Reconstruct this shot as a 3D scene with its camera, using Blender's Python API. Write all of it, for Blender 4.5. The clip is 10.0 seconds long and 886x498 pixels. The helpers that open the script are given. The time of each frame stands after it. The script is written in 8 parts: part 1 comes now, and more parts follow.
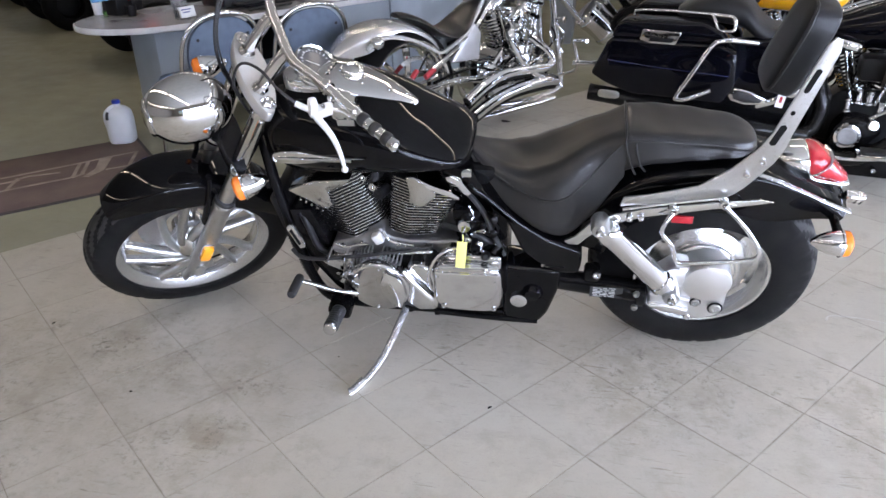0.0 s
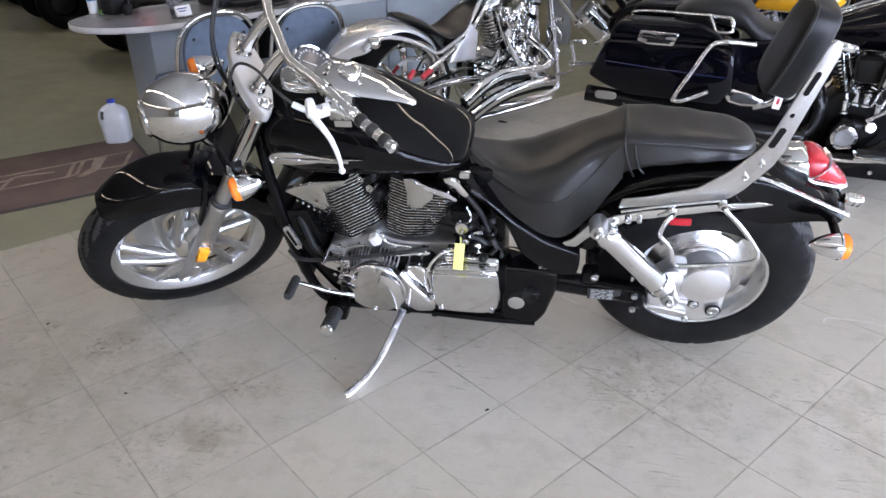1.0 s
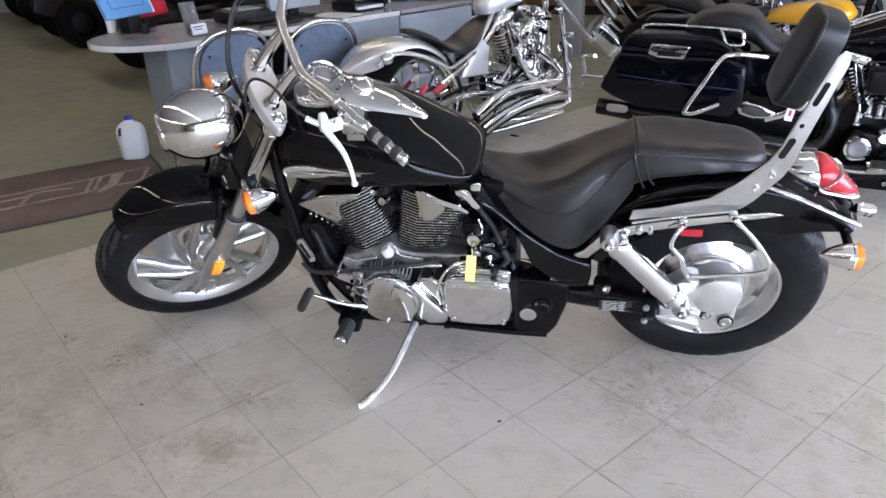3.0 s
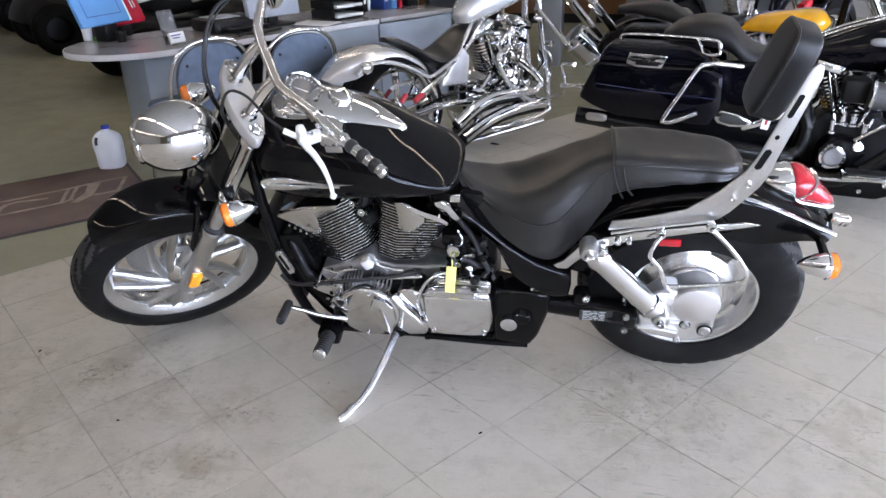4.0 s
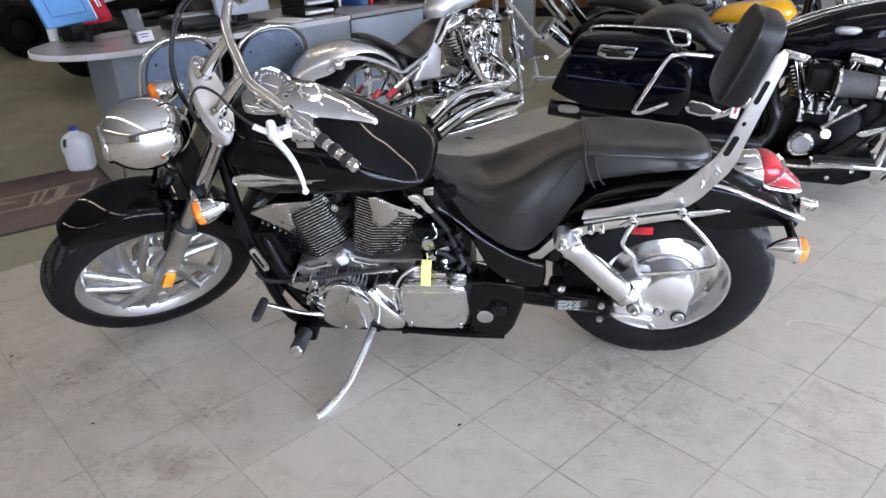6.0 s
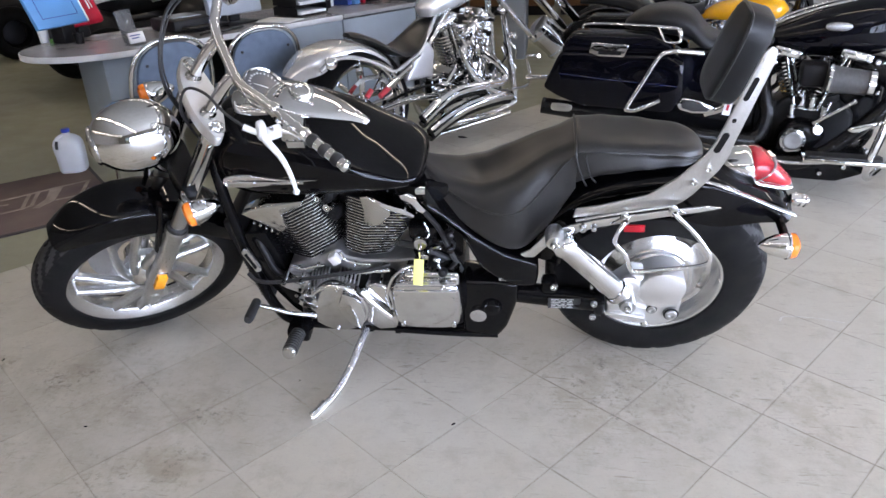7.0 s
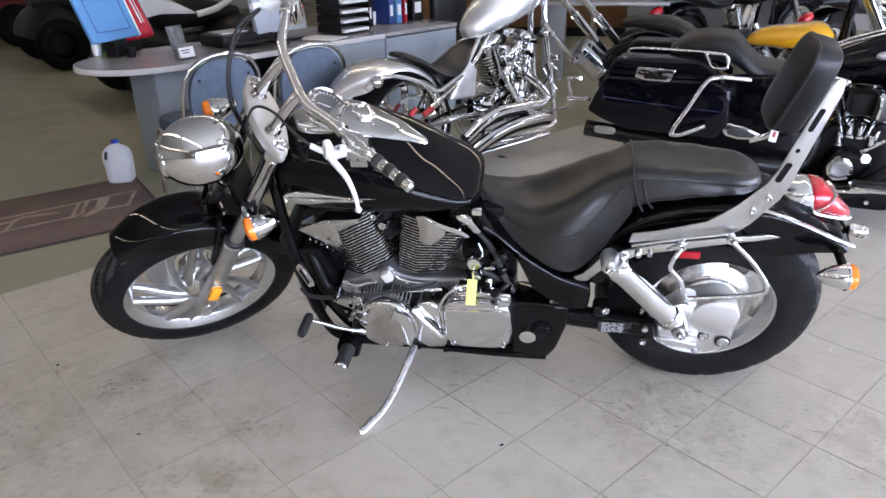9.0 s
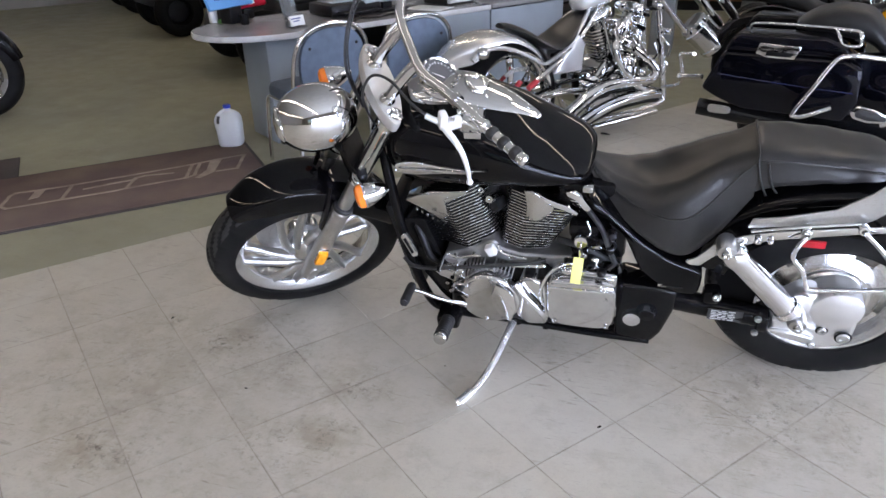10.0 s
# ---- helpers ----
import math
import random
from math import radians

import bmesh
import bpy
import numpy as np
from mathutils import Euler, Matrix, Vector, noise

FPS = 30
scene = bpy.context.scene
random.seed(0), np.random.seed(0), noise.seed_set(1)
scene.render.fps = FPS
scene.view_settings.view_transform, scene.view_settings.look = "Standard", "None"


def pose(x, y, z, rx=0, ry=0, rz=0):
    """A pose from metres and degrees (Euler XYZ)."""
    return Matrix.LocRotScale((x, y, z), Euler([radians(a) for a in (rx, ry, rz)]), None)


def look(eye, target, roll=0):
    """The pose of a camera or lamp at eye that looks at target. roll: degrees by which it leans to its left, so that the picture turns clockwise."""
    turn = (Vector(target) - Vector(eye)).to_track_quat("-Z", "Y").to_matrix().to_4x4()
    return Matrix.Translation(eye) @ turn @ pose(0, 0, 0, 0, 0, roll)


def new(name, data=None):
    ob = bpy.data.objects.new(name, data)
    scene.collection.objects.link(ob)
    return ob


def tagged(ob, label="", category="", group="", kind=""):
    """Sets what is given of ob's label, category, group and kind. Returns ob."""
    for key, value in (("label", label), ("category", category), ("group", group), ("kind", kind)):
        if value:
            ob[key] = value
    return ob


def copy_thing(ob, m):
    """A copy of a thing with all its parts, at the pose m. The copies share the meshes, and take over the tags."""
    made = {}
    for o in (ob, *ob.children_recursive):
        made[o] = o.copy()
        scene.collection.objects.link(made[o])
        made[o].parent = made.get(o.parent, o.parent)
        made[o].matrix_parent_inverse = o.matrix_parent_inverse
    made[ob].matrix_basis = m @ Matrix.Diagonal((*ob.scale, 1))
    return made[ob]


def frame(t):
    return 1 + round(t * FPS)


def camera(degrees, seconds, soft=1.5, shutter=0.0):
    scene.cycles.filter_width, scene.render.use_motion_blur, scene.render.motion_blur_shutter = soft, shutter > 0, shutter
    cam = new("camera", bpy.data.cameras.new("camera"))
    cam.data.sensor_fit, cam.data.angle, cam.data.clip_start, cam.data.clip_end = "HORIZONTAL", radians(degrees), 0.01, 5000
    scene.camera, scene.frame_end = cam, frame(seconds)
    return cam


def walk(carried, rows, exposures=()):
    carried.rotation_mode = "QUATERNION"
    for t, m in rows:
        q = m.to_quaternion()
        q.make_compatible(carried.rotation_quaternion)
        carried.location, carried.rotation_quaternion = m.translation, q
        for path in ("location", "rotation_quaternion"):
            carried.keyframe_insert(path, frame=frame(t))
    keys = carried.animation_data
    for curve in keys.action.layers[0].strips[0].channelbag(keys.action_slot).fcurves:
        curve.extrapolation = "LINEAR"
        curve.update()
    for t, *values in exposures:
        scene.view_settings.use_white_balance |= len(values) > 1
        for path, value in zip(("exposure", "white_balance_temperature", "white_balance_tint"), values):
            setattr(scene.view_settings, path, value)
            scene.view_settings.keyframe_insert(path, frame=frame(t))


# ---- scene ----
cam = camera(63.1, 10.0)
PATH = [
    (0, (0.478, -2.125, 1.389), (0.078, -0.389, 0.479), -1.0),
    (0.5, (0.471, -2.118, 1.39), (0.084, -0.383, 0.475), -0.9),
    (1, (0.47, -2.115, 1.39), (0.082, -0.377, 0.479), -0.7),
    (1.5, (0.47, -2.118, 1.389), (0.048, -0.386, 0.482), -1.2),
    (2, (0.475, -2.122, 1.391), (0.025, -0.392, 0.496), -1.7),
    (2.5, (0.479, -2.128, 1.394), (0.023, -0.397, 0.502), -1.8),
    (2.7, (0.479, -2.134, 1.386), (0.033, -0.395, 0.503), -1.6),
    (3.8, (0.482, -2.119, 1.403), (0.09, -0.359, 0.539), -1.3),
    (4, (0.483, -2.118, 1.4), (0.102, -0.353, 0.541), -1.1),
    (4.5, (0.481, -2.107, 1.399), (0.112, -0.338, 0.541), -1.3),
    (5, (0.481, -2.112, 1.395), (0.121, -0.346, 0.528), -1.6),
    (5.5, (0.488, -2.119, 1.391), (0.153, -0.348, 0.523), -1.6),
    (5.7, (0.49, -2.123, 1.391), (0.164, -0.351, 0.524), -1.5),
    (6.8, (0.505, -2.118, 1.395), (0.193, -0.348, 0.518), -2.0),
    (7, (0.505, -2.118, 1.39), (0.194, -0.345, 0.519), -2.0),
    (7.5, (0.497, -2.119, 1.392), (0.19, -0.344, 0.523), -1.8),
    (8, (0.488, -2.127, 1.395), (0.176, -0.352, 0.528), -1.9),
    (8.5, (0.479, -2.14, 1.4), (0.158, -0.362, 0.543), -1.9),
    (9, (0.418, -2.146, 1.411), (0.043, -0.365, 0.582), -1.2),
    (9.5, (0.381, -2.134, 1.402), (-0.123, -0.413, 0.516), -1.4),
    (10, (0.361, -2.151, 1.406), (-0.238, -0.462, 0.518), -1.6),
]
walk(cam, [(t, look(eye, target, roll)) for t, eye, target, roll in PATH])

# ---- world, sun and lamps ----
TF = pose(-1.44, -0.66, 0, 0, 0, 53)          # the room's own axes (floor tiles run along them)
ROOM_X0, ROOM_X1, ROOM_Y0, ROOM_Y1, ROOM_H = -7.5, 10.5, -6.4, 10.5, 3.3

world = bpy.data.worlds.new("sky")
scene.world = world
world.use_nodes = True
wn = world.node_tree.nodes
wl = world.node_tree.links
sky = wn.new("ShaderNodeTexSky")
sky.sky_type = "NISHITA"
sky.sun_disc = False
sky.sun_elevation = radians(42)
sky.sun_rotation = radians(40)
wl.new(sky.outputs[0], wn["Background"].inputs[0])
wn["Background"].inputs[1].default_value = 0.1


def area_lamp(name, m, sx, sy, watts, colour):
    data = bpy.data.lights.new(name, "AREA")
    data.shape, data.size, data.size_y = "RECTANGLE", sx, sy
    data.energy, data.color = watts, colour
    ob = new(name, data)
    ob.matrix_world = m
    return ob


# daylight through the storefront glass behind the camera
area_lamp("window_daylight", TF @ pose(3.5, ROOM_Y0 - 0.20, 1.08, 90, 0, 0), 13.0, 2.0, 1095, (0.730, 0.811, 1.090))


# ---- materials ----
def mat(name, base, rough, metal=0.0, vary=0.15, scale=8.0, bump=0.0, bump_scale=60.0, coat=0.0, second=None, rough_vary=0.1,
        transmission=0.0, random_tone=0.0, ior=1.5, position=False):
    m = bpy.data.materials.new(name)
    m.use_nodes = True
    nt = m.node_tree
    n, l = nt.nodes, nt.links
    b = n["Principled BSDF"]
    b.inputs["Metallic"].default_value = metal
    b.inputs["Coat Weight"].default_value = coat
    b.inputs["Coat Roughness"].default_value = 0.03
    b.inputs["Transmission Weight"].default_value = transmission
    b.inputs["IOR"].default_value = ior
    if position:
        tc = n.new("ShaderNodeNewGeometry").outputs["Position"]
    else:
        tc = n.new("ShaderNodeTexCoord").outputs["Object"]
    big = n.new("ShaderNodeTexNoise")
    big.inputs["Scale"].default_value = scale
    big.inputs["Detail"].default_value = 6
    small = n.new("ShaderNodeTexNoise")
    small.inputs["Scale"].default_value = bump_scale
    small.inputs["Detail"].default_value = 4
    l.new(tc, big.inputs["Vector"])
    l.new(tc, small.inputs["Vector"])
    mix = n.new("ShaderNodeMix")
    mix.data_type = "RGBA"
    other = second if second else tuple(max(0.0, v * (1 - vary)) for v in base)
    mix.inputs["A"].default_value = (*base, 1)
    mix.inputs["B"].default_value = (*other, 1)
    ramp = n.new("ShaderNodeMapRange")
    ramp.inputs["From Min"].default_value, ramp.inputs["From Max"].default_value = 0.35, 0.68
    l.new(big.outputs["Fac"], ramp.inputs["Value"])
    l.new(ramp.outputs["Result"], mix.inputs["Factor"])
    colour = mix.outputs["Result"]
    if random_tone:
        info = n.new("ShaderNodeObjectInfo")
        tone = n.new("ShaderNodeMapRange")
        tone.inputs["To Min"].default_value, tone.inputs["To Max"].default_value = 1 - random_tone, 1 + random_tone
        l.new(info.outputs["Random"], tone.inputs["Value"])
        hs = n.new("ShaderNodeHueSaturation")
        l.new(tone.outputs["Result"], hs.inputs["Value"])
        l.new(colour, hs.inputs["Color"])
        colour = hs.outputs["Color"]
    l.new(colour, b.inputs["Base Color"])
    rr = n.new("ShaderNodeMapRange")
    rr.inputs["To Min"].default_value = max(0.02, rough * (1 - rough_vary))
    rr.inputs["To Max"].default_value = min(1.0, rough * (1 + rough_vary))
    l.new(small.outputs["Fac"], rr.inputs["Value"])
    l.new(rr.outputs["Result"], b.inputs["Roughness"])
    if bump:
        bn = n.new("ShaderNodeBump")
        bn.inputs["Strength"].default_value = bump
        bn.inputs["Distance"].default_value = 0.002
        l.new(small.outputs["Fac"], bn.inputs["Height"])
        l.new(bn.outputs["Normal"], b.inputs["Normal"])
    return m


def glow(name, colour, strength):
    m = bpy.data.materials.new(name)
    m.use_nodes = True
    b = m.node_tree.nodes["Principled BSDF"]
    b.inputs["Base Color"].default_value = (*colour, 1)
    b.inputs["Emission Color"].default_value = (*colour, 1)
    b.inputs["Emission Strength"].default_value = strength
    return m


M = {
    "chrome": mat("chrome", (0.80, 0.80, 0.80), 0.06, 1.0, 0.04, 20, rough_vary=0.5),
    "chrome_soft": mat("soft_chrome", (0.76, 0.76, 0.76), 0.08, 1.0, 0.08, 25, 0.03, 300, rough_vary=0.4),
    "alloy": mat("cast_alloy", (0.62, 0.62, 0.61), 0.30, 1.0, 0.12, 14, 0.12, 260, rough_vary=0.3),
    "head_chrome": mat("satin_chrome", (0.60, 0.59, 0.57), 0.16, 1.0, 0.06, 25, 0.04, 300, rough_vary=0.3),
    "alloy_bright": mat("machined_alloy", (0.82, 0.82, 0.82), 0.24, 1.0, 0.08, 14, 0.06, 300, rough_vary=0.3),
    "case_alloy": mat("satin_case_alloy", (0.90, 0.90, 0.90), 0.36, 1.0, 0.05, 14, 0.05, 300, rough_vary=0.2),
    "steel_plate": mat("brushed_steel", (0.62, 0.62, 0.61), 0.30, 1.0, 0.08, 12, 0.06, 400, rough_vary=0.3),
    "silver_lever": mat("silver_lever_paint", (0.74, 0.73, 0.70), 0.35, 0.25, 0.05, 30),
    "clamp": mat("satin_clamp_metal", (0.50, 0.49, 0.46), 0.36, 0.6, 0.1, 22, 0.06, 200),
    "black_paint": mat("gloss_black_paint", (0.002, 0.002, 0.0024), 0.022, 0.0, 0.2, 10, ior=1.34),
    "black_satin": mat("satin_black_metal", (0.004, 0.004, 0.0045), 0.20, 0.0, 0.3, 18, 0.05, 200, ior=1.29),
    "rubber": mat("tyre_rubber", (0.006, 0.006, 0.0065), 0.50, 0.0, 0.3, 14, 0.14, 240, second=(0.011, 0.0105, 0.010), ior=1.22),
    # Paler copy of the tyre rubber, with the light on the tread in its colour.
    "tread_rubber": mat("lit_tread_rubber", (0.022, 0.022, 0.0215), 0.55, 0.0, 0.4, 20, 0.2, 160, second=(0.036, 0.035, 0.033), ior=1.3),
    "filter_mesh": mat("grey_filter_mesh", (0.060, 0.059, 0.057), 0.6, 0.0, 0.3, 60, 0.5, 500),
    "stand_metal": mat("plated_stand", (0.82, 0.82, 0.81), 0.20, 0.8, 0.15, 25, 0.05, 200),
    "quad_rubber": mat("dusty_black_rubber", (0.003, 0.003, 0.003), 0.6, 0.0, 0.3, 14, 0.2, 90, ior=1.2),
    "rubber_trim": mat("black_rubber", (0.018, 0.018, 0.018), 0.55, 0.0, 0.3, 30, 0.15, 200),
    "leather": mat("black_vinyl", (0.0135, 0.0130, 0.0125), 0.30, 0.0, 0.25, 9, 0.02, 420, second=(0.018, 0.0177, 0.0172), rough_vary=0.03),
    "pad_vinyl": mat("backrest_vinyl", (0.012, 0.0122, 0.013), 0.34, 0.0, 0.25, 9, 0.12, 420, ior=1.38),
    "engine": mat("engine_casting", (0.34, 0.34, 0.34), 0.38, 0.9, 0.3, 18, 0.2, 180),
    "engine_dark": mat("dark_engine_casting", (0.008, 0.008, 0.0085), 0.40, 0.0, 0.4, 18, 0.25, 150, ior=1.3),
    "fin": mat("fin_edge_alloy", (0.84, 0.84, 0.83), 0.26, 1.0, 0.2, 20, rough_vary=0.3),
    "amber": mat("amber_lens", (0.90, 0.22, 0.02), 0.15, 0.0, 0.12, 60, 0.3, 500, coat=0.6),
    "amber_refl": mat("amber_reflector", (0.90, 0.36, 0.02), 0.2, 0.0, 0.1, 60, 0.3, 900, coat=0.4),
    "red": mat("red_lens", (0.42, 0.008, 0.018), 0.12, 0.0, 0.25, 40, 0.2, 500, coat=0.8),
    "red_grip": mat("red_rubber", (0.40, 0.02, 0.03), 0.45, 0.0, 0.2, 40),
    "pale_scratch": mat("pale_paint_scratch", (0.58, 0.565, 0.53), 0.6, 0.0, 0.2, 60),
    "dial": mat("dial_face", (0.06, 0.06, 0.06), 0.5, 0.0, 0.08, 60, coat=0.15),
    "ink": mat("flat_black", (0.004, 0.004, 0.004), 0.7, ior=1.25),
    "tag": mat("yellow_paper", (0.86, 0.84, 0.24), 0.6, 0.0, 0.05, 40),
    "sticker": mat("black_sticker", (0.02, 0.02, 0.02), 0.4),
    "sticker_print": mat("pale_print", (0.55, 0.55, 0.52), 0.5),
    "silver_paint": mat("silver_metallic_paint", (0.72, 0.72, 0.71), 0.26, 0.7, 0.06, 20, 0.04, 900, coat=0.5),
    "navy_paint": mat("blue_black_paint", (0.002, 0.0022, 0.004), 0.03, 0.0, 0.3, 10, ior=1.35),
    "yellow_paint": mat("yellow_paint", (0.72, 0.36, 0.005), 0.15, 0.0, 0.1, 12, coat=0.8),
    "red_paint": mat("red_paint", (0.42, 0.01, 0.03), 0.25, 0.0, 0.2, 12, coat=0.5),
    "dark_red": mat("dark_red_plastic", (0.10, 0.006, 0.010), 0.35, 0.0, 0.3, 12),
    "stripe": mat("dark_blue_pinstripe", (0.006, 0.010, 0.045), 0.2),
    "white_paint": mat("white_plastic", (0.70, 0.70, 0.68), 0.3, 0.0, 0.08, 12, coat=0.3),
    "laminate": mat("desk_laminate", (0.30, 0.29, 0.29), 0.24, 0.0, 0.12, 6, 0.04, 200, coat=0.3),
    "desk_edge": mat("desk_edge_band", (0.60, 0.60, 0.60), 0.35, 0.0, 0.1, 20),
    "desk_panel": mat("blue_grey_desk_panel", (0.30, 0.35, 0.40), 0.5, 0.0, 0.1, 5, 0.05, 300),
    "chair_cloth": mat("blue_grey_upholstery", (0.085, 0.115, 0.16), 0.75, 0.0, 0.2, 22, 0.4, 500),
    "jug": mat("milky_plastic", (0.84, 0.87, 0.90), 0.3, 0.0, 0.08, 12, transmission=0.35),
    "blue_cap": mat("blue_plastic", (0.03, 0.06, 0.40), 0.35),
    "mat_pile": mat("brown_carpet", (0.100, 0.066, 0.062), 0.95, 0.0, 0.3, 3, 0.8, 700, second=(0.165, 0.118, 0.092)),
    "mat_print": mat("tan_carpet_print", (0.36, 0.30, 0.24), 0.95, 0.0, 0.3, 9, 0.8, 700, second=(0.20, 0.155, 0.125)),
    "mat_edge": mat("mat_rubber_edge", (0.045, 0.035, 0.034), 0.8, 0.0, 0.3, 9, 0.3, 300),
    "wall": mat("painted_wall", (0.34, 0.33, 0.31), 0.8, 0.0, 0.1, 1.5, 0.1, 90),
    "wall_panel": mat("grey_wall_panel", (0.16, 0.165, 0.16), 0.6, 0.0, 0.15, 2, 0.05, 90),
    "ceiling": mat("ceiling_panel", (0.38, 0.37, 0.34), 0.85, 0.0, 0.1, 3, 0.3, 120),
    "wood": mat("brown_cabinet_wood", (0.16, 0.075, 0.03), 0.45, 0.0, 0.3, 3, 0.1, 60),
    "frame_alu": mat("dark_bronze_window_frame", (0.035, 0.033, 0.03), 0.4, 0.3),
    "dark_plastic": mat("dark_plastic", (0.010, 0.010, 0.011), 0.4, 0.0, 0.2, 20, 0.05, 300, ior=1.3),
    "grey_plastic": mat("grey_plastic", (0.34, 0.37, 0.40), 0.4, 0.0, 0.1, 10),
    "paper": mat("white_paper", (0.75, 0.75, 0.74), 0.7, 0.0, 0.06, 30),
    "blue_card": mat("blue_folder_card", (0.10, 0.27, 0.52), 0.4, 0.0, 0.12, 6),
    "navy_card": mat("navy_binder", (0.02, 0.05, 0.22), 0.4, 0.0, 0.12, 6),
    "green_card": mat("green_label", (0.12, 0.30, 0.08), 0.5),
    "glass": mat("window_glass", (0.95, 0.97, 0.97), 0.02, 0.0, 0.0, 2, transmission=1.0, ior=1.45),
    "acrylic": mat("clear_acrylic", (0.90, 0.92, 0.93), 0.05, 0.0, 0.0, 2, transmission=0.9, ior=1.3),
    "tube": glow("fluorescent_diffuser", (1.0, 0.838, 0.69), 17.5),
    "pipe_black": mat("black_exhaust", (0.005, 0.005, 0.005), 0.26, 0.0, 0.2, 20, ior=1.36),
    "dark_jersey": mat("smoke_filter_mesh", (0.045, 0.045, 0.045), 0.5, 0.5, 0.2, 60, 0.6, 900),
}


def floor_material(name, base, second, dirt, joint_scale, rough, coat, stains_falloff):
    """Worn floor: pale sheets of wear, fine specks, dark scuffs."""
    m = bpy.data.materials.new(name)
    m.use_nodes = True
    n, l = m.node_tree.nodes, m.node_tree.links
    b = n["Principled BSDF"]
    pos = n.new("ShaderNodeNewGeometry").outputs["Position"]

    def tex(scale, detail=6, rough_=0.6, dist=0.0):
        t = n.new("ShaderNodeTexNoise")
        t.inputs["Scale"].default_value, t.inputs["Detail"].default_value = scale, detail
        t.inputs["Roughness"].default_value, t.inputs["Distortion"].default_value = rough_, dist
        l.new(pos, t.inputs["Vector"])
        return t.outputs["Fac"]

    def ramp(x, lo, hi, a=0.0, c=1.0):
        r = n.new("ShaderNodeMapRange")
        r.inputs["From Min"].default_value, r.inputs["From Max"].default_value = lo, hi
        r.inputs["To Min"].default_value, r.inputs["To Max"].default_value = a, c
        l.new(x, r.inputs["Value"])
        return r.outputs["Result"]

    def mul(x, y):
        k = n.new("ShaderNodeMath")
        k.operation = "MULTIPLY"
        l.new(x, k.inputs[0])
        if isinstance(y, float):
            k.inputs[1].default_value = y
        else:
            l.new(y, k.inputs[1])
        return k.outputs[0]

    def blend(fac, x, colour):
        k = n.new("ShaderNodeMix")
        k.data_type = "RGBA"
        l.new(fac, k.inputs["Factor"])
        if isinstance(x, tuple):
            k.inputs["A"].default_value = (*x, 1)
        else:
            l.new(x, k.inputs["A"])
        k.inputs["B"].default_value = (*colour, 1)
        return k.outputs["Result"]

    col = blend(ramp(tex(1.1), 0.35, 0.65), base, second)
    col = blend(mul(ramp(tex(9, 8, 0.7), 0.48, 0.75), 0.35), col, tuple(v * 0.78 for v in base))
    col = blend(mul(ramp(tex(120, 3), 0.56, 0.75), 0.28), col, tuple(v * 0.62 for v in base))
    brown = (base[0] * 0.64, base[1] * 0.595, base[2] * 0.53)
    col = blend(mul(mul(ramp(tex(3.2, 8, 0.72), 0.45, 0.66), ramp(tex(28, 6, 0.7), 0.25, 0.60)), 0.22 * dirt), col, brown)
    col = blend(mul(ramp(tex(4.5, 6, 0.66), 0.53, 0.66), 0.20 * dirt), col, brown)
    col = blend(mul(ramp(tex(8.5, 6, 0.66, 0.4), 0.55, 0.68), 0.16 * dirt), col, tuple(min(1.0, v * 1.22) for v in base))
    scuff = mul(ramp(tex(24, 9, 0.75, 0.25), 0.54, 0.66), ramp(tex(2.6, 4, 0.60), 0.56, 0.68))
    col = blend(mul(scuff, 0.46 * dirt), col, (base[0] * 0.31, base[1] * 0.30, base[2] * 0.27))
    chips = mul(ramp(tex(60, 6, 0.7), 0.64, 0.69), ramp(tex(4.0, 5, 0.7), 0.52, 0.62))
    col = blend(mul(chips, 0.35 * dirt), col, tuple(min(1.0, v * 1.5) for v in base))
    # dragged scuffs: short dark strokes that run three ways, in patches
    for turn, patch in ((20, 1.7), (75, 2.3), (-38, 2.0)):
        mp = n.new("ShaderNodeMapping")
        mp.inputs["Rotation"].default_value = (0, 0, radians(turn))
        mp.inputs["Scale"].default_value = (9.0, 62.0, 1.0)
        l.new(pos, mp.inputs["Vector"])
        st = n.new("ShaderNodeTexNoise")
        st.inputs["Scale"].default_value, st.inputs["Detail"].default_value, st.inputs["Roughness"].default_value = 1.0, 5, 0.65
        st.inputs["Distortion"].default_value = 0.6
        l.new(mp.outputs["Vector"], st.inputs["Vector"])
        col = blend(mul(mul(ramp(st.outputs["Fac"], 0.61, 0.70), ramp(tex(patch, 5, 0.7), 0.47, 0.60)), 0.46 * dirt), col, (base[0] * 0.34, base[1] * 0.32, base[2] * 0.29))
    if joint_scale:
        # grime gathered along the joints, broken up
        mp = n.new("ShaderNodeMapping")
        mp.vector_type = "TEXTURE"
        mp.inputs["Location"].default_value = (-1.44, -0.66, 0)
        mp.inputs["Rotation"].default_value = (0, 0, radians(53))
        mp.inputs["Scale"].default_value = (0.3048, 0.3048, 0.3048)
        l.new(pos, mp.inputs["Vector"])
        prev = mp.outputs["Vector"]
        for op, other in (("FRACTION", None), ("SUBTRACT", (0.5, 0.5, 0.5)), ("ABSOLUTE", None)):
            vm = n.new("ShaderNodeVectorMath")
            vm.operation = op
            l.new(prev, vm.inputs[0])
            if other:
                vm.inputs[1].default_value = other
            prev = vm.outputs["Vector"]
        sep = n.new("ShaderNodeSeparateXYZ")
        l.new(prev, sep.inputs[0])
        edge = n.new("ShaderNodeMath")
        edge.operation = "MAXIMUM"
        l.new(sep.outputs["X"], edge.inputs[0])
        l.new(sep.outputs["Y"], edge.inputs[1])
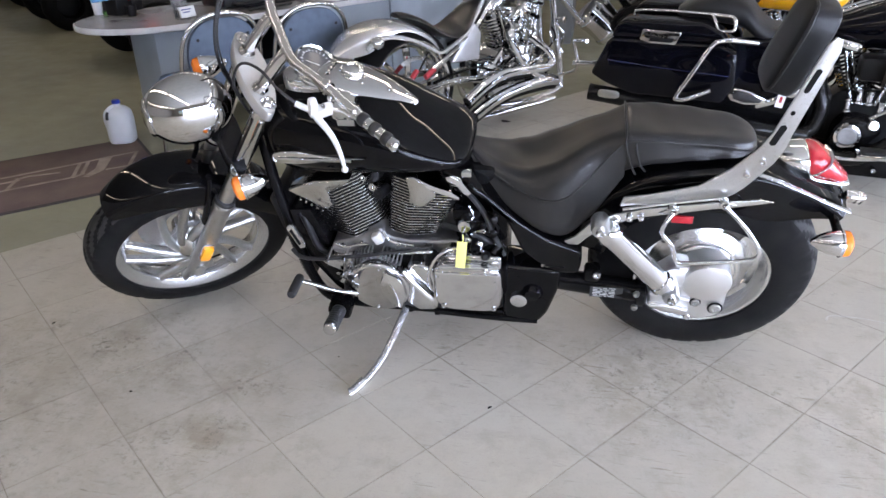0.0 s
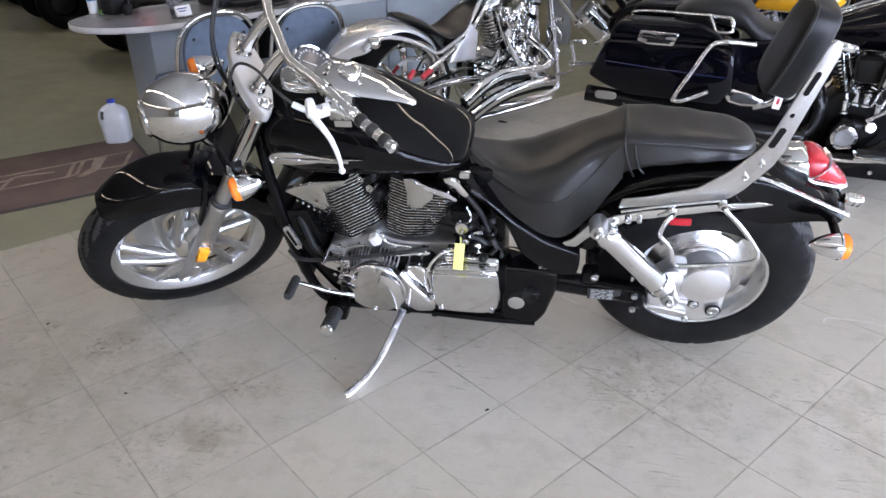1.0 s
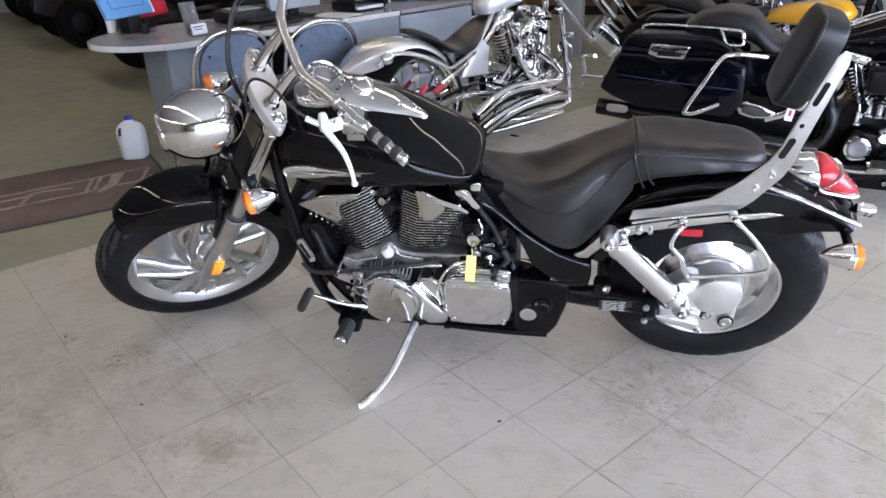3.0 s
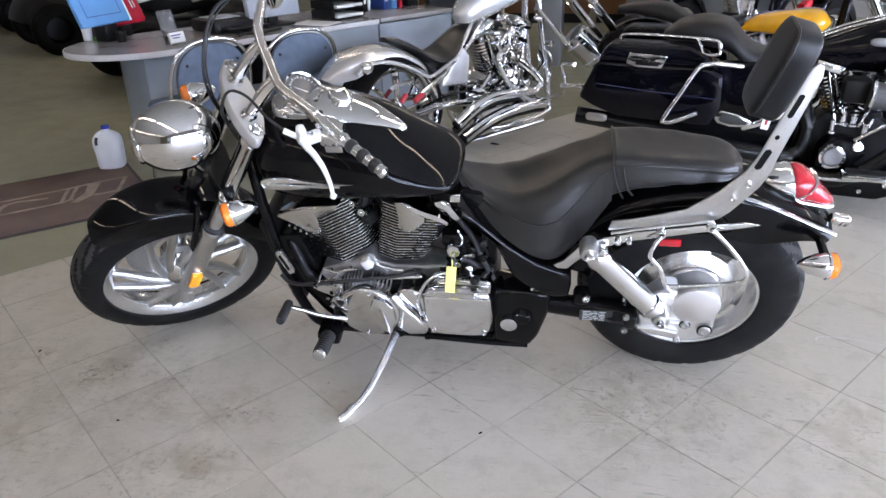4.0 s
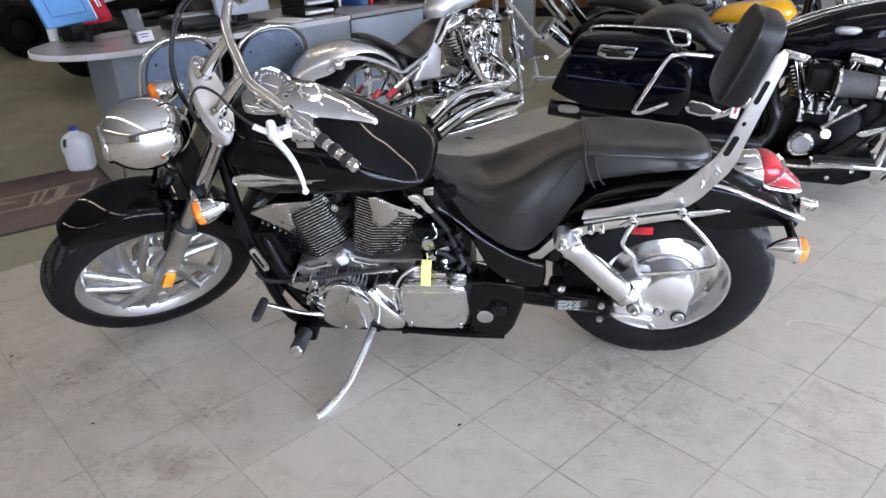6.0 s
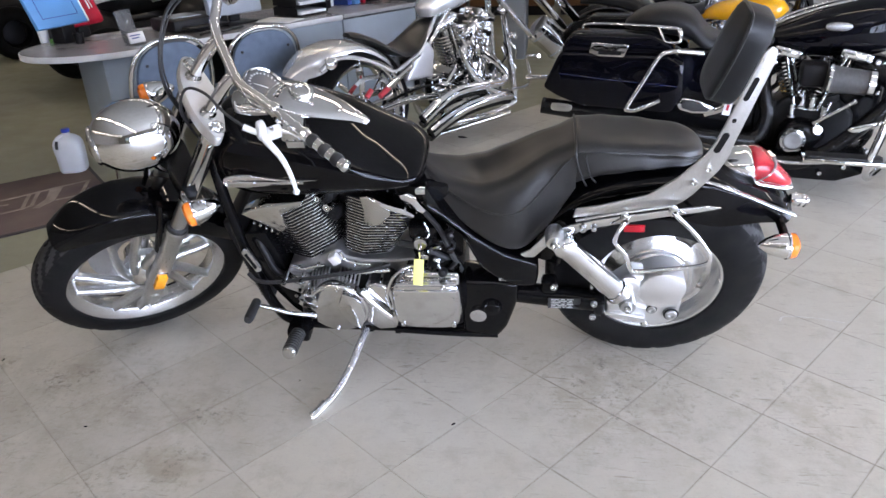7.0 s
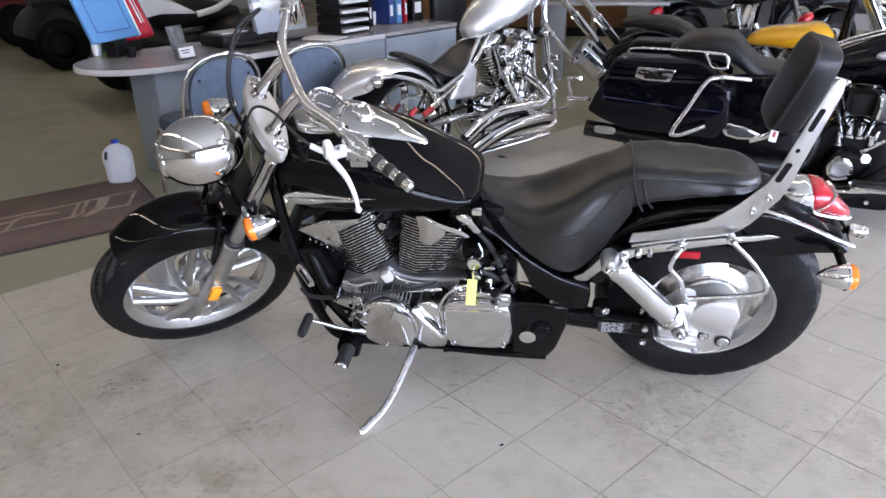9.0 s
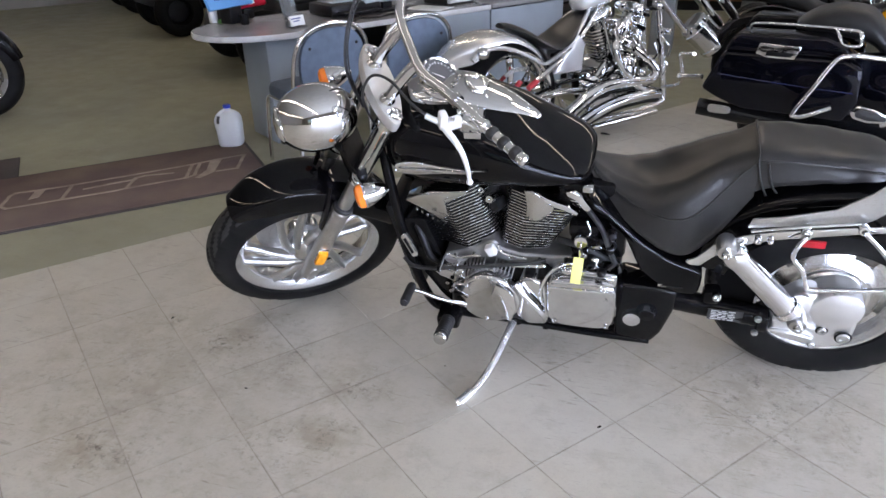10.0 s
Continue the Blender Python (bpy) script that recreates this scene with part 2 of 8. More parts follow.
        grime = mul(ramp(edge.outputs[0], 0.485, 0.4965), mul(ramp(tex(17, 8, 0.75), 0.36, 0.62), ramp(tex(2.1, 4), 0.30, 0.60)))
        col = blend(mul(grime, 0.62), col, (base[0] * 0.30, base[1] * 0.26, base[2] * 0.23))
    for x, y, r, k in stains_falloff:
        d = n.new("ShaderNodeVectorMath")
        d.operation = "DISTANCE"
        l.new(pos, d.inputs[0])
        d.inputs[1].default_value = (x, y, 0)
        near = ramp(d.outputs["Value"], r, r * 0.25)
        rough_spots = mul(near, mul(ramp(tex(44, 8, 0.72, 0.3), 0.50, 0.66), ramp(tex(13, 6, 0.7), 0.42, 0.60)))
        col = blend(mul(mul(near, ramp(tex(9, 6, 0.7), 0.36, 0.60)), 0.62 * k), col, brown)
        col = blend(mul(rough_spots, k), col, (base[0] * 0.27, base[1] * 0.26, base[2] * 0.23))
    info = n.new("ShaderNodeObjectInfo")
    hs = n.new("ShaderNodeHueSaturation")
    l.new(ramp(info.outputs["Random"], 0, 1, 1 - joint_scale, 1 + joint_scale), hs.inputs["Value"])
    l.new(col, hs.inputs["Color"])
    l.new(hs.outputs["Color"], b.inputs["Base Color"])
    l.new(ramp(tex(5, 6), 0.3, 0.7, rough * 0.8, rough * 1.25), b.inputs["Roughness"])
    b.inputs["Coat Weight"].default_value = coat
    b.inputs["Coat Roughness"].default_value = 0.3
    bn = n.new("ShaderNodeBump")
    bn.inputs["Strength"].default_value, bn.inputs["Distance"].default_value = 0.12, 0.001
    l.new(tex(260, 3), bn.inputs["Height"])
    l.new(bn.outputs["Normal"], b.inputs["Normal"])
    return m


# The 1.20 m stain is brown dirt plus the light's falloff, painted into the tiles.
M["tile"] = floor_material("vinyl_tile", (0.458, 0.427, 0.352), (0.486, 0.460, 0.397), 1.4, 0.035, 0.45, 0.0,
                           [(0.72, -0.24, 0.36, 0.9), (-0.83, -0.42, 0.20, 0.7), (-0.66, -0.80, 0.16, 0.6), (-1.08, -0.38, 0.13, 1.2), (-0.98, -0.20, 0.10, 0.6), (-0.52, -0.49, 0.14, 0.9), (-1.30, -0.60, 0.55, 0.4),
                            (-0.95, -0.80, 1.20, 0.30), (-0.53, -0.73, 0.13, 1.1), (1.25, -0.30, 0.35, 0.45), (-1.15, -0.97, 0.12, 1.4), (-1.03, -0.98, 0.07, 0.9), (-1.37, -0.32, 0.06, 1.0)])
M["concrete"] = floor_material("tan_sealed_concrete", (0.306, 0.302, 0.208), (0.254, 0.250, 0.182), 0.45, 0.0, 0.5, 0.0,
                               [(-3.2, 1.2, 0.25, 0.5)])
M["bed"] = mat("tile_bed", (0.19, 0.155, 0.115), 0.9, 0.0, 0.4, 5, second=(0.40, 0.37, 0.31), position=True)


# ---- mesh tools ----
def part(name, bm, material, parent=None, label="", m=None, smooth=38, category="", group="", kind=""):
    """Links bm as one mesh object, under parent where given."""
    if m is not None:
        bm.transform(m)
    bmesh.ops.recalc_face_normals(bm, faces=bm.faces)
    me = bpy.data.meshes.new(name)
    bm.to_mesh(me)
    bm.free()
    me.materials.append(M[material])
    if smooth:
        me.polygons.foreach_set("use_smooth", [True] * len(me.polygons))
        me.set_sharp_from_angle(angle=radians(smooth))
    ob = new(name, me)
    if parent is not None:
        ob.parent = parent
    return tagged(ob, label, category, group, kind)


def thing(name, m, label, category, group=""):
    ob = new(name)
    ob.empty_display_size = 0.1
    ob.matrix_world = m
    return tagged(ob, label, category, group)


def ring_faces(bm, rings, closed=True, caps=True):
    vs = [[bm.verts.new(p) for p in r] for r in rings]
    n = len(vs[0])
    for a, b in zip(vs, vs[1:]):
        for i in range(n if closed else n - 1):
            j = (i + 1) % n
            bm.faces.new((a[i], a[j], b[j], b[i]))
    if caps and closed:
        bm.faces.new(vs[0])
        bm.faces.new(vs[-1])
    return vs


def box(bm, c, s, bevel=0.0, m=None, seg=2):
    made = bmesh.ops.create_cube(bm, size=1.0, matrix=(m or Matrix()) @ Matrix.Translation(c) @ Matrix.Diagonal((*s, 1)))
    if bevel:
        edges = {e for v in made["verts"] for e in v.link_edges}
        bmesh.ops.bevel(bm, geom=list(edges), offset=bevel, segments=seg, profile=0.5, affect="EDGES")
    return bm


def axes_of(d):
    d = Vector(d).normalized()
    q = d.to_track_quat("Z", "Y").to_matrix()
    return q @ Vector((1, 0, 0)), q @ Vector((0, 1, 0))


def rod(bm, p0, p1, r0, r1=None, seg=16):
    r1 = r0 if r1 is None else r1
    p0, p1 = Vector(p0), Vector(p1)
    u, v = axes_of(p1 - p0)
    ring = lambda p, r: [p + u * r * math.cos(2 * math.pi * i / seg) + v * r * math.sin(2 * math.pi * i / seg) for i in range(seg)]
    ring_faces(bm, [ring(p0, r0), ring(p1, r1)])
    return bm


def smooth_path(pts, steps=8):
    pts = [Vector(p) for p in pts]
    ext = [2 * pts[0] - pts[1]] + pts + [2 * pts[-1] - pts[-2]]
    out = []
    for i in range(1, len(ext) - 2):
        a, b, c, d = ext[i - 1:i + 3]
        for k in range(steps):
            t = k / steps
            out.append(0.5 * ((2 * b) + (c - a) * t + (2 * a - 5 * b + 4 * c - d) * t * t + (3 * b - a - 3 * c + d) * t ** 3))
    return out + [pts[-1]]


def tube(bm, pts, r, seg=12, steps=8, r1=None, squash=1.0):
    p = smooth_path(pts, steps) if steps > 1 else [Vector(q) for q in pts]
    rings, up = [], None
    for i, q in enumerate(p):
        d = (p[min(i + 1, len(p) - 1)] - p[max(i - 1, 0)]).normalized()
        if up is None:
            up = axes_of(d)[0]
        up = (up - d * up.dot(d)).normalized()
        side = d.cross(up)
        rad = r if r1 is None else r + (r1 - r) * i / (len(p) - 1)
        rings.append([q + up * rad * math.cos(2 * math.pi * k / seg) + side * rad * squash * math.sin(2 * math.pi * k / seg) for k in range(seg)])
    ring_faces(bm, rings)
    return bm


def lathe(bm, profile, c, axis, seg=40, caps=False):
    """profile: (radius, height along the axis) pairs."""
    c, axis = Vector(c), Vector(axis).normalized()
    u, v = axes_of(axis)
    rings = [[c + axis * h + (u * math.cos(2 * math.pi * i / seg) + v * math.sin(2 * math.pi * i / seg)) * max(r, 0.0004) for i in range(seg)]
             for r, h in profile]
    ring_faces(bm, rings, True, caps)
    return bm


def closed_lathe(bm, profile, c, axis, seg=48):
    """A lathe whose profile closes on itself (rings, tyres, rims)."""
    c, axis = Vector(c), Vector(axis).normalized()
    u, v = axes_of(axis)
    vs = [[bm.verts.new(c + axis * h + (u * math.cos(2 * math.pi * i / seg) + v * math.sin(2 * math.pi * i / seg)) * r) for i in range(seg)]
          for r, h in profile]
    k = len(vs)
    for a in range(k):
        b = (a + 1) % k
        for i in range(seg):
            j = (i + 1) % seg
            bm.faces.new((vs[a][i], vs[a][j], vs[b][j], vs[b][i]))
    return bm


def plate(bm, outline, y0, y1, bevel=0.003, m=None, seg=2):
    """An outline of (x, z) points, thick from y0 to y1, with rounded edges."""
    a = [bm.verts.new((x, y0, z)) for x, z in outline]
    f = bm.faces.new(a)
    ext = bmesh.ops.extrude_face_region(bm, geom=[f])
    top = [g for g in ext["geom"] if isinstance(g, bmesh.types.BMVert)]
    bmesh.ops.translate(bm, verts=top, vec=(0, y1 - y0, 0))
    if bevel:
        edges = {e for v in a + top for e in v.link_edges}
        bmesh.ops.bevel(bm, geom=list(edges), offset=bevel, segments=seg, profile=0.5, affect="EDGES")
    if m is not None:
        bmesh.ops.transform(bm, matrix=m, verts=list(bm.verts))
    return bm


def table(rows, n):
    """Smoothly resampled rows of numbers."""
    rows = np.array(rows, float)
    k = len(rows)
    ext = np.vstack([2 * rows[0] - rows[1], rows, 2 * rows[-1] - rows[-2]])
    out = []
    for s in np.linspace(0, k - 1, n):
        i = min(int(s), k - 2)
        t = s - i
        a, b, c, d = ext[i:i + 4]
        out.append(0.5 * ((2 * b) + (c - a) * t + (2 * a - 5 * b + 4 * c - d) * t * t + (3 * b - a - 3 * c + d) * t ** 3))
    return out


def oval_body(bm, rows, n=40, seg=36, power=2.4):
    """A body along x from rows of x, half width, low z, high z, height of the widest point (0 to 1)."""
    rings = []
    for x, w, zb, zt, k in table(rows, n):
        ring = []
        zm = zb + (zt - zb) * k
        for i in range(seg):
            a = 2 * math.pi * i / seg
            c, s = math.cos(a), math.sin(a)
            y = w * math.copysign(abs(c) ** (2 / power), c)
            hz = (zt - zm) if s > 0 else (zm - zb)
            ring.append((x, y, zm + hz * math.copysign(abs(s) ** (2 / power), s)))
        rings.append(ring)
    ring_faces(bm, rings)
    return bm


def arc_shell(bm, c, rows, a0, a1, thick=0.004, n=28, seg=14):
    """A fender: rows of (radius, half width) from angle a0 to a1 (degrees from +x, up) round the axle at c, with skirts."""
    outer = []
    tab = table(rows, n)
    for i, (r, w, sk) in enumerate(tab):
        a = radians(a0 + (a1 - a0) * i / (n - 1))
        d = Vector((math.cos(a), 0, math.sin(a)))
        o, q = [], []
        for k in range(seg + 1):
            t = -1 + 2 * k / seg
            y = w * math.sin(t * math.pi / 2) if abs(t) < 1 else w * t
            drop = 0.30 * w * (1 - math.cos(t * math.pi / 2))
            o.append(Vector(c) + d * (r - drop) + Vector((0, y, 0)))
            q.append(Vector(c) + d * (r - drop - thick) + Vector((0, y * (1 - thick / w), 0)))
        o.insert(0, Vector(c) + d * (r - 0.30 * w - sk) + Vector((0, -w, 0)))
        o.append(Vector(c) + d * (r - 0.30 * w - sk) + Vector((0, w, 0)))
        q.insert(0, Vector(c) + d * (r - 0.30 * w - sk) + Vector((0, -w + thick, 0)))
        q.append(Vector(c) + d * (r - 0.30 * w - sk) + Vector((0, w - thick, 0)))
        outer.append(o + q[::-1])
    ring_faces(bm, outer)
    return bm


def bolt(name, p, axis, r, parent, material="chrome", h=0.008, m=None):
    bm = bmesh.new()
    lathe(bm, [(0, 0), (r, 0), (r, h * 0.7), (r * 0.85, h), (r * 0.5, h), (r * 0.45, h * 0.6), (0, h * 0.6)], p, axis, 14)
    return part(name, bm, material, parent, m=m)


def tyre(bm, c, r_out, r_in, w, seg=120, tread=1, across=26, worn=False):
    """A tyre round the y axis at c, with cut tread grooves; worn: the tread faces between the grooves take a second
    material, paler as if lit.
    """
    c = Vector(c)
    prof = []
    h = r_out - r_in
    for k in range(across + 1):
        t = -1 + 2 * k / across
        a = abs(t)
        if a < 0.62:                                           # crown
            y = t / 0.62 * w * 0.40
            r = r_out - 0.16 * w * (a / 0.62) ** 2.2
        else:                                                  # shoulder and side
            s = (a - 0.62) / 0.38
            y = math.copysign(w * (0.40 + 0.10 * math.sin(s * math.pi * 0.62) - 0.10 * max(0, s - 0.75)), t)
            r = r_out - 0.16 * w - (h - 0.16 * w) * s ** 1.1
        prof.append((r, y, t))
    vs = []
    deep = set()
    for i in range(seg):
        an = 2 * math.pi * i / seg
        row = []
        for k, (r, y, t) in enumerate(prof):
            cut = 0.0
            a = abs(t)
            if tread and 0.14 < a < 0.62:
                ph = (i * 24 / seg + (a - 0.1) * 2.6 * (1 if t > 0 else -1) + (0.5 if t > 0 else 0)) % 1.0
                if ph < 0.17:
                    cut = 0.006
            if tread and (0.08 < a < 0.13):
                cut = 0.005
            if cut:
                deep.add((i, k))
            rr = r - cut
            row.append(bm.verts.new(c + Vector((rr * math.cos(an), y, rr * math.sin(an)))))
        vs.append(row)
    for i in range(seg):
        j = (i + 1) % seg
        for k in range(across):
            f = bm.faces.new((vs[i][k], vs[i][k + 1], vs[j][k + 1], vs[j][k]))
            if worn and abs(prof[k][2] + prof[k + 1][2]) < 1.30 and not deep & {(i, k), (i, k + 1), (j, k), (j, k + 1)}:
                f.material_index = 1
        bm.faces.new((vs[i][across], vs[i][0], vs[j][0], vs[j][across]))
    return bm


def rim_ring(bm, c, r, w, depth=0.045, seg=64):
    hw = w / 2
    closed_lathe(bm, [(r, -hw), (r + 0.006, -hw + 0.004), (r - 0.004, -hw + 0.014), (r - depth * 0.75, -hw * 0.55), (r - depth * 0.8, hw * 0.55),
                      (r - 0.004, hw - 0.014), (r + 0.006, hw - 0.004), (r, hw), (r - 0.010, hw - 0.004), (r - depth * 0.9, hw * 0.62),
                      (r - depth, hw * 0.5), (r - depth, -hw * 0.5), (r - depth * 0.9, -hw * 0.62), (r - 0.010, -hw + 0.004)], c, (0, 1, 0), seg)
    return bm


# ---- the room ----
def slab(name, x0, x1, y0, y1, z0, z1, material, label, category):
    bm = bmesh.new()
    box(bm, ((x0 + x1) / 2, (y0 + y1) / 2, (z0 + z1) / 2), (x1 - x0, y1 - y0, z1 - z0))
    ob = part(name, bm, material, None, label, smooth=0, category=category, kind="structure")
    ob.matrix_world = TF
    return ob


TILE = 0.3048
TILE_EDGE = 3 * TILE
floor = slab("floor", ROOM_X0, ROOM_X1, ROOM_Y0, TILE_EDGE, -0.12, -0.0012, "bed", "grey vinyl tile showroom floor with worn scuffs", "floor")
slab("floor_concrete", ROOM_X0, ROOM_X1, TILE_EDGE, ROOM_Y1, -0.12, 0.0, "concrete", "tan sealed concrete showroom floor", "floor")
slab("ceiling", ROOM_X0, ROOM_X1, ROOM_Y0, ROOM_Y1, ROOM_H, ROOM_H + 0.15, "ceiling", "off-white panelled showroom ceiling", "ceiling")
slab("wall_north", ROOM_X0 - 0.15, ROOM_X1 + 0.15, ROOM_Y1, ROOM_Y1 + 0.15, -0.12, ROOM_H + 0.15, "wall", "plain painted showroom wall", "wall")
slab("wall_west", ROOM_X0 - 0.15, ROOM_X0, ROOM_Y0, ROOM_Y1, -0.12, ROOM_H + 0.15, "wall", "plain painted showroom wall", "wall")
slab("wall_east", ROOM_X1, ROOM_X1 + 0.15, ROOM_Y0, ROOM_Y1, -0.12, ROOM_H + 0.15, "wall", "plain painted showroom wall", "wall")

WIN = (-4.5, 10.0, 0.06, 2.1)
bm = bmesh.new()
for x0, x1, z0, z1 in ((ROOM_X0 - 0.15, WIN[0], -0.12, ROOM_H + 0.15), (WIN[1], ROOM_X1 + 0.15, -0.12, ROOM_H + 0.15),
                       (WIN[0], WIN[1], -0.12, WIN[2]), (WIN[0], WIN[1], WIN[3], ROOM_H + 0.15)):
    box(bm, ((x0 + x1) / 2, ROOM_Y0 - 0.075, (z0 + z1) / 2), (x1 - x0, 0.15, z1 - z0))
part("wall_south", bm, "wall", None, "storefront wall with a long window opening", smooth=0, category="wall", kind="structure").matrix_world = TF
window = thing("window_1", TF, "long storefront window with aluminium mullions", "window")
window["kind"] = "structure"
for i in range(11):
    bm = bmesh.new()
    x = WIN[0] + 0.06 + (WIN[1] - WIN[0] - 0.12) * i / 10
    box(bm, (x, ROOM_Y0 - 0.09, (WIN[2] + WIN[3]) / 2), (0.12, 0.10, WIN[3] - WIN[2]), 0.004)
    part("mullion", bm, "frame_alu", window)
bm = bmesh.new()
box(bm, ((WIN[0] + WIN[1]) / 2, ROOM_Y0 - 0.05, WIN[2] + 0.78), (WIN[1] - WIN[0], 0.05, 0.09), 0.004)
part("transom", bm, "frame_alu", window)
for i in range(10):
    bm = bmesh.new()
    w = (WIN[1] - WIN[0] - 0.06) / 10
    box(bm, (WIN[0] + 0.03 + w * (i + 0.5), ROOM_Y0 - 0.09, (WIN[2] + WIN[3]) / 2), (w - 0.05, 0.006, WIN[3] - WIN[2]))
    pane = part("pane", bm, "glass", window, smooth=0)
    pane.visible_shadow = False


def ceiling_light(m):
    root = thing("ceiling_light", m, "long fluorescent ceiling fixture with a glowing diffuser", "ceiling light", "ceiling lights")
    bm = bmesh.new()
    box(bm, (0, 0, 0.062), (2.36, 0.24, 0.055), 0.01)
    part("housing", bm, "white_paint", root)
    bm = bmesh.new()
    box(bm, (0, 0, 0.012), (2.30, 0.052, 0.040), 0.012)
    part("diffuser", bm, "tube", root, "glowing white diffuser")
    return root


first_light = ceiling_light(TF @ pose(-5.2, -4.6, ROOM_H - 0.09, 0, 0, 90))
for X in (-5.2, -1.0, 3.2, 7.4):
    for Y in (-4.6, -1.85, 0.9, 3.65, 6.4):
        if (X, Y) != (-5.2, -4.6):
            copy_thing(first_light, TF @ pose(X, Y, ROOM_H - 0.09, 0, 0, 90))


# ---- the black cruiser in front ----
RAKE, STEER, FX = radians(34), radians(36), -0.87
STEER_AXIS = Vector((math.sin(RAKE), 0, math.cos(RAKE)))
STEER_FOOT = Vector((FX - 0.152, 0, 0))
S = Matrix.Translation(STEER_FOOT) @ Matrix.Rotation(STEER, 4, STEER_AXIS) @ Matrix.Translation(-STEER_FOOT)


def turn_signal(name, p, ahead, root, m=None):
    """A chrome bullet with an amber lens; ahead: the way that the lens faces along x (-1 or 1)."""
    bm = bmesh.new()
    lathe(bm, [(0.0, -0.064), (0.008, -0.060), (0.020, -0.044), (0.030, -0.020), (0.035, 0.002), (0.035, 0.012), (0.0, 0.012)], p, (ahead, 0, 0), 28)
    body = part(name, bm, "chrome", root, m=m)
    bm = bmesh.new()
    lathe(bm, [(0.034, 0.012), (0.0355, 0.018), (0.034, 0.030), (0.026, 0.037), (0.0, 0.040)], p, (ahead, 0, 0), 28)
    part("lens", bm, "amber", body, "amber plastic lens", m=m)
    bm = bmesh.new()
    closed_lathe(bm, [(0.034, 0.006), (0.038, 0.008), (0.038, 0.013), (0.034, 0.015)], p, (ahead, 0, 0), 28)
    part("bezel", bm, "chrome", body, m=m)
    return body


def fins(bm, base, axis, count, pitch, sx, sy, start, thick=0.0022, taper=0.0):
    """A stack of thin rounded cooling fins along an axis in the xz plane."""
    ax = Vector(axis).normalized()
    ang = math.atan2(ax.x, ax.z)
    for i in range(count):
        h = start + i * pitch
        k = 1 - taper * abs(i / max(1, count - 1) - 0.6)
        m = Matrix.Translation(Vector(base) + ax * h) @ Matrix.Rotation(ang, 4, "Y")
        hx, hy, ch = sx * k / 2, sy * k / 2, min(sx, sy) * 0.22
        out = [(-hx, -hy + ch), (-hx + ch, -hy), (hx - ch, -hy), (hx, -hy + ch), (hx, hy - ch), (hx - ch, hy), (-hx + ch, hy), (-hx, hy - ch)]
        ring_faces(bm, [[m @ Vector((x, y, z)) for x, y in out] for z in (-thick, thick)])
    return bm


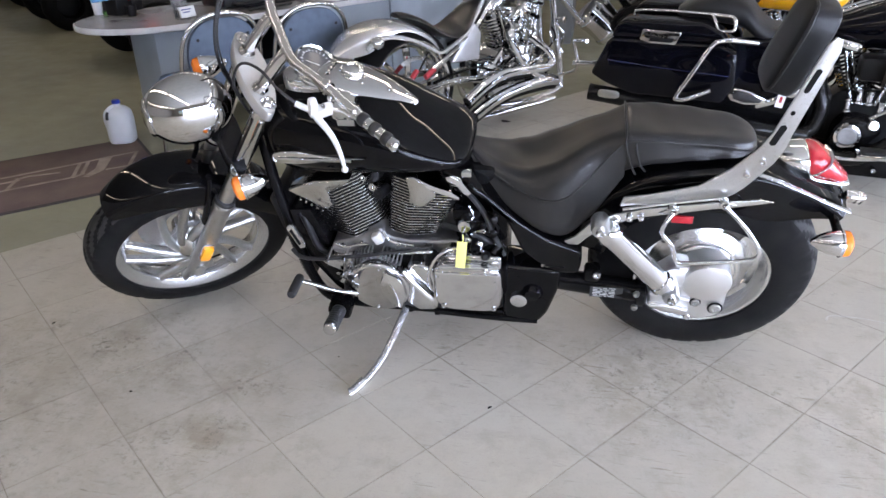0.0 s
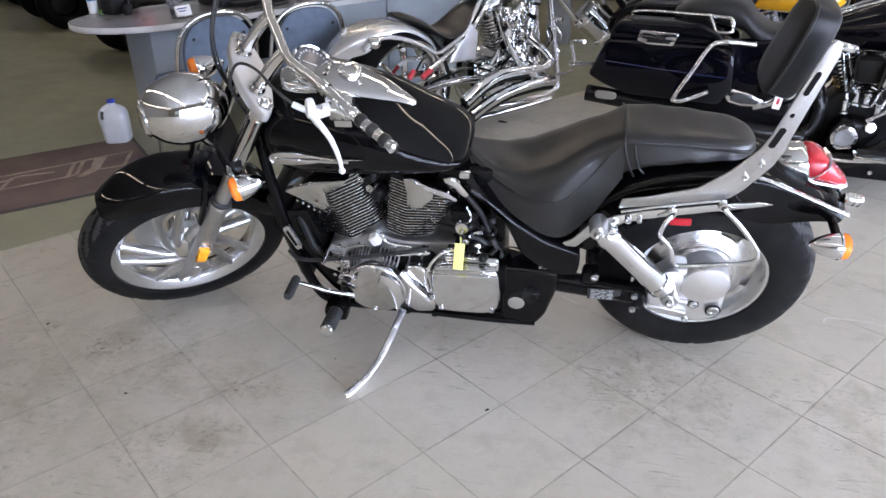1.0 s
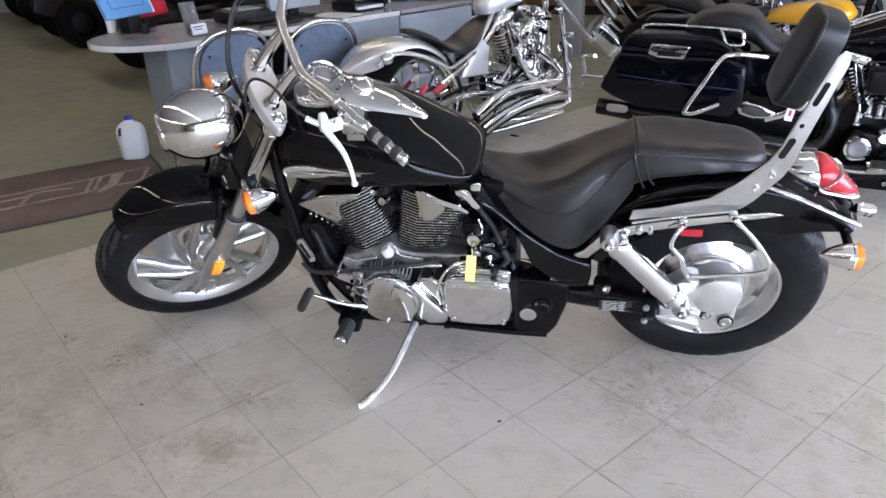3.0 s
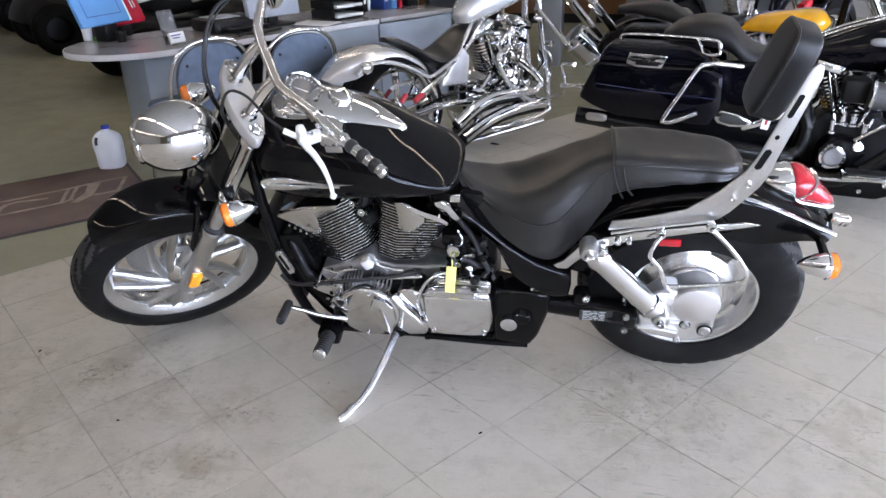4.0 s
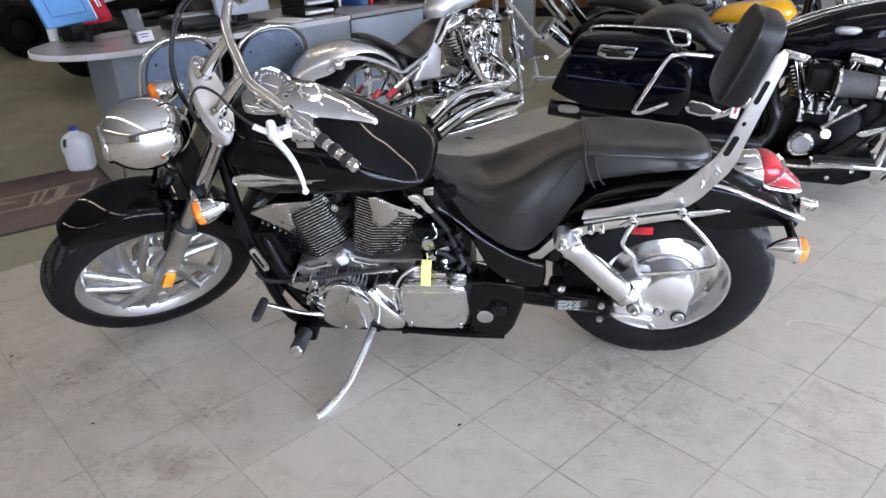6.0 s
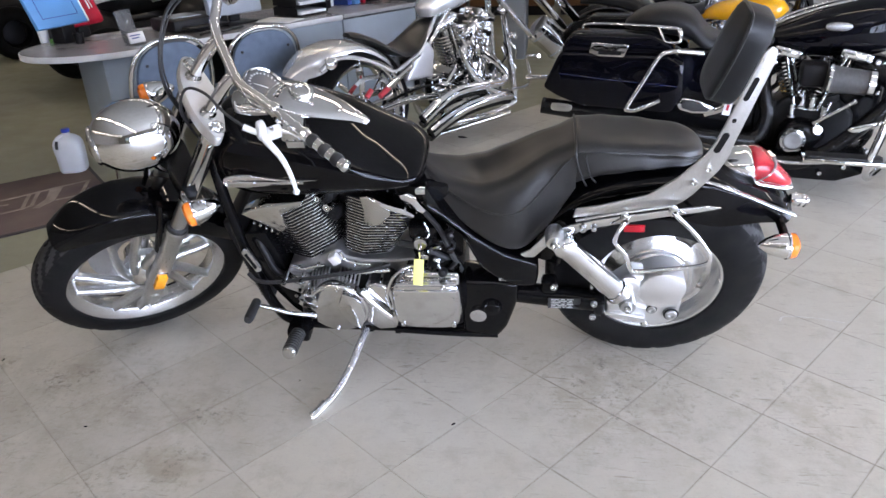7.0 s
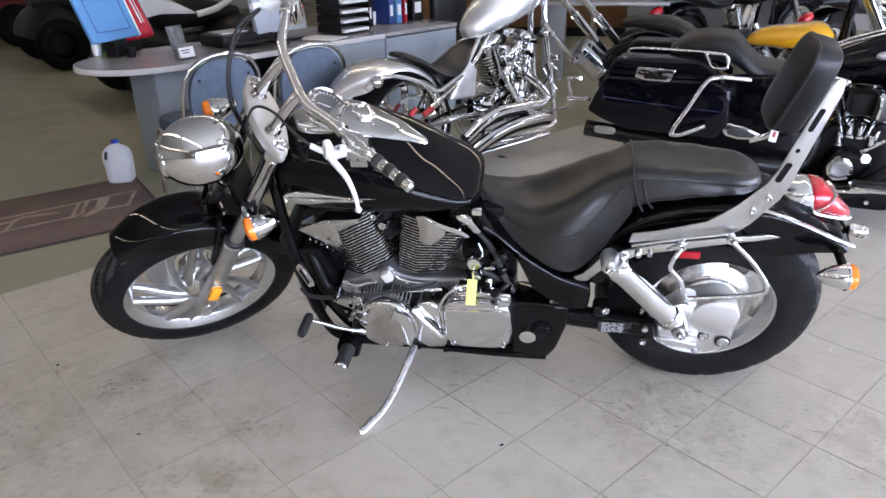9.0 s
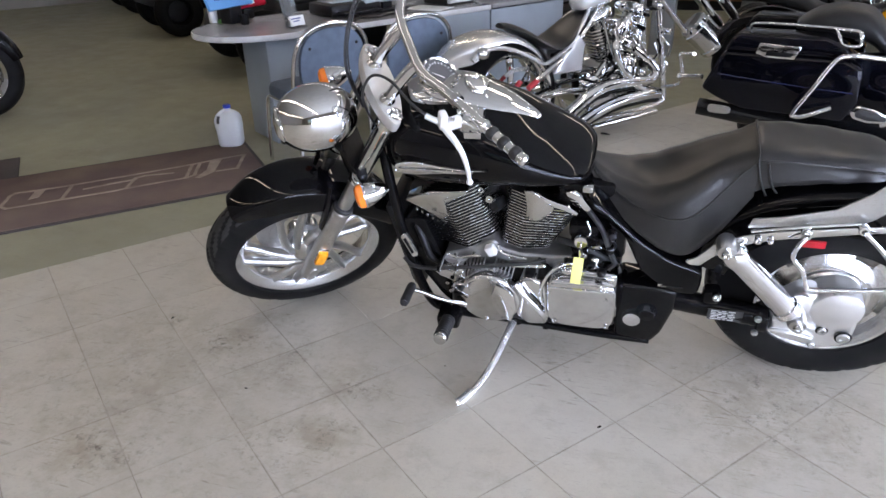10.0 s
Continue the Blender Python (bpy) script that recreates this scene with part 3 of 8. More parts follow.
def black_cruiser():
    root = thing("motorcycle", pose(0, 0.044, 0, 15.4, 0, 3.1), "black cruiser motorcycle with chrome engine leaning on its kickstand", "motorcycle",
                 "motorcycles in the showroom")

    # rear wheel
    rw = (0.805, 0, 0.329)
    bm = bmesh.new()
    tyre(bm, rw, 0.339, 0.200, 0.180, 264, worn=True)
    wheel = part("rear_wheel", bm, "rubber", root, "wide black rear tyre on an alloy wheel", smooth=30)
    wheel.data.materials.append(M["tread_rubber"])
    bm = bmesh.new()
    closed_lathe(bm, [(0.2245, -0.0845), (0.2285, -0.0865), (0.2325, -0.0845), (0.2285, -0.083)], rw, (0, 1, 0), 80)
    part("sidewall_rib", bm, "rubber", wheel)
    bm = bmesh.new()
    rim_ring(bm, rw, 0.203, 0.150, 0.020)
    part("rim", bm, "alloy_bright", wheel, "polished alloy rim")
    # a dished cast disc with five slots near the rim
    bm = bmesh.new()
    prof = [(0.186, -0.050), (0.178, -0.034), (0.172, -0.026), (0.158, -0.024), (0.145, -0.030), (0.132, -0.040), (0.120, -0.044), (0.112, -0.052), (0.104, -0.053), (0.098, -0.060), (0.086, -0.062),
            (0.078, -0.070), (0.05, -0.074), (0.0, -0.075)]
    seg, grid = 100, {}
    hole = lambda i, k: (i % 20) < 7 and 2 <= k <= 3
    for side in (0, 1):
        for k, (r, h) in enumerate(prof):
            for i in range(seg):
                a = 2 * math.pi * i / seg - 0.42
                grid[side, i, k] = bm.verts.new(Vector(rw) + Vector((max(r, 0.001) * math.cos(a), h + 0.016 * side, max(r, 0.001) * math.sin(a))))
    for i in range(seg):
        j = (i + 1) % seg
        for k in range(len(prof) - 1):
            if not hole(i, k):
                for side in (0, 1):
                    bm.faces.new((grid[side, i, k], grid[side, j, k], grid[side, j, k + 1], grid[side, i, k + 1]))
            else:
                for (i2, k2, e) in ((i - 1, k, ((i, k), (i, k + 1))), (j, k, ((j, k), (j, k + 1))), (i, k - 1, ((i, k), (j, k))), (i, k + 1, ((i, k + 1), (j, k + 1)))):
                    if not hole(i2 % seg, k2):
                        bm.faces.new((grid[0, e[0][0], e[0][1]], grid[0, e[1][0], e[1][1]], grid[1, e[1][0], e[1][1]], grid[1, e[0][0], e[0][1]]))
    part("wheel_disc", bm, "alloy_bright", wheel, "dished cast alloy wheel disc with slots", smooth=28)
    bm = bmesh.new()
    lathe(bm, [(0.0, -0.09), (0.055, -0.088), (0.075, -0.070), (0.06, 0.0), (0.06, 0.08), (0.0, 0.085)], rw, (0, 1, 0), 36)
    part("hub", bm, "alloy", wheel)
    bm = bmesh.new()
    closed_lathe(bm, [(0.080, 0.070), (0.150, 0.070), (0.150, 0.076), (0.080, 0.076)], rw, (0, 1, 0), 48)
    part("brake_disc", bm, "steel_plate", wheel)

    # final drive case and swing arm
    bm = bmesh.new()
    outline = [(0.636, 0.375), (0.650, 0.262), (0.692, 0.246), (0.744, 0.236), (0.800, 0.224), (0.843, 0.240), (0.868, 0.262), (0.872, 0.320), (0.866, 0.402), (0.852, 0.440),
               (0.800, 0.450), (0.760, 0.430), (0.735, 0.444), (0.700, 0.440), (0.672, 0.408)]
    plate(bm, outline, -0.166, -0.092, 0.018, seg=4)
    case = part("final_drive_case", bm, "case_alloy", root, "bright cast alloy final drive housing")
    bm = bmesh.new()
    lathe(bm, [(0.070, -0.07), (0.070, 0.004), (0.066, 0.012), (0.050, 0.017), (0.0, 0.019)], (0.803, -0.164, 0.392), (0, -1, 0), 44)
    part("case_dome", bm, "case_alloy", case)
    bm = bmesh.new()
    lathe(bm, [(0.0, 0.0), (0.040, 0.0), (0.038, 0.010), (0.028, 0.015), (0.0, 0.016)], (0.705, -0.160, 0.400), (0, -1, 0), 30)
    part("case_dome", bm, "case_alloy", case)
    for z in (0.285, 0.330):
        bm = bmesh.new()
        tube(bm, [(0.650, -0.164, z), (0.70, -0.170, z + 0.004), (0.765, -0.168, z - 0.012)], 0.008, 8, 4)
        part("case_web", bm, "case_alloy", case)
    for p, r in (((0.843, -0.168, 0.292), 0.018), ((0.783, -0.168, 0.312), 0.013), ((0.772, -0.160, 0.240), 0.009), ((0.786, -0.170, 0.468), 0.008)):
        bm = bmesh.new()
        lathe(bm, [(0.0, 0.002), (r * 1.25, 0.002), (r * 1.25, 0.005), (0.0, 0.005)], p, (0, -1, 0), 20)
        part("bolt_seat", bm, "engine_dark", case)
        bolt("bolt", p, (0, -1, 0), r, case, "alloy", 0.012)
    bm = bmesh.new()
    tube(bm, [(0.38, -0.115, 0.318), (0.50, -0.125, 0.312), (0.645, -0.135, 0.304)], 0.034, 16, 6)
    lathe(bm, [(0.044, 0.0), (0.046, 0.01), (0.046, 0.024), (0.040, 0.03)], (0.612, -0.135, 0.304), (1, 0, 0), 24, True)
    arm = part("swing_arm", bm, "black_satin", root, "black shaft drive swing arm")
    for z in (0.332, 0.275):
        bolt("bolt", (0.610, -0.172, z), (0, -1, 0), 0.010, arm, "alloy", 0.010)
    bm = bmesh.new()
    box(bm, (0.522, -0.1615, 0.318), (0.098, 0.002, 0.044), m=None)
    decal = part("warning_sticker", bm, "sticker", root, "black sticker with rows of pale print", smooth=0)
    bm = bmesh.new()
    for r in range(6):
        x = 0.484
        for w in ((0.030, 0.018, 0.026), (0.020, 0.034, 0.016), (0.036, 0.012, 0.024))[r % 3]:
            box(bm, (x + w / 2 - 0.005, -0.163, 0.335 - r * 0.0068), (w - 0.006, 0.0012, 0.0020))
            x += w
    part("print", bm, "sticker_print", decal, smooth=0)

    bm = bmesh.new()
    box(bm, (0.475, -0.145, 0.385), (0.05, 0.05, 0.05), 0.014)
    pivot = part("arm_bracket", bm, "black_satin", root)
    bolt("bolt", (0.487, -0.168, 0.402), (0, -1, 0), 0.013, pivot, "chrome", 0.014)

    # shock absorber
    top, low = Vector((0.479, -0.205, 0.622)), Vector((0.700, -0.205, 0.380))
    d = (low - top).normalized()
    bm = bmesh.new()
    lathe(bm, [(0.0, 0.018), (0.030, 0.018), (0.036, 0.03), (0.037, 0.05), (0.035, 0.055), (0.034, 0.265), (0.030, 0.275), (0.024, 0.278), (0.024, 0.31),
               (0.0, 0.312)], top, d, 32)
    shock = part("shock_absorber", bm, "chrome", root, "chrome covered rear shock absorber")
    bm = bmesh.new()
    for k in range(3):
        closed_lathe(bm, [(0.033, 0.268 + k * 0.008), (0.037, 0.270 + k * 0.008), (0.037, 0.274 + k * 0.008), (0.033, 0.276 + k * 0.008)], top, d, 28)
    part("preload_ring", bm, "chrome", shock)
    for p in (top, low):
        bm = bmesh.new()
        lathe(bm, [(0.0, -0.03), (0.022, -0.03), (0.026, -0.02), (0.026, 0.02), (0.022, 0.03), (0.0, 0.03)], p, (0, 1, 0), 24)
        part("shock_eye", bm, "alloy", shock)
        bolt("bolt", p + Vector((0, -0.03, 0)), (0, -1, 0), 0.013, shock, "chrome", 0.016)

    # rear fender, trim and lamps
    bm = bmesh.new()
    arc_shell(bm, (0.80, 0, 0.325), [(0.440, 0.112, 0.09), (0.455, 0.114, 0.10), (0.452, 0.114, 0.11), (0.440, 0.114, 0.115), (0.438, 0.114, 0.118), (0.442, 0.112, 0.105),
                                     (0.455, 0.104, 0.004)], 160, 40.5, n=44)
    fender = part("rear_fender", bm, "black_paint", root, "gloss black rear fender")
    bm = bmesh.new()
    tube(bm, [(0.862, -0.1165, 0.752), (0.920, -0.118, 0.734), (0.973, -0.118, 0.712), (1.025, -0.116, 0.687), (1.075, -0.113, 0.661), (1.134, -0.106, 0.632)], 0.0085, 10, 6, squash=0.45)
    part("fender_trim", bm, "chrome", fender, "chrome trim strip")
    bm = bmesh.new()
    oval_body(bm, [(0.925, 0.02, 0.738, 0.752, 0.4), (0.950, 0.045, 0.722, 0.763, 0.4), (0.985, 0.056, 0.705, 0.770, 0.4), (1.015, 0.059, 0.697, 0.768, 0.35), (1.03, 0.058, 0.688, 0.712, 0.4),
                   (1.08, 0.050, 0.673, 0.692, 0.4), (1.12, 0.038, 0.658, 0.676, 0.4), (1.145, 0.020, 0.650, 0.664, 0.4)], 40, 28)
    tail = part("tail_light", bm, "chrome", root, "chrome tail light with a red lens")
    bm = bmesh.new()
    oval_body(bm, [(1.008, 0.050, 0.704, 0.766, 0.35), (1.020, 0.058, 0.700, 0.774, 0.35), (1.046, 0.058, 0.692, 0.769, 0.3), (1.080, 0.050, 0.683, 0.742, 0.3), (1.112, 0.037, 0.670, 0.708, 0.3),
                   (1.138, 0.016, 0.660, 0.682, 0.3)], 26, 28)
    part("lens", bm, "red", tail, "red lens")
    bm = bmesh.new()
    tube(bm, [(1.028, -0.060, 0.712), (1.046, -0.061, 0.724), (1.062, -0.054, 0.735), (1.074, -0.035, 0.744), (1.077, 0.0, 0.748), (1.074, 0.035, 0.744)], 0.005, 8, 5, squash=0.6)
    part("lens_band", bm, "chrome", tail, "bright band over the red lens")
    bm = bmesh.new()
    rod(bm, (1.10, -0.03, 0.615), (1.10, -0.215, 0.600), 0.012)
    rod(bm, (1.10, -0.03, 0.575), (1.10, 0.03, 0.575), 0.03)
    part("signal_bracket", bm, "black_satin", root, "black signal bracket")
    turn_signal("turn_signal", (1.085, -0.205, 0.603), 1, root)
    turn_signal("turn_signal", (1.085, 0.205, 0.603), 1, root)
    bm = bmesh.new()
    lathe(bm, [(0.0, -0.03), (0.013, -0.028), (0.019, -0.014), (0.019, -0.008), (0.016, -0.006), (0.016, -0.002), (0.019, 0.0), (0.019, 0.006), (0.016, 0.008), (0.016, 0.012), (0.019, 0.014), (0.017, 0.020), (0.0, 0.022)],
          (1.168, -0.03, 0.624), (1, 0, -0.2), 20)
    part("plate_lamp", bm, "chrome_soft", root, "small ribbed chrome plate lamp")
    bm = bmesh.new()
    box(bm, (0.705, -0.128, 0.592), (0.060, 0.008, 0.024), 0.003)
    part("side_reflector", bm, "red", root, "red side reflector")

    # seat
    def seat_half(w, zt, ze, zb, wb, dish):
        h = zt - ze
        return [(0.0, zt - dish), (w * 0.30, zt - dish * 0.75), (w * 0.58, zt - h * 0.06), (w * 0.78, zt - h * 0.22), (w * 0.90, zt - h * 0.50), (w * 0.975, zt - h * 0.85), (w, ze),
                (w * 0.986, ze - 0.004), (w * 0.992, ze - 0.010), (w + (wb - w) * 0.5, (ze + zb) / 2), (wb, zb + 0.008), (wb - 0.008, zb), (wb * 0.5, zb)]

    def seat_part(name, rows, n, label):
        bm = bmesh.new()
        rings = []
        for x, *row in table(rows, n):
            half = seat_half(*row)
            fine = [half[0]] + [(half[i][0] + (half[i + 1][0] - half[i][0]) * t, half[i][1] + (half[i + 1][1] - half[i][1]) * t) for i in range(len(half) - 1) for t in (0.5, 1.0)]
            # the vinyl creases a little where it is pulled over the foam
            pull = lambda y, z: z + 0.0013 * math.sin(x * 70 + y * 34) * math.exp(-((abs(y) - 0.09) / 0.05) ** 2)
            rings.append([(x, -y, pull(-y, z)) for y, z in fine] + [(x, y, pull(y, z)) for y, z in fine[::-1][:-1]])
        ring_faces(bm, rings)
        ob = part(name, bm, "leather", root, label, smooth=60)
        for s in (-1, 1):
            bm = bmesh.new()
            tube(bm, [(r[0], s * r[1] * 1.001, r[3] - 0.001) for r in table(rows, 16)][1:-1], 0.0026, 8, 3)
            part("seam", bm, "leather", ob)
        return ob

    seat_part("rider_seat", [(0.100, 0.028, 0.752, 0.742, 0.720, 0.036, 0.0), (0.132, 0.056, 0.733, 0.714, 0.674, 0.070, 0.003), (0.190, 0.092, 0.710, 0.684, 0.626, 0.115, 0.008),
                                     (0.260, 0.131, 0.704, 0.664, 0.580, 0.152, 0.012), (0.330, 0.154, 0.728, 0.656, 0.543, 0.168, 0.013), (0.390, 0.147, 0.764, 0.668, 0.532, 0.158, 0.010),
                                     (0.450, 0.118, 0.800, 0.726, 0.573, 0.128, 0.006), (0.500, 0.100, 0.822, 0.790, 0.643, 0.108, 0.003), (0.535, 0.094, 0.839, 0.822, 0.706, 0.102, 0.0)], 64,
                      "scooped black vinyl rider seat")
    seat_part("passenger_seat", [(0.527, 0.088, 0.836, 0.816, 0.720, 0.098, 0.0), (0.538, 0.092, 0.842, 0.822, 0.727, 0.102, 0.0), (0.565, 0.094, 0.842, 0.825, 0.741, 0.103, 0.0),
                                           (0.620, 0.095, 0.841, 0.825, 0.754, 0.104, 0.0), (0.690, 0.092, 0.837, 0.820, 0.764, 0.102, 0.0), (0.760, 0.086, 0.832, 0.812, 0.769, 0.096, 0.0),
                                           (0.820, 0.077, 0.825, 0.801, 0.770, 0.086, 0.0), (0.855, 0.060, 0.813, 0.790, 0.770, 0.066, 0.0), (0.874, 0.034, 0.798, 0.780, 0.769, 0.036, 0.0),
                                           (0.880, 0.012, 0.784, 0.776, 0.768, 0.014, 0.0)], 56, "black vinyl passenger pillion pad")
    for dx, low in ((-0.003, 0.0), (0.022, 0.012)):
        bm = bmesh.new()
        pts = [(0.566 + dx, -0.1045, 0.722 + low), (0.552 + dx, -0.1045, 0.752), (0.540 + dx, -0.102, 0.786), (0.533 + dx, -0.097, 0.817)]
        if dx < 0:
            pts += [(0.530, -0.078, 0.838), (0.529, -0.04, 0.8435), (0.529, 0.0, 0.8440), (0.529, 0.04, 0.8435), (0.530, 0.078, 0.838)]
        tube(bm, pts, 0.0030, 8, 5)
        part("seat_piping", bm, "leather", root)

    # backrest with its side plates and rails
    bm = bmesh.new()
    for s in (-1,):
        outline = [(0.528, 0.662), (0.535, 0.693), (0.60, 0.705), (0.72, 0.742), (0.79, 0.800), (0.845, 0.868), (0.862, 0.905), (0.925, 1.145), (0.940, 1.158),
                   (0.952, 1.150), (0.955, 1.125), (0.908, 0.905), (0.904, 0.872), (0.886, 0.822), (0.832, 0.742), (0.808, 0.718), (0.790, 0.706)]
        plate(bm, outline, s * 0.168 - 0.003, s * 0.168 + 0.003, 0.0015)
    side_l = part("backrest_plate", bm, "steel_plate", root, "flat steel backrest side plate")
    bm = bmesh.new()
    plate(bm, [(0.880, 0.985), (0.925, 1.145), (0.940, 1.158), (0.952, 1.150), (0.955, 1.125), (0.918, 0.985)], 0.077, 0.083, 0.0015)
    part("backrest_plate", bm, "steel_plate", root, "flat steel backrest side plate")
    # Solid black inlays paint the dark of the slots; the plate is uncut.
    for (a, b, w) in (((0.868, 0.880), (0.884, 0.930), 0.0085), ((0.893, 0.965), (0.895, 0.972), 0.0050), ((0.908, 1.025), (0.923, 1.080), 0.0065)):
        bm = bmesh.new()
        dx, dz = b[0] - a[0], b[1] - a[1]
        k = math.hypot(dx, dz)
        nx, nz = -dz / k * w, dx / k * w
        ol = [(a[0] + nx, a[1] + nz), (a[0] - dx / k * w * 0.6, a[1] - dz / k * w * 0.6), (a[0] - nx, a[1] - nz), (b[0] - nx, b[1] - nz),
              (b[0] + dx / k * w * 0.6, b[1] + dz / k * w * 0.6), (b[0] + nx, b[1] + nz)]
        plate(bm, ol, -0.1722, -0.1640, 0)
        part("slot", bm, "ink", side_l, "flat black inlay painting the shade of a slot")
    for p in ((0.828, -0.171, 0.786), (0.858, -0.171, 0.828)):
        bolt("bolt", p, (0, -1, 0), 0.008, side_l, "chrome", 0.009)
    bm = bmesh.new()
    m = Matrix.Translation((0.905, 0, 1.075)) @ Matrix.Rotation(radians(17), 4, "Y")
    rings = []
    for k, (x, s) in enumerate(((-0.046, 0.60), (-0.044, 0.90), (-0.040, 0.97), (-0.034, 0.985), (-0.028, 1.0), (0.026, 1.0), (0.035, 0.985), (0.040, 0.94), (0.042, 0.80))):
        ring = []
        for i in range(48):
            t = 2 * math.pi * i / 48
            c, sn = math.cos(t), math.sin(t)
            y = 0.075 * math.copysign(abs(c) ** 0.50, c) * s
            z = 0.118 * math.copysign(abs(sn) ** 0.50, sn) * s
            y *= 1.0 - 0.10 * max(0.0, z) / 0.14
            ring.append(m @ Vector((x * 0.82, y - 0.034, z)))
        rings.append(ring)
    ring_faces(bm, rings)
    pad = part("backrest_pad", bm, "pad_vinyl", root, "padded black vinyl backrest", smooth=42)
    bm = bmesh.new()
    pts = [rings[3][i] for i in range(0, 48, 2)]
    tube(bm, pts + [pts[0]], 0.0028, 8, 3)
    part("piping", bm, "leather", pad)
    bm = bmesh.new()
    rail = [(0.440, 0.585), (0.450, 0.600), (0.52, 0.640), (0.60, 0.663), (0.76, 0.694), (0.875, 0.712), (0.915, 0.706), (0.86, 0.692), (0.76, 0.672), (0.60, 0.636),
            (0.545, 0.618), (0.50, 0.590), (0.455, 0.556), (0.425, 0.520), (0.398, 0.520), (0.384, 0.532), (0.412, 0.548)]
    plate(bm, rail, -0.180, -0.172, 0.003)
    rail_ob = part("fender_rail", bm, "chrome_soft", root, "chrome fender rail")
    bm = bmesh.new()
    tube(bm, [(0.535, -0.184, 0.662), (0.65, -0.184, 0.690), (0.78, -0.184, 0.716)], 0.004, 8, 4)
    part("rail_bead", bm, "chrome", rail_ob)
    for p, r in (((0.555, -0.18, 0.640), 0.010), ((0.585, -0.18, 0.642), 0.008), ((0.665, -0.18, 0.672), 0.014), ((0.790, -0.18, 0.702), 0.014)):
        bolt("bolt", p, (0, -1, 0), r, rail_ob, "chrome", 0.018)
    bm = bmesh.new()
    tube(bm, [(0.665, -0.20, 0.672), (0.645, -0.215, 0.645), (0.642, -0.22, 0.615), (0.672, -0.225, 0.578), (0.690, -0.228, 0.530), (0.708, -0.23, 0.520), (0.80, -0.23, 0.532),
              (0.875, -0.23, 0.545), (0.898, -0.228, 0.562), (0.890, -0.222, 0.592), (0.840, -0.21, 0.655), (0.792, -0.20, 0.700)], 0.0065, 10, 5)
    part("bag_support", bm, "chrome_soft", root, "bent chrome saddlebag support rod")

    # side panels and frame
    bm = bmesh.new()
    plate(bm, [(0.105, 0.715), (0.135, 0.690), (0.168, 0.660), (0.256, 0.574), (0.338, 0.515), (0.390, 0.494), (0.438, 0.478), (0.442, 0.430), (0.436, 0.384), (0.400, 0.380), (0.359, 0.384),
               (0.310, 0.416), (0.265, 0.459), (0.236, 0.530), (0.215, 0.580), (0.160, 0.640)], -0.162, -0.06, 0.016, seg=4)
    panel = part("side_panel", bm, "black_paint", root, "gloss black side panel")
    bm = bmesh.new()
    box(bm, (0.36, -0.160, 0.412), (0.075, 0.003, 0.011), 0.001)
    badge = part("badge", bm, "chrome_soft", panel, "narrow silver badge strip")
    bm = bmesh.new()
    box(bm, (0.36, -0.162, 0.412), (0.062, 0.001, 0.004))
    part("print", bm, "ink", badge, smooth=0)
    bm = bmesh.new()
    plate(bm, [(0.208, 0.400), (0.30, 0.398), (0.384, 0.394), (0.379, 0.310), (0.350, 0.204), (0.326, 0.162), (0.306, 0.152), (0.206, 0.170)], -0.165, -0.05, 0.018, seg=4)
    low_panel = part("lower_cover", bm, "black_paint", root, "gloss black lower side cover")
    bm = bmesh.new()
    lathe(bm, [(0.0, 0.0), (0.026, 0.0), (0.028, 0.006), (0.026, 0.014), (0.018, 0.017), (0.0, 0.018)], (0.258, -0.164, 0.268), (0, -1, 0), 24)
    part("cover_knob", bm, "chrome", low_panel, "round chrome knob")
    bm = bmesh.new()
    lathe(bm, [(0.0, 0.0), (0.034, 0.0), (0.032, 0.02), (0.022, 0.034), (0.0, 0.038)], (0.30, -0.150, 0.300), (0, -1, 0), 24)
    part("cover_boss", bm, "black_paint", low_panel)
    for s in (-1, 1):
        bm = bmesh.new()
        tube(bm, [(-0.52, s * 0.045, 0.78), (-0.50, s * 0.075, 0.60), (-0.462, s * 0.10, 0.36), (-0.415, s * 0.11, 0.195), (-0.345, s * 0.115, 0.152), (-0.15, s * 0.118, 0.146),
                  (0.15, s * 0.118, 0.148), (0.28, s * 0.10, 0.155), (0.33, s * 0.09, 0.20), (0.36, s * 0.09, 0.30)], 0.017, 14, 6)
        part("frame_tube", bm, "black_satin", root, "black steel frame tube")
    bm = bmesh.new()
    tube(bm, [(-0.50, 0, 0.86), (-0.35, 0, 0.83), (0.0, 0, 0.72), (0.25, 0, 0.62), (0.42, 0, 0.50)], 0.024, 12, 5)
    rod(bm, (-0.455, 0, 0.90), (-0.535, 0, 0.78), 0.035)
    part("backbone", bm, "black_satin", root)
    bm = bmesh.new()
    box(bm, (0, 0, 0), (0.04, 0.19, 0.34), 0.008, Matrix.Translation((-0.478, 0, 0.40)) @ Matrix.Rotation(radians(-10), 4, "Y"))
    radiator = part("radiator", bm, "engine_dark", root, "black radiator between the frame tubes")
    bm = bmesh.new()
    for i in range(26):
        box(bm, (-0.022, 0, -0.15 + i * 0.012), (0.006, 0.175, 0.003), 0, Matrix.Translation((-0.478, 0, 0.40)) @ Matrix.Rotation(radians(-10), 4, "Y"))
    part("radiator_fins", bm, "black_satin", radiator, smooth=0)
    bm = bmesh.new()
    plate(bm, [(-0.471, 0.484), (-0.462, 0.498), (-0.449, 0.500), (-0.419, 0.424), (-0.421, 0.410), (-0.440, 0.402)], -0.146, -0.128, 0.004)
    badge = part("frame_badge", bm, "chrome", root, "small chrome guard on the frame tube")
    # Black inlay in place of a recess, its shade given by colour.
    bm = bmesh.new()
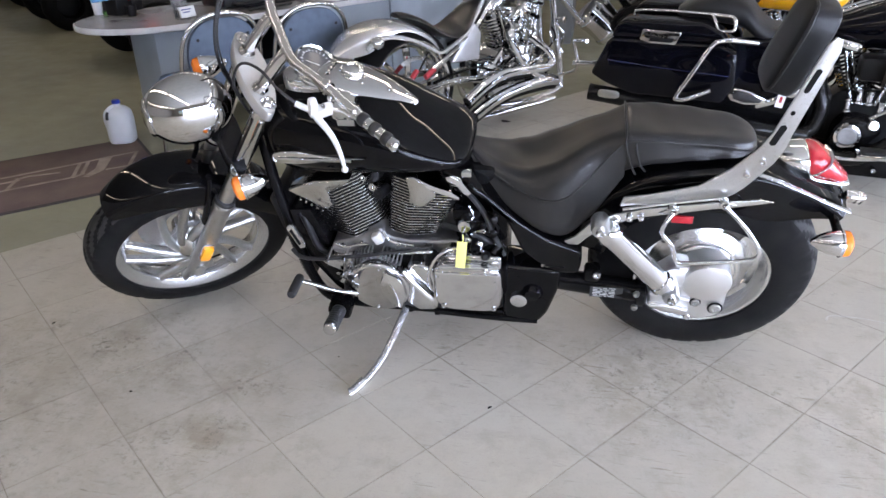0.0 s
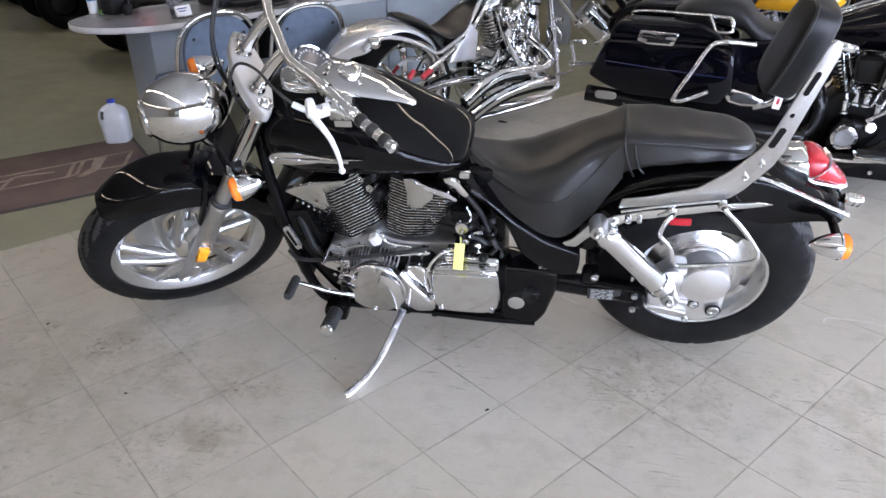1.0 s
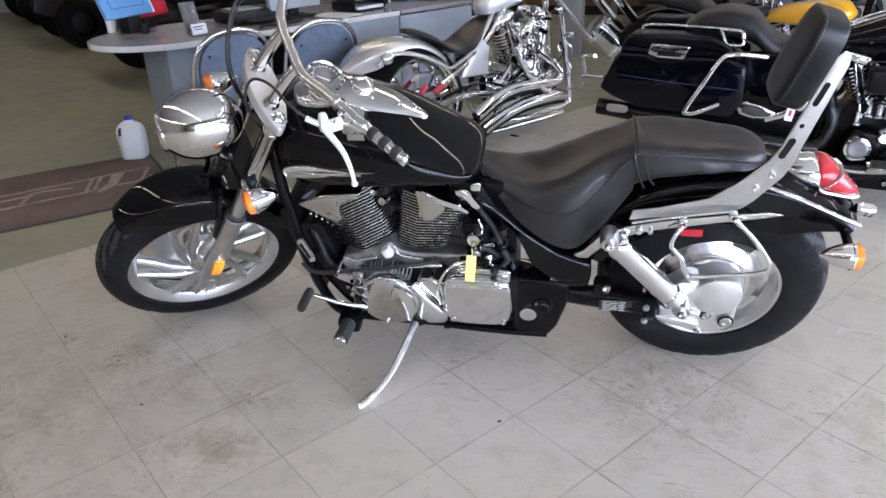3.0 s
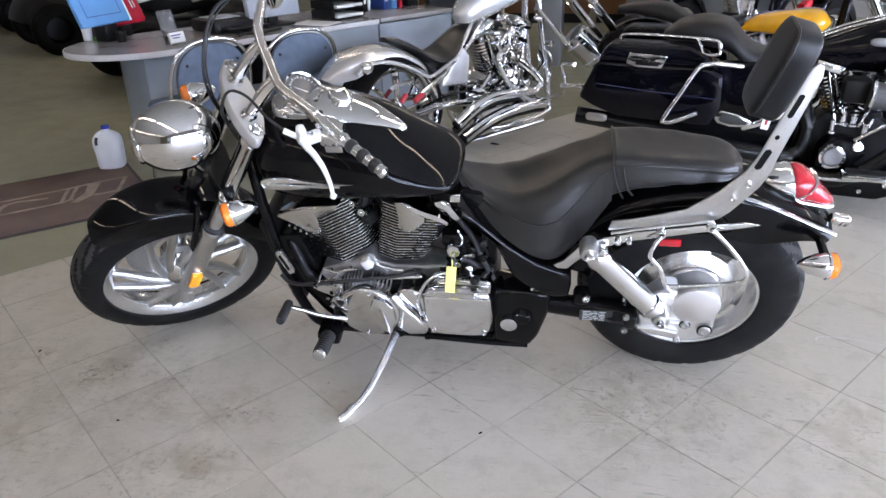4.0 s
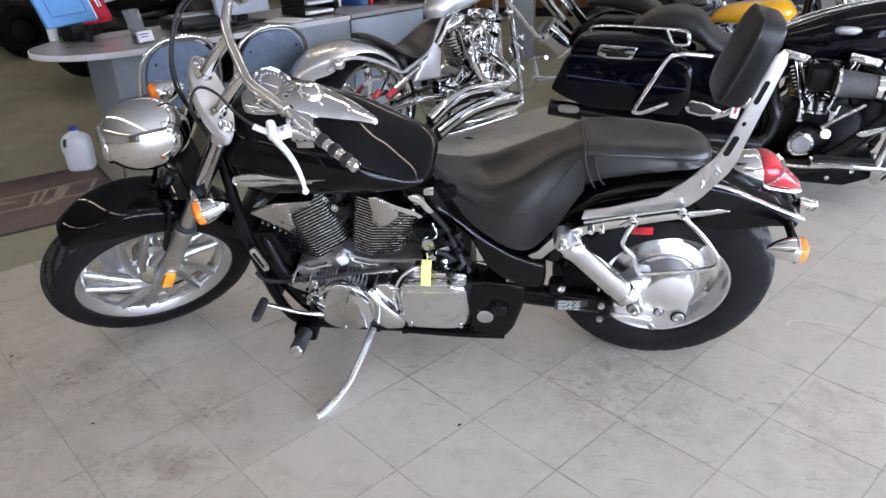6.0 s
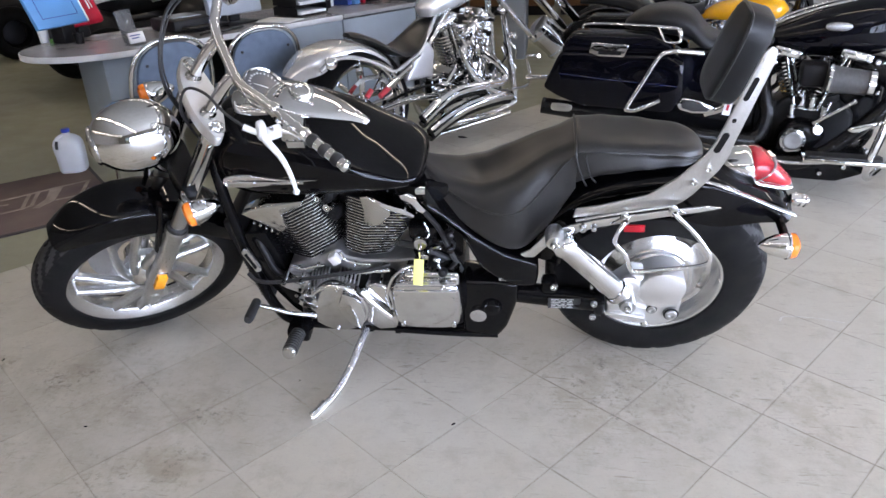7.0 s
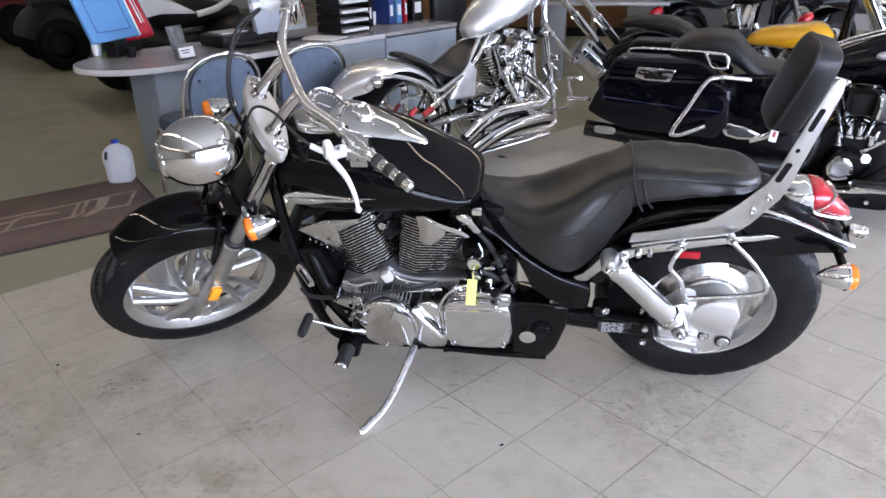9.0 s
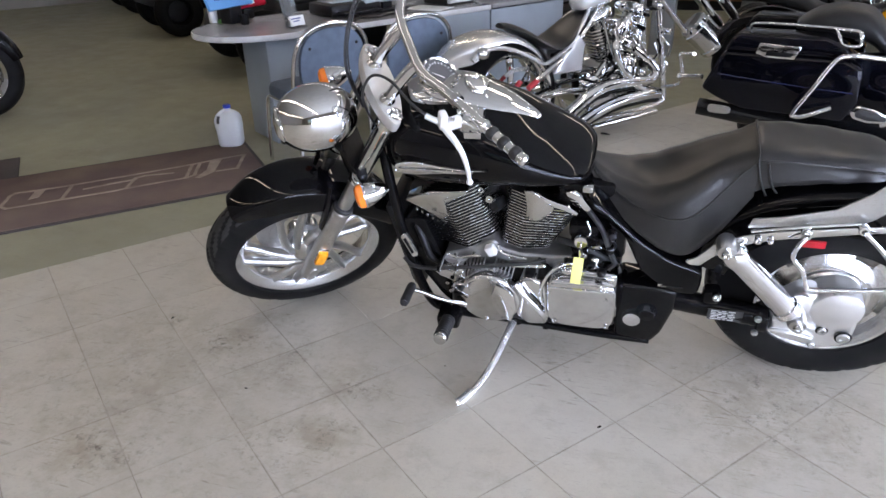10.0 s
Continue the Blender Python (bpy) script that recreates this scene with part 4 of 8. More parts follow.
    plate(bm, [(-0.461, 0.478), (-0.454, 0.486), (-0.433, 0.426), (-0.440, 0.420)], -0.1485, -0.140, 0.001)
    part("slot", bm, "ink", badge, "black inlay painting a slot's shade")
    bm = bmesh.new()
    tube(bm, [(-0.006, -0.160, 0.174), (0.10, -0.160, 0.168), (0.20, -0.160, 0.164), (0.318, -0.158, 0.162)], 0.010, 12, 4)
    lathe(bm, [(0.0, -0.008), (0.013, -0.008), (0.013, 0.008), (0.0, 0.008)], (-0.008, -0.160, 0.174), (1, 0, 0), 14)
    part("skid_rail", bm, "black_satin", root)

    # fuel tank
    bm = bmesh.new()
    oval_body(bm, [(-0.505, 0.050, 0.745, 0.865, 0.5), (-0.487, 0.105, 0.700, 0.905, 0.48), (-0.44, 0.150, 0.680, 0.935, 0.45), (-0.36, 0.178, 0.672, 0.956, 0.42),
                   (-0.25, 0.190, 0.678, 0.950, 0.42), (-0.12, 0.184, 0.690, 0.905, 0.42), (-0.02, 0.172, 0.700, 0.848, 0.46), (0.05, 0.156, 0.710, 0.805, 0.5),
                   (0.086, 0.134, 0.716, 0.782, 0.5), (0.106, 0.100, 0.724, 0.767, 0.5), (0.113, 0.052, 0.732, 0.756, 0.5)], 72, 56, 2.2)
    tank = part("fuel_tank", bm, "black_paint", root, "gloss black teardrop fuel tank", smooth=60)
    bm = bmesh.new()
    pts = [(-0.432, 0.788), (-0.424, 0.803), (-0.400, 0.812), (-0.35, 0.813), (-0.29, 0.804), (-0.24, 0.799), (-0.158, 0.798), (-0.24, 0.791), (-0.30, 0.780), (-0.36, 0.773), (-0.405, 0.773), (-0.426, 0.778)]
    plate(bm, pts, -0.197, -0.180, 0.004)
    emblem = part("tank_emblem", bm, "chrome", tank, "chrome teardrop wing emblem")
    bm = bmesh.new()
    tube(bm, [(-0.415, -0.199, 0.793), (-0.33, -0.202, 0.793), (-0.20, -0.200, 0.795)], 0.0045, 8, 4)
    part("emblem_bead", bm, "chrome", emblem)

    # tank console with dial and filler cap
    def on_tank(x):
        return float(np.interp(x, [-0.42, -0.36, -0.25, -0.12, -0.02, 0.05], [0.938, 0.950, 0.946, 0.897, 0.838, 0.806]))

    bm = bmesh.new()
    rings = []
    for x, w in table([(-0.420, 0.030), (-0.395, 0.075), (-0.34, 0.092), (-0.28, 0.090), (-0.21, 0.082), (-0.14, 0.064), (-0.085, 0.041), (-0.062, 0.029), (-0.050, 0.019), (-0.044, 0.006)], 40):
        z = on_tank(x)
        rings.append([(x, w * math.cos(math.pi * k / 12), z - 0.012 + 0.032 * math.sin(math.pi * k / 12) ** 0.7) for k in range(13)] + [(x, -w * 0.9, z - 0.02), (x, w * 0.9, z - 0.02)])
    ring_faces(bm, rings)
    console = part("tank_console", bm, "chrome", root, "chrome teardrop tank console")
    dial_c, dial_n = Vector((-0.335, 0, on_tank(-0.335) + 0.012)), Vector((0.62, -0.12, 0.78)).normalized()
    bm = bmesh.new()
    lathe(bm, [(0.052, -0.02), (0.060, 0.0), (0.065, 0.020), (0.061, 0.028), (0.057, 0.024)], dial_c, dial_n, 40)
    dial = part("speedometer", bm, "chrome", root, "round speedometer with a chrome bezel")
    bm = bmesh.new()
    lathe(bm, [(0.058, 0.021), (0.0, 0.021)], dial_c, dial_n, 40)
    part("dial_face", bm, "dial", dial, "pale grey dial face")
    bm = bmesh.new()
    u, v = axes_of(dial_n)
    for k in range(19):
        a = radians(-130 + k * 260 / 18)
        q = dial_c + dial_n * 0.0228 + (u * math.sin(a) + v * math.cos(a)) * 0.042
        rod(bm, q, q + (u * math.sin(a) + v * math.cos(a)) * (0.007 if k % 2 else 0.004), 0.0012, seg=6)
    q = dial_c + dial_n * 0.0235
    rod(bm, q - v * 0.008, q + (v * 0.8 - u * 0.6) * 0.034, 0.0012, 0.0005, seg=6)
    part("dial_marks", bm, "paper", dial)
    bm = bmesh.new()
    for dx, r in ((-0.225, 0.034),):
        lathe(bm, [(0.0, 0.0), (r, 0.0), (r * 1.05, 0.006), (r, 0.014), (r * 0.8, 0.02), (r * 0.45, 0.021), (r * 0.4, 0.017), (0, 0.017)],
              (dx, 0.0, on_tank(dx) + 0.016), (0.25, 0, 1), 32)
    part("filler_cap", bm, "chrome", console, "chrome filler cap")
    for p in ((-0.19, -0.034, 0.0), (-0.12, -0.022, 0.0), (-0.080, 0, 0.0)):
        bolt("bolt", (p[0], p[1], on_tank(p[0]) + 0.016), (0.2, 0, 1), 0.006, console, "chrome", 0.004)
    bm = bmesh.new()
    for k in range(4):
        box(bm, (-0.285 + 0.002 * k, -0.03 + k * 0.02, on_tank(-0.285) + 0.022), (0.012, 0.012, 0.004), 0.001)
    part("indicator_lamps", bm, "chrome_soft", console)

    # engine
    bm = bmesh.new()
    plate(bm, [(-0.33, 0.20), (-0.315, 0.375), (-0.24, 0.395), (0.08, 0.395), (0.21, 0.385), (0.21, 0.185), (0.10, 0.160), (-0.22, 0.158)], -0.145, 0.15, 0.02, seg=3)
    part("crankcase", bm, "engine_dark", root, "dark cast engine crankcase")
    bm = bmesh.new()
    plate(bm, [(-0.345, 0.388), (-0.335, 0.420), (-0.27, 0.445), (-0.225, 0.462), (-0.182, 0.492), (-0.168, 0.492), (-0.150, 0.462), (-0.09, 0.450), (0.0, 0.450), (0.085, 0.462),
               (0.09, 0.395), (-0.107, 0.380)], -0.128, 0.12, 0.010, seg=3)
    base = part("cylinder_base", bm, "engine", root, "silver cast base under the cylinders")
    for p in ((-0.30, -0.128, 0.418), (-0.235, -0.128, 0.435), (-0.120, -0.128, 0.440), (-0.03, -0.128, 0.436), (0.05, -0.128, 0.436)):
        bolt("bolt", p, (0, -1, 0), 0.008, base, "chrome", 0.010)
    bm = bmesh.new()
    tube(bm, [(-0.325, -0.135, 0.428), (-0.285, -0.140, 0.420), (-0.25, -0.140, 0.432), (-0.215, -0.138, 0.436)], 0.0045, 8, 5)
    tube(bm, [(-0.158, -0.135, 0.488), (-0.146, -0.138, 0.458), (-0.105, -0.138, 0.444), (-0.07, -0.136, 0.438)], 0.0045, 8, 5)
    part("base_edge", bm, "alloy_bright", base)

    def cylinder(name, foot, axis, half, count, spread):
        """half: the fin's outline from its lit corner at (0, depth), as (along, depth); spread: how much its far end grows upwards."""
        ax = Vector((axis[0], 0, axis[1])).normalized()
        u = Vector((ax.z, 0, -ax.x))
        c0 = Vector((foot[0], 0, foot[1]))
        mid = sum(p for p, q in half) / len(half)
        pitch = 0.0107
        bm = bmesh.new()
        rod(bm, c0 + u * mid - ax * 0.02, c0 + u * mid + ax * (pitch * count + 0.02), 0.066, seg=28)
        cyl = part(name, bm, "engine_dark", root, "air-cooled engine cylinder with alloy fins")
        for i in range(count):
            at = c0 + ax * (i * pitch)
            out = [(p + (spread * i / count if p > 0.03 else 0.0), q) for p, q in half]
            ring = [(p, -q) for p, q in out] + [(p, q) for p, q in out[::-1]]
            bm = bmesh.new()
            ring_faces(bm, [[at + u * (mid + (p - mid) * k) + Vector((0, q * k, 0)) + ax * h for p, q in ring] for h, k in ((-0.0023, 0.988), (-0.0014, 1.0), (0.0014, 1.0), (0.0023, 0.988))])
            fin = part("cooling_fin", bm, "fin", cyl)
            # Flat fin faces are coloured dark to paint the shade in the gaps.
            fin.data.materials.append(M["engine_dark"])
            for f in fin.data.polygons:
                if abs(f.normal.dot(ax)) > 0.8:
                    f.material_index = 1
        return cyl

    cylinder("front_cylinder", (-0.256, 0.452), (-0.318, 0.948), [(0.104, 0.050), (0.096, 0.078), (0.080, 0.094), (0.004, 0.125), (-0.006, 0.122), (-0.128, 0.050), (-0.142, 0.030)], 20, 0.012)
    cylinder("rear_cylinder", (-0.092, 0.474), (0.154, 0.988), [(0.092, 0.060), (0.086, 0.092), (0.072, 0.104), (0.004, 0.126), (-0.004, 0.126), (-0.052, 0.112), (-0.060, 0.100), (-0.066, 0.05)], 20, 0.085)

    def faceted_cover(outline, ridge, y_out, y_ridge, y_in):
        bm = bmesh.new()
        rim = [bm.verts.new((x, y_out, z)) for x, z in outline]
        back = [bm.verts.new((x, y_in, z)) for x, z in outline]
        top = [bm.verts.new((x, y_ridge, z)) for x, z in ridge]
        near = [min(range(len(ridge)), key=lambda k: (ridge[k][0] - x) ** 2 + (ridge[k][1] - z) ** 2) for x, z in outline]
        n = len(rim)
        for i in range(n):
            j = (i + 1) % n
            bm.faces.new((back[i], back[j], rim[j], rim[i]))
            if near[i] == near[j]:
                bm.faces.new((rim[i], rim[j], top[near[i]]))
            else:
                bm.faces.new((rim[i], rim[j], top[near[j]], top[near[i]]))
        bmesh.ops.recalc_face_normals(bm, faces=bm.faces)
        bmesh.ops.bevel(bm, geom=[e for e in bm.edges if e.calc_face_angle(0) > 0.1], offset=0.0035, segments=2, profile=0.5, affect="EDGES")
        cov = part("head_cover", bm, "head_chrome", root, "faceted chrome cylinder head cover", smooth=25)
        return cov

    front_cover = faceted_cover([(-0.438, 0.630), (-0.395, 0.654), (-0.348, 0.673), (-0.325, 0.677), (-0.236, 0.682), (-0.256, 0.659), (-0.309, 0.631), (-0.306, 0.609), (-0.298, 0.584), (-0.325, 0.562),
                                 (-0.357, 0.581), (-0.396, 0.607)], [(-0.322, 0.668), (-0.304, 0.594)], -0.136, -0.146, -0.09)
    rear_cover = faceted_cover([(-0.072, 0.700), (-0.044, 0.702), (-0.012, 0.678), (0.016, 0.665), (0.010, 0.630), (-0.018, 0.598), (-0.041, 0.587), (-0.061, 0.592), (-0.069, 0.608), (-0.066, 0.650)],
                               [(-0.036, 0.690), (-0.046, 0.604)], -0.137, -0.142, -0.09)
    bm = bmesh.new()
    plate(bm, [(-0.040, 0.704), (-0.010, 0.682), (0.018, 0.670), (0.056, 0.658), (0.084, 0.636), (0.078, 0.624), (0.040, 0.640), (0.012, 0.650), (-0.014, 0.662)], -0.140, -0.05, 0.006)
    part("rocker_cover", bm, "chrome", root, "chrome rocker cover edge")
    for cov, pts in ((front_cover, [(-0.404, 0.597), (-0.388, 0.588), (-0.372, 0.578), (-0.356, 0.568), (-0.340, 0.558)]), (rear_cover, [(0.058, 0.636), (0.044, 0.626), (0.030, 0.618), (0.014, 0.608), (-0.004, 0.592)])):
        for x, z in pts:
            bolt("bolt", (x, -0.128, z), (0, -1, 0), 0.0042, cov, "chrome", 0.008)
    bm = bmesh.new()
    box(bm, (0, 0, 0), (0.030, 0.03, 0.036), 0.006, Matrix.Translation((-0.180, -0.135, 0.462)) @ Matrix.Rotation(radians(-28), 4, "Y"))
    part("plug_cover", bm, "silver_lever", root, "small bright plug cover")
    # dark fittings between and behind the cylinders
    for c, r in (((-0.19, -0.06, 0.66), 0.03), ((-0.175, -0.09, 0.635), 0.016), ((-0.165, -0.08, 0.60), 0.02), ((-0.195, -0.10, 0.675), 0.012)):
        bm = bmesh.new()
        lathe(bm, [(0.0, -0.03), (r, -0.03), (r, 0.02), (r * 0.7, 0.03), (r * 0.4, 0.03), (0.0, 0.026)], c, (-0.2, -1, 0.3), 16)
        part("engine_fitting", bm, "chrome_soft" if r < 0.018 else "engine_dark", root)
    bm = bmesh.new()
    box(bm, (-0.165, 0.0, 0.62), (0.14, 0.10, 0.16), 0.012)
    part("intake_box", bm, "black_satin", root)
    bm = bmesh.new()
    box(bm, (0.10, -0.02, 0.64), (0.16, 0.14, 0.13), 0.012)
    part("relay_box", bm, "black_satin", root)
    bm = bmesh.new()
    plate(bm, [(-0.470, 0.525), (-0.396, 0.530), (-0.350, 0.372), (-0.290, 0.21), (-0.300, 0.160), (-0.325, 0.150), (-0.370, 0.195), (-0.427, 0.295), (-0.460, 0.413)], -0.100, 0.10, 0.012)
    cowl = part("front_cowl", bm, "black_satin", root, "black engine cowl behind the frame tube")
    for p, r in (((-0.36, -0.10, 0.31), 0.010), ((-0.345, -0.10, 0.27), 0.007), ((-0.335, -0.10, 0.235), 0.009)):
        bolt("bolt", p, (0, -1, 0), r, cowl, "chrome", 0.012)
    bm = bmesh.new()
    tube(bm, [(-0.43, -0.09, 0.50), (-0.405, -0.11, 0.44), (-0.385, -0.12, 0.39), (-0.35, -0.11, 0.36)], 0.011, 12, 5)
    part("coolant_hose", bm, "engine_dark", root)
    bm = bmesh.new()
    plate(bm, [(0.048, 0.724), (0.070, 0.728), (0.092, 0.712), (0.120, 0.672), (0.112, 0.660), (0.098, 0.666), (0.080, 0.694), (0.052, 0.708)], -0.160, -0.145, 0.004)
    box(bm, (0.108, -0.15, 0.735), (0.030, 0.02, 0.018), 0.005, Matrix.Identity(4))
    part("tank_bracket", bm, "chrome", root, "chrome side bracket")

    st_c = Vector((-0.183, -0.15, 0.302))
    bm = bmesh.new()
    lathe(bm, [(0.101, 0.0), (0.101, 0.034), (0.098, 0.044), (0.093, 0.048), (0.088, 0.0485), (0.05, 0.0495), (0.0, 0.050)], st_c, (0, -1, 0), 52)
    stator = part("generator_cover", bm, "chrome_soft", root, "round chrome generator cover")
    for k in range(6):
        a = 2 * math.pi * k / 6 + 0.4
        bolt("bolt", st_c + Vector((0.086 * math.cos(a), -0.047, 0.086 * math.sin(a))), (0, -1, 0), 0.007, stator, "chrome", 0.006)
    bm = bmesh.new()
    plate(bm, [(-0.154, 0.388), (-0.118, 0.372), (-0.098, 0.345), (-0.092, 0.290), (-0.112, 0.232), (-0.145, 0.256), (-0.168, 0.298), (-0.172, 0.340)], -0.216, -0.200, 0.004)
    part("cover_plate", bm, "chrome", stator)
    bm = bmesh.new()
    lathe(bm, [(0.034, 0.0), (0.034, 0.040), (0.028, 0.050), (0.0, 0.052)], st_c + Vector((-0.088, 0, 0.028)), (0, -1, 0), 28)
    part("cover_lobe", bm, "chrome_soft", stator)
    for x0, z0, x1, z1, n in ((-0.262, 0.378, -0.205, 0.396, 6), (-0.170, 0.396, -0.110, 0.384, 6)):
        for k in range(n):
            t = k / (n - 1)
            bm = bmesh.new()
            box(bm, (0, 0, 0), (0.0045, 0.030, 0.046), 0.0015, Matrix.Translation((x0 + (x1 - x0) * t, -0.150, z0 + (z1 - z0) * t + 0.012)) @ Matrix.Rotation(radians(14), 4, "Y"), 1)
            part("case_rib", bm, "engine", stator)
    bm = bmesh.new()
    plate(bm, [(-0.085, 0.40), (-0.05, 0.412), (0.0, 0.395), (0.02, 0.30), (0.0, 0.215), (-0.06, 0.205), (-0.10, 0.24)], -0.195, -0.13, 0.014, seg=3)
    part("gear_cover", bm, "chrome_soft", root, "chrome gear cover")
    bm = bmesh.new()
    tube(bm, [(-0.092, -0.205, 0.395), (-0.070, -0.212, 0.365), (-0.040, -0.212, 0.325), (-0.010, -0.208, 0.285)], 0.013, 12, 5, squash=0.7)
    part("cover_rib", bm, "chrome", root, "curved chrome rib on the engine case")
    bm = bmesh.new()
    rings = []
    for y, k in ((-0.13, 1.0), (-0.195, 1.0), (-0.212, 0.97), (-0.220, 0.90), (-0.222, 0.75)):
        r = []
        for i in range(44):
            t = 2 * math.pi * i / 44
            c, sn = math.cos(t), math.sin(t)
            r.append((0.105 + 0.108 * k * math.copysign(abs(c) ** 0.45, c), y, 0.345 + 0.099 * k * math.copysign(abs(sn) ** 0.55, sn)))
        rings.append(r)
    ring_faces(bm, rings)
    cover = part("clutch_cover", bm, "chrome_soft", root, "large rounded chrome engine side cover")
    bm = bmesh.new()
    box(bm, (0.125, -0.165, 0.440), (0.165, 0.07, 0.05), 0.010, None, 3)
    part("cover_ledge", bm, "chrome_soft", cover)
    bm = bmesh.new()
    tube(bm, [(-0.010, -0.205, 0.320), (-0.016, -0.205, 0.375), (-0.002, -0.200, 0.425), (0.025, -0.19, 0.460), (0.060, -0.175, 0.472), (0.09, -0.165, 0.462)], 0.0055, 10, 6)
    part("cover_hoop", bm, "chrome", cover, "chrome hoop round the cover")
    bm = bmesh.new()
    lathe(bm, [(0.0, 0.0), (0.014, 0.0), (0.014, 0.030), (0.009, 0.042), (0.0, 0.044)], (0.160, -0.185, 0.462), (0, -0.6, 0.4), 16)
    part("sender", bm, "engine_dark", cover)
    bm = bmesh.new()
    tube(bm, [(0.010, -0.222, 0.412), (0.10, -0.225, 0.415), (0.20, -0.222, 0.415)], 0.004, 8, 4)
    tube(bm, [(0.02, -0.220, 0.436), (0.10, -0.220, 0.440), (0.200, -0.216, 0.440)], 0.005, 8, 4)
    part("cover_bead", bm, "chrome", cover)
    for p in ((0.022, -0.212, 0.432), (0.16, -0.212, 0.428), (0.028, -0.212, 0.270), (0.185, -0.212, 0.270)):
        bolt("bolt", p, (0, -1, 0), 0.009, cover, "chrome", 0.012)
    for c, r, mt in (((0.035, -0.17, 0.395), 0.024, "engine_dark"), ((0.012, -0.175, 0.365), 0.015, "chrome_soft"), ((-0.015, -0.15, 0.405), 0.018, "engine_dark"), ((-0.055, -0.15, 0.408), 0.016, "engine_dark"), ((0.075, -0.14, 0.45), 0.014, "chrome_soft"), ((0.125, -0.14, 0.465), 0.016, "engine_dark"), ((0.105, -0.13, 0.50), 0.012, "chrome_soft"),
                     ((-0.345, -0.15, 0.392), 0.008, "chrome"), ((-0.290, -0.15, 0.396), 0.008, "chrome")):
        bm = bmesh.new()
        lathe(bm, [(0.0, -0.03), (r, -0.03), (r, 0.025), (r * 0.8, 0.035), (r * 0.4, 0.035), (r * 0.35, 0.028), (0.0, 0.028)], c, (0, -1, 0), 22)
        part("engine_fitting", bm, mt, root)
    bm = bmesh.new()
    plate(bm, [(-0.356, 0.375), (-0.352, 0.392), (-0.331, 0.398), (-0.272, 0.392), (-0.266, 0.370), (-0.274, 0.345), (-0.292, 0.322), (-0.358, 0.352)], -0.160, -0.12, 0.008)
    part("water_pump_cover", bm, "chrome_soft", root, "small chrome pump cover")
    bm = bmesh.new()
    tube(bm, [(-0.475, -0.13, 0.385), (-0.44, -0.15, 0.372), (-0.36, -0.165, 0.385), (-0.22, -0.165, 0.412), (-0.08, -0.16, 0.438), (-0.01, -0.14, 0.445)], 0.0065, 10, 5)
    part("black_hose", bm, "rubber_trim", root, "black rubber hose across the engine")
    for pts, r in (([(0.02, -0.10, 0.50), (0.09, -0.12, 0.50), (0.16, -0.12, 0.46), (0.20, -0.12, 0.40)], 0.011), ([(0.10, -0.13, 0.66), (0.15, -0.13, 0.58), (0.18, -0.14, 0.50), (0.21, -0.14, 0.43)], 0.008)):
        bm = bmesh.new()
        tube(bm, pts, r, 10, 5)
        part("hose", bm, "rubber_trim", root)
    bm = bmesh.new()
    box(bm, (0.14, -0.06, 0.52), (0.16, 0.12, 0.12), 0.015)
    box(bm, (0.10, -0.10, 0.56), (0.09, 0.06, 0.05), 0.012)
    part("battery_box", bm, "black_satin", root, "black box behind the engine")
    # small chrome and dark fittings crowded behind the rear cylinder
    for k in range(16):
        x, z = random.uniform(0.075, 0.20), random.uniform(0.455, 0.640)
        if abs(x - 0.095) < 0.03 and abs(z - 0.54) < 0.05:
            continue
        y, r = random.uniform(-0.15, -0.115), random.uniform(0.005, 0.013)
        bm = bmesh.new()
        if k % 3 == 0:
            tube(bm, [(x, y, z), (x + random.uniform(-0.03, 0.03), y - 0.012, z - 0.03), (x + random.uniform(-0.04, 0.05), y, z - 0.07)], r * 0.5, 8, 4)
        elif k % 3 == 1:
            lathe(bm, [(0.0, -0.02), (r, -0.02), (r, 0.012), (r * 1.3, 0.012), (r * 1.3, 0.02), (r * 0.6, 0.024), (0.0, 0.024)], (x, y, z), (random.uniform(-0.4, 0.4), -1, 0.3), 12)
        else:
            box(bm, (0, 0, 0), (r * 3, 0.02, r * 1.6), 0.003, Matrix.Translation((x, y, z)) @ Matrix.Rotation(random.uniform(-0.7, 0.7), 4, "Y"))
        part("engine_fitting", bm, ("engine_dark", "black_satin", "chrome", "engine_dark")[k % 4], root)
    for x in (-0.105, -0.085, -0.068, -0.045, -0.02):
        bm = bmesh.new()
        lathe(bm, [(0.0, -0.012), (0.006, -0.012), (0.008, -0.006), (0.008, 0.006), (0.006, 0.012), (0.0, 0.012)], (x, -0.158, 0.432 + 0.1 * (x + 0.06)), (1, 0, 0.1), 12)
        part("hose_fitting", bm, "chrome", root)
    # ignition switch and tagged key
    bm = bmesh.new()
    lathe(bm, [(0.0, 0.0), (0.020, 0.0), (0.021, 0.025), (0.018, 0.032), (0.0, 0.032)], (0.095, -0.135, 0.545), (0, -1, 0.2), 20)
    box(bm, (0.095, -0.182, 0.535), (0.006, 0.026, 0.022), 0.002)
    key = part("ignition_switch", bm, "chrome", root, "chrome ignition switch with its key")
    bm = bmesh.new()
    tube(bm, [(0.095, -0.195, 0.545), (0.098, -0.205, 0.540), (0.096, -0.210, 0.532)], 0.0016, 6, 4)
    box(bm, (0, 0, -0.044), (0.029, 0.003, 0.088), 0.001, Matrix.Translation((0.096, -0.214, 0.536)) @ Matrix.Rotation(radians(5), 4, "Y") @ Matrix.Rotation(radians(-12), 4, "X"))
    part("key_tag", bm, "tag", key, "yellow paper key tag")

    # foot controls
    bm = bmesh.new()
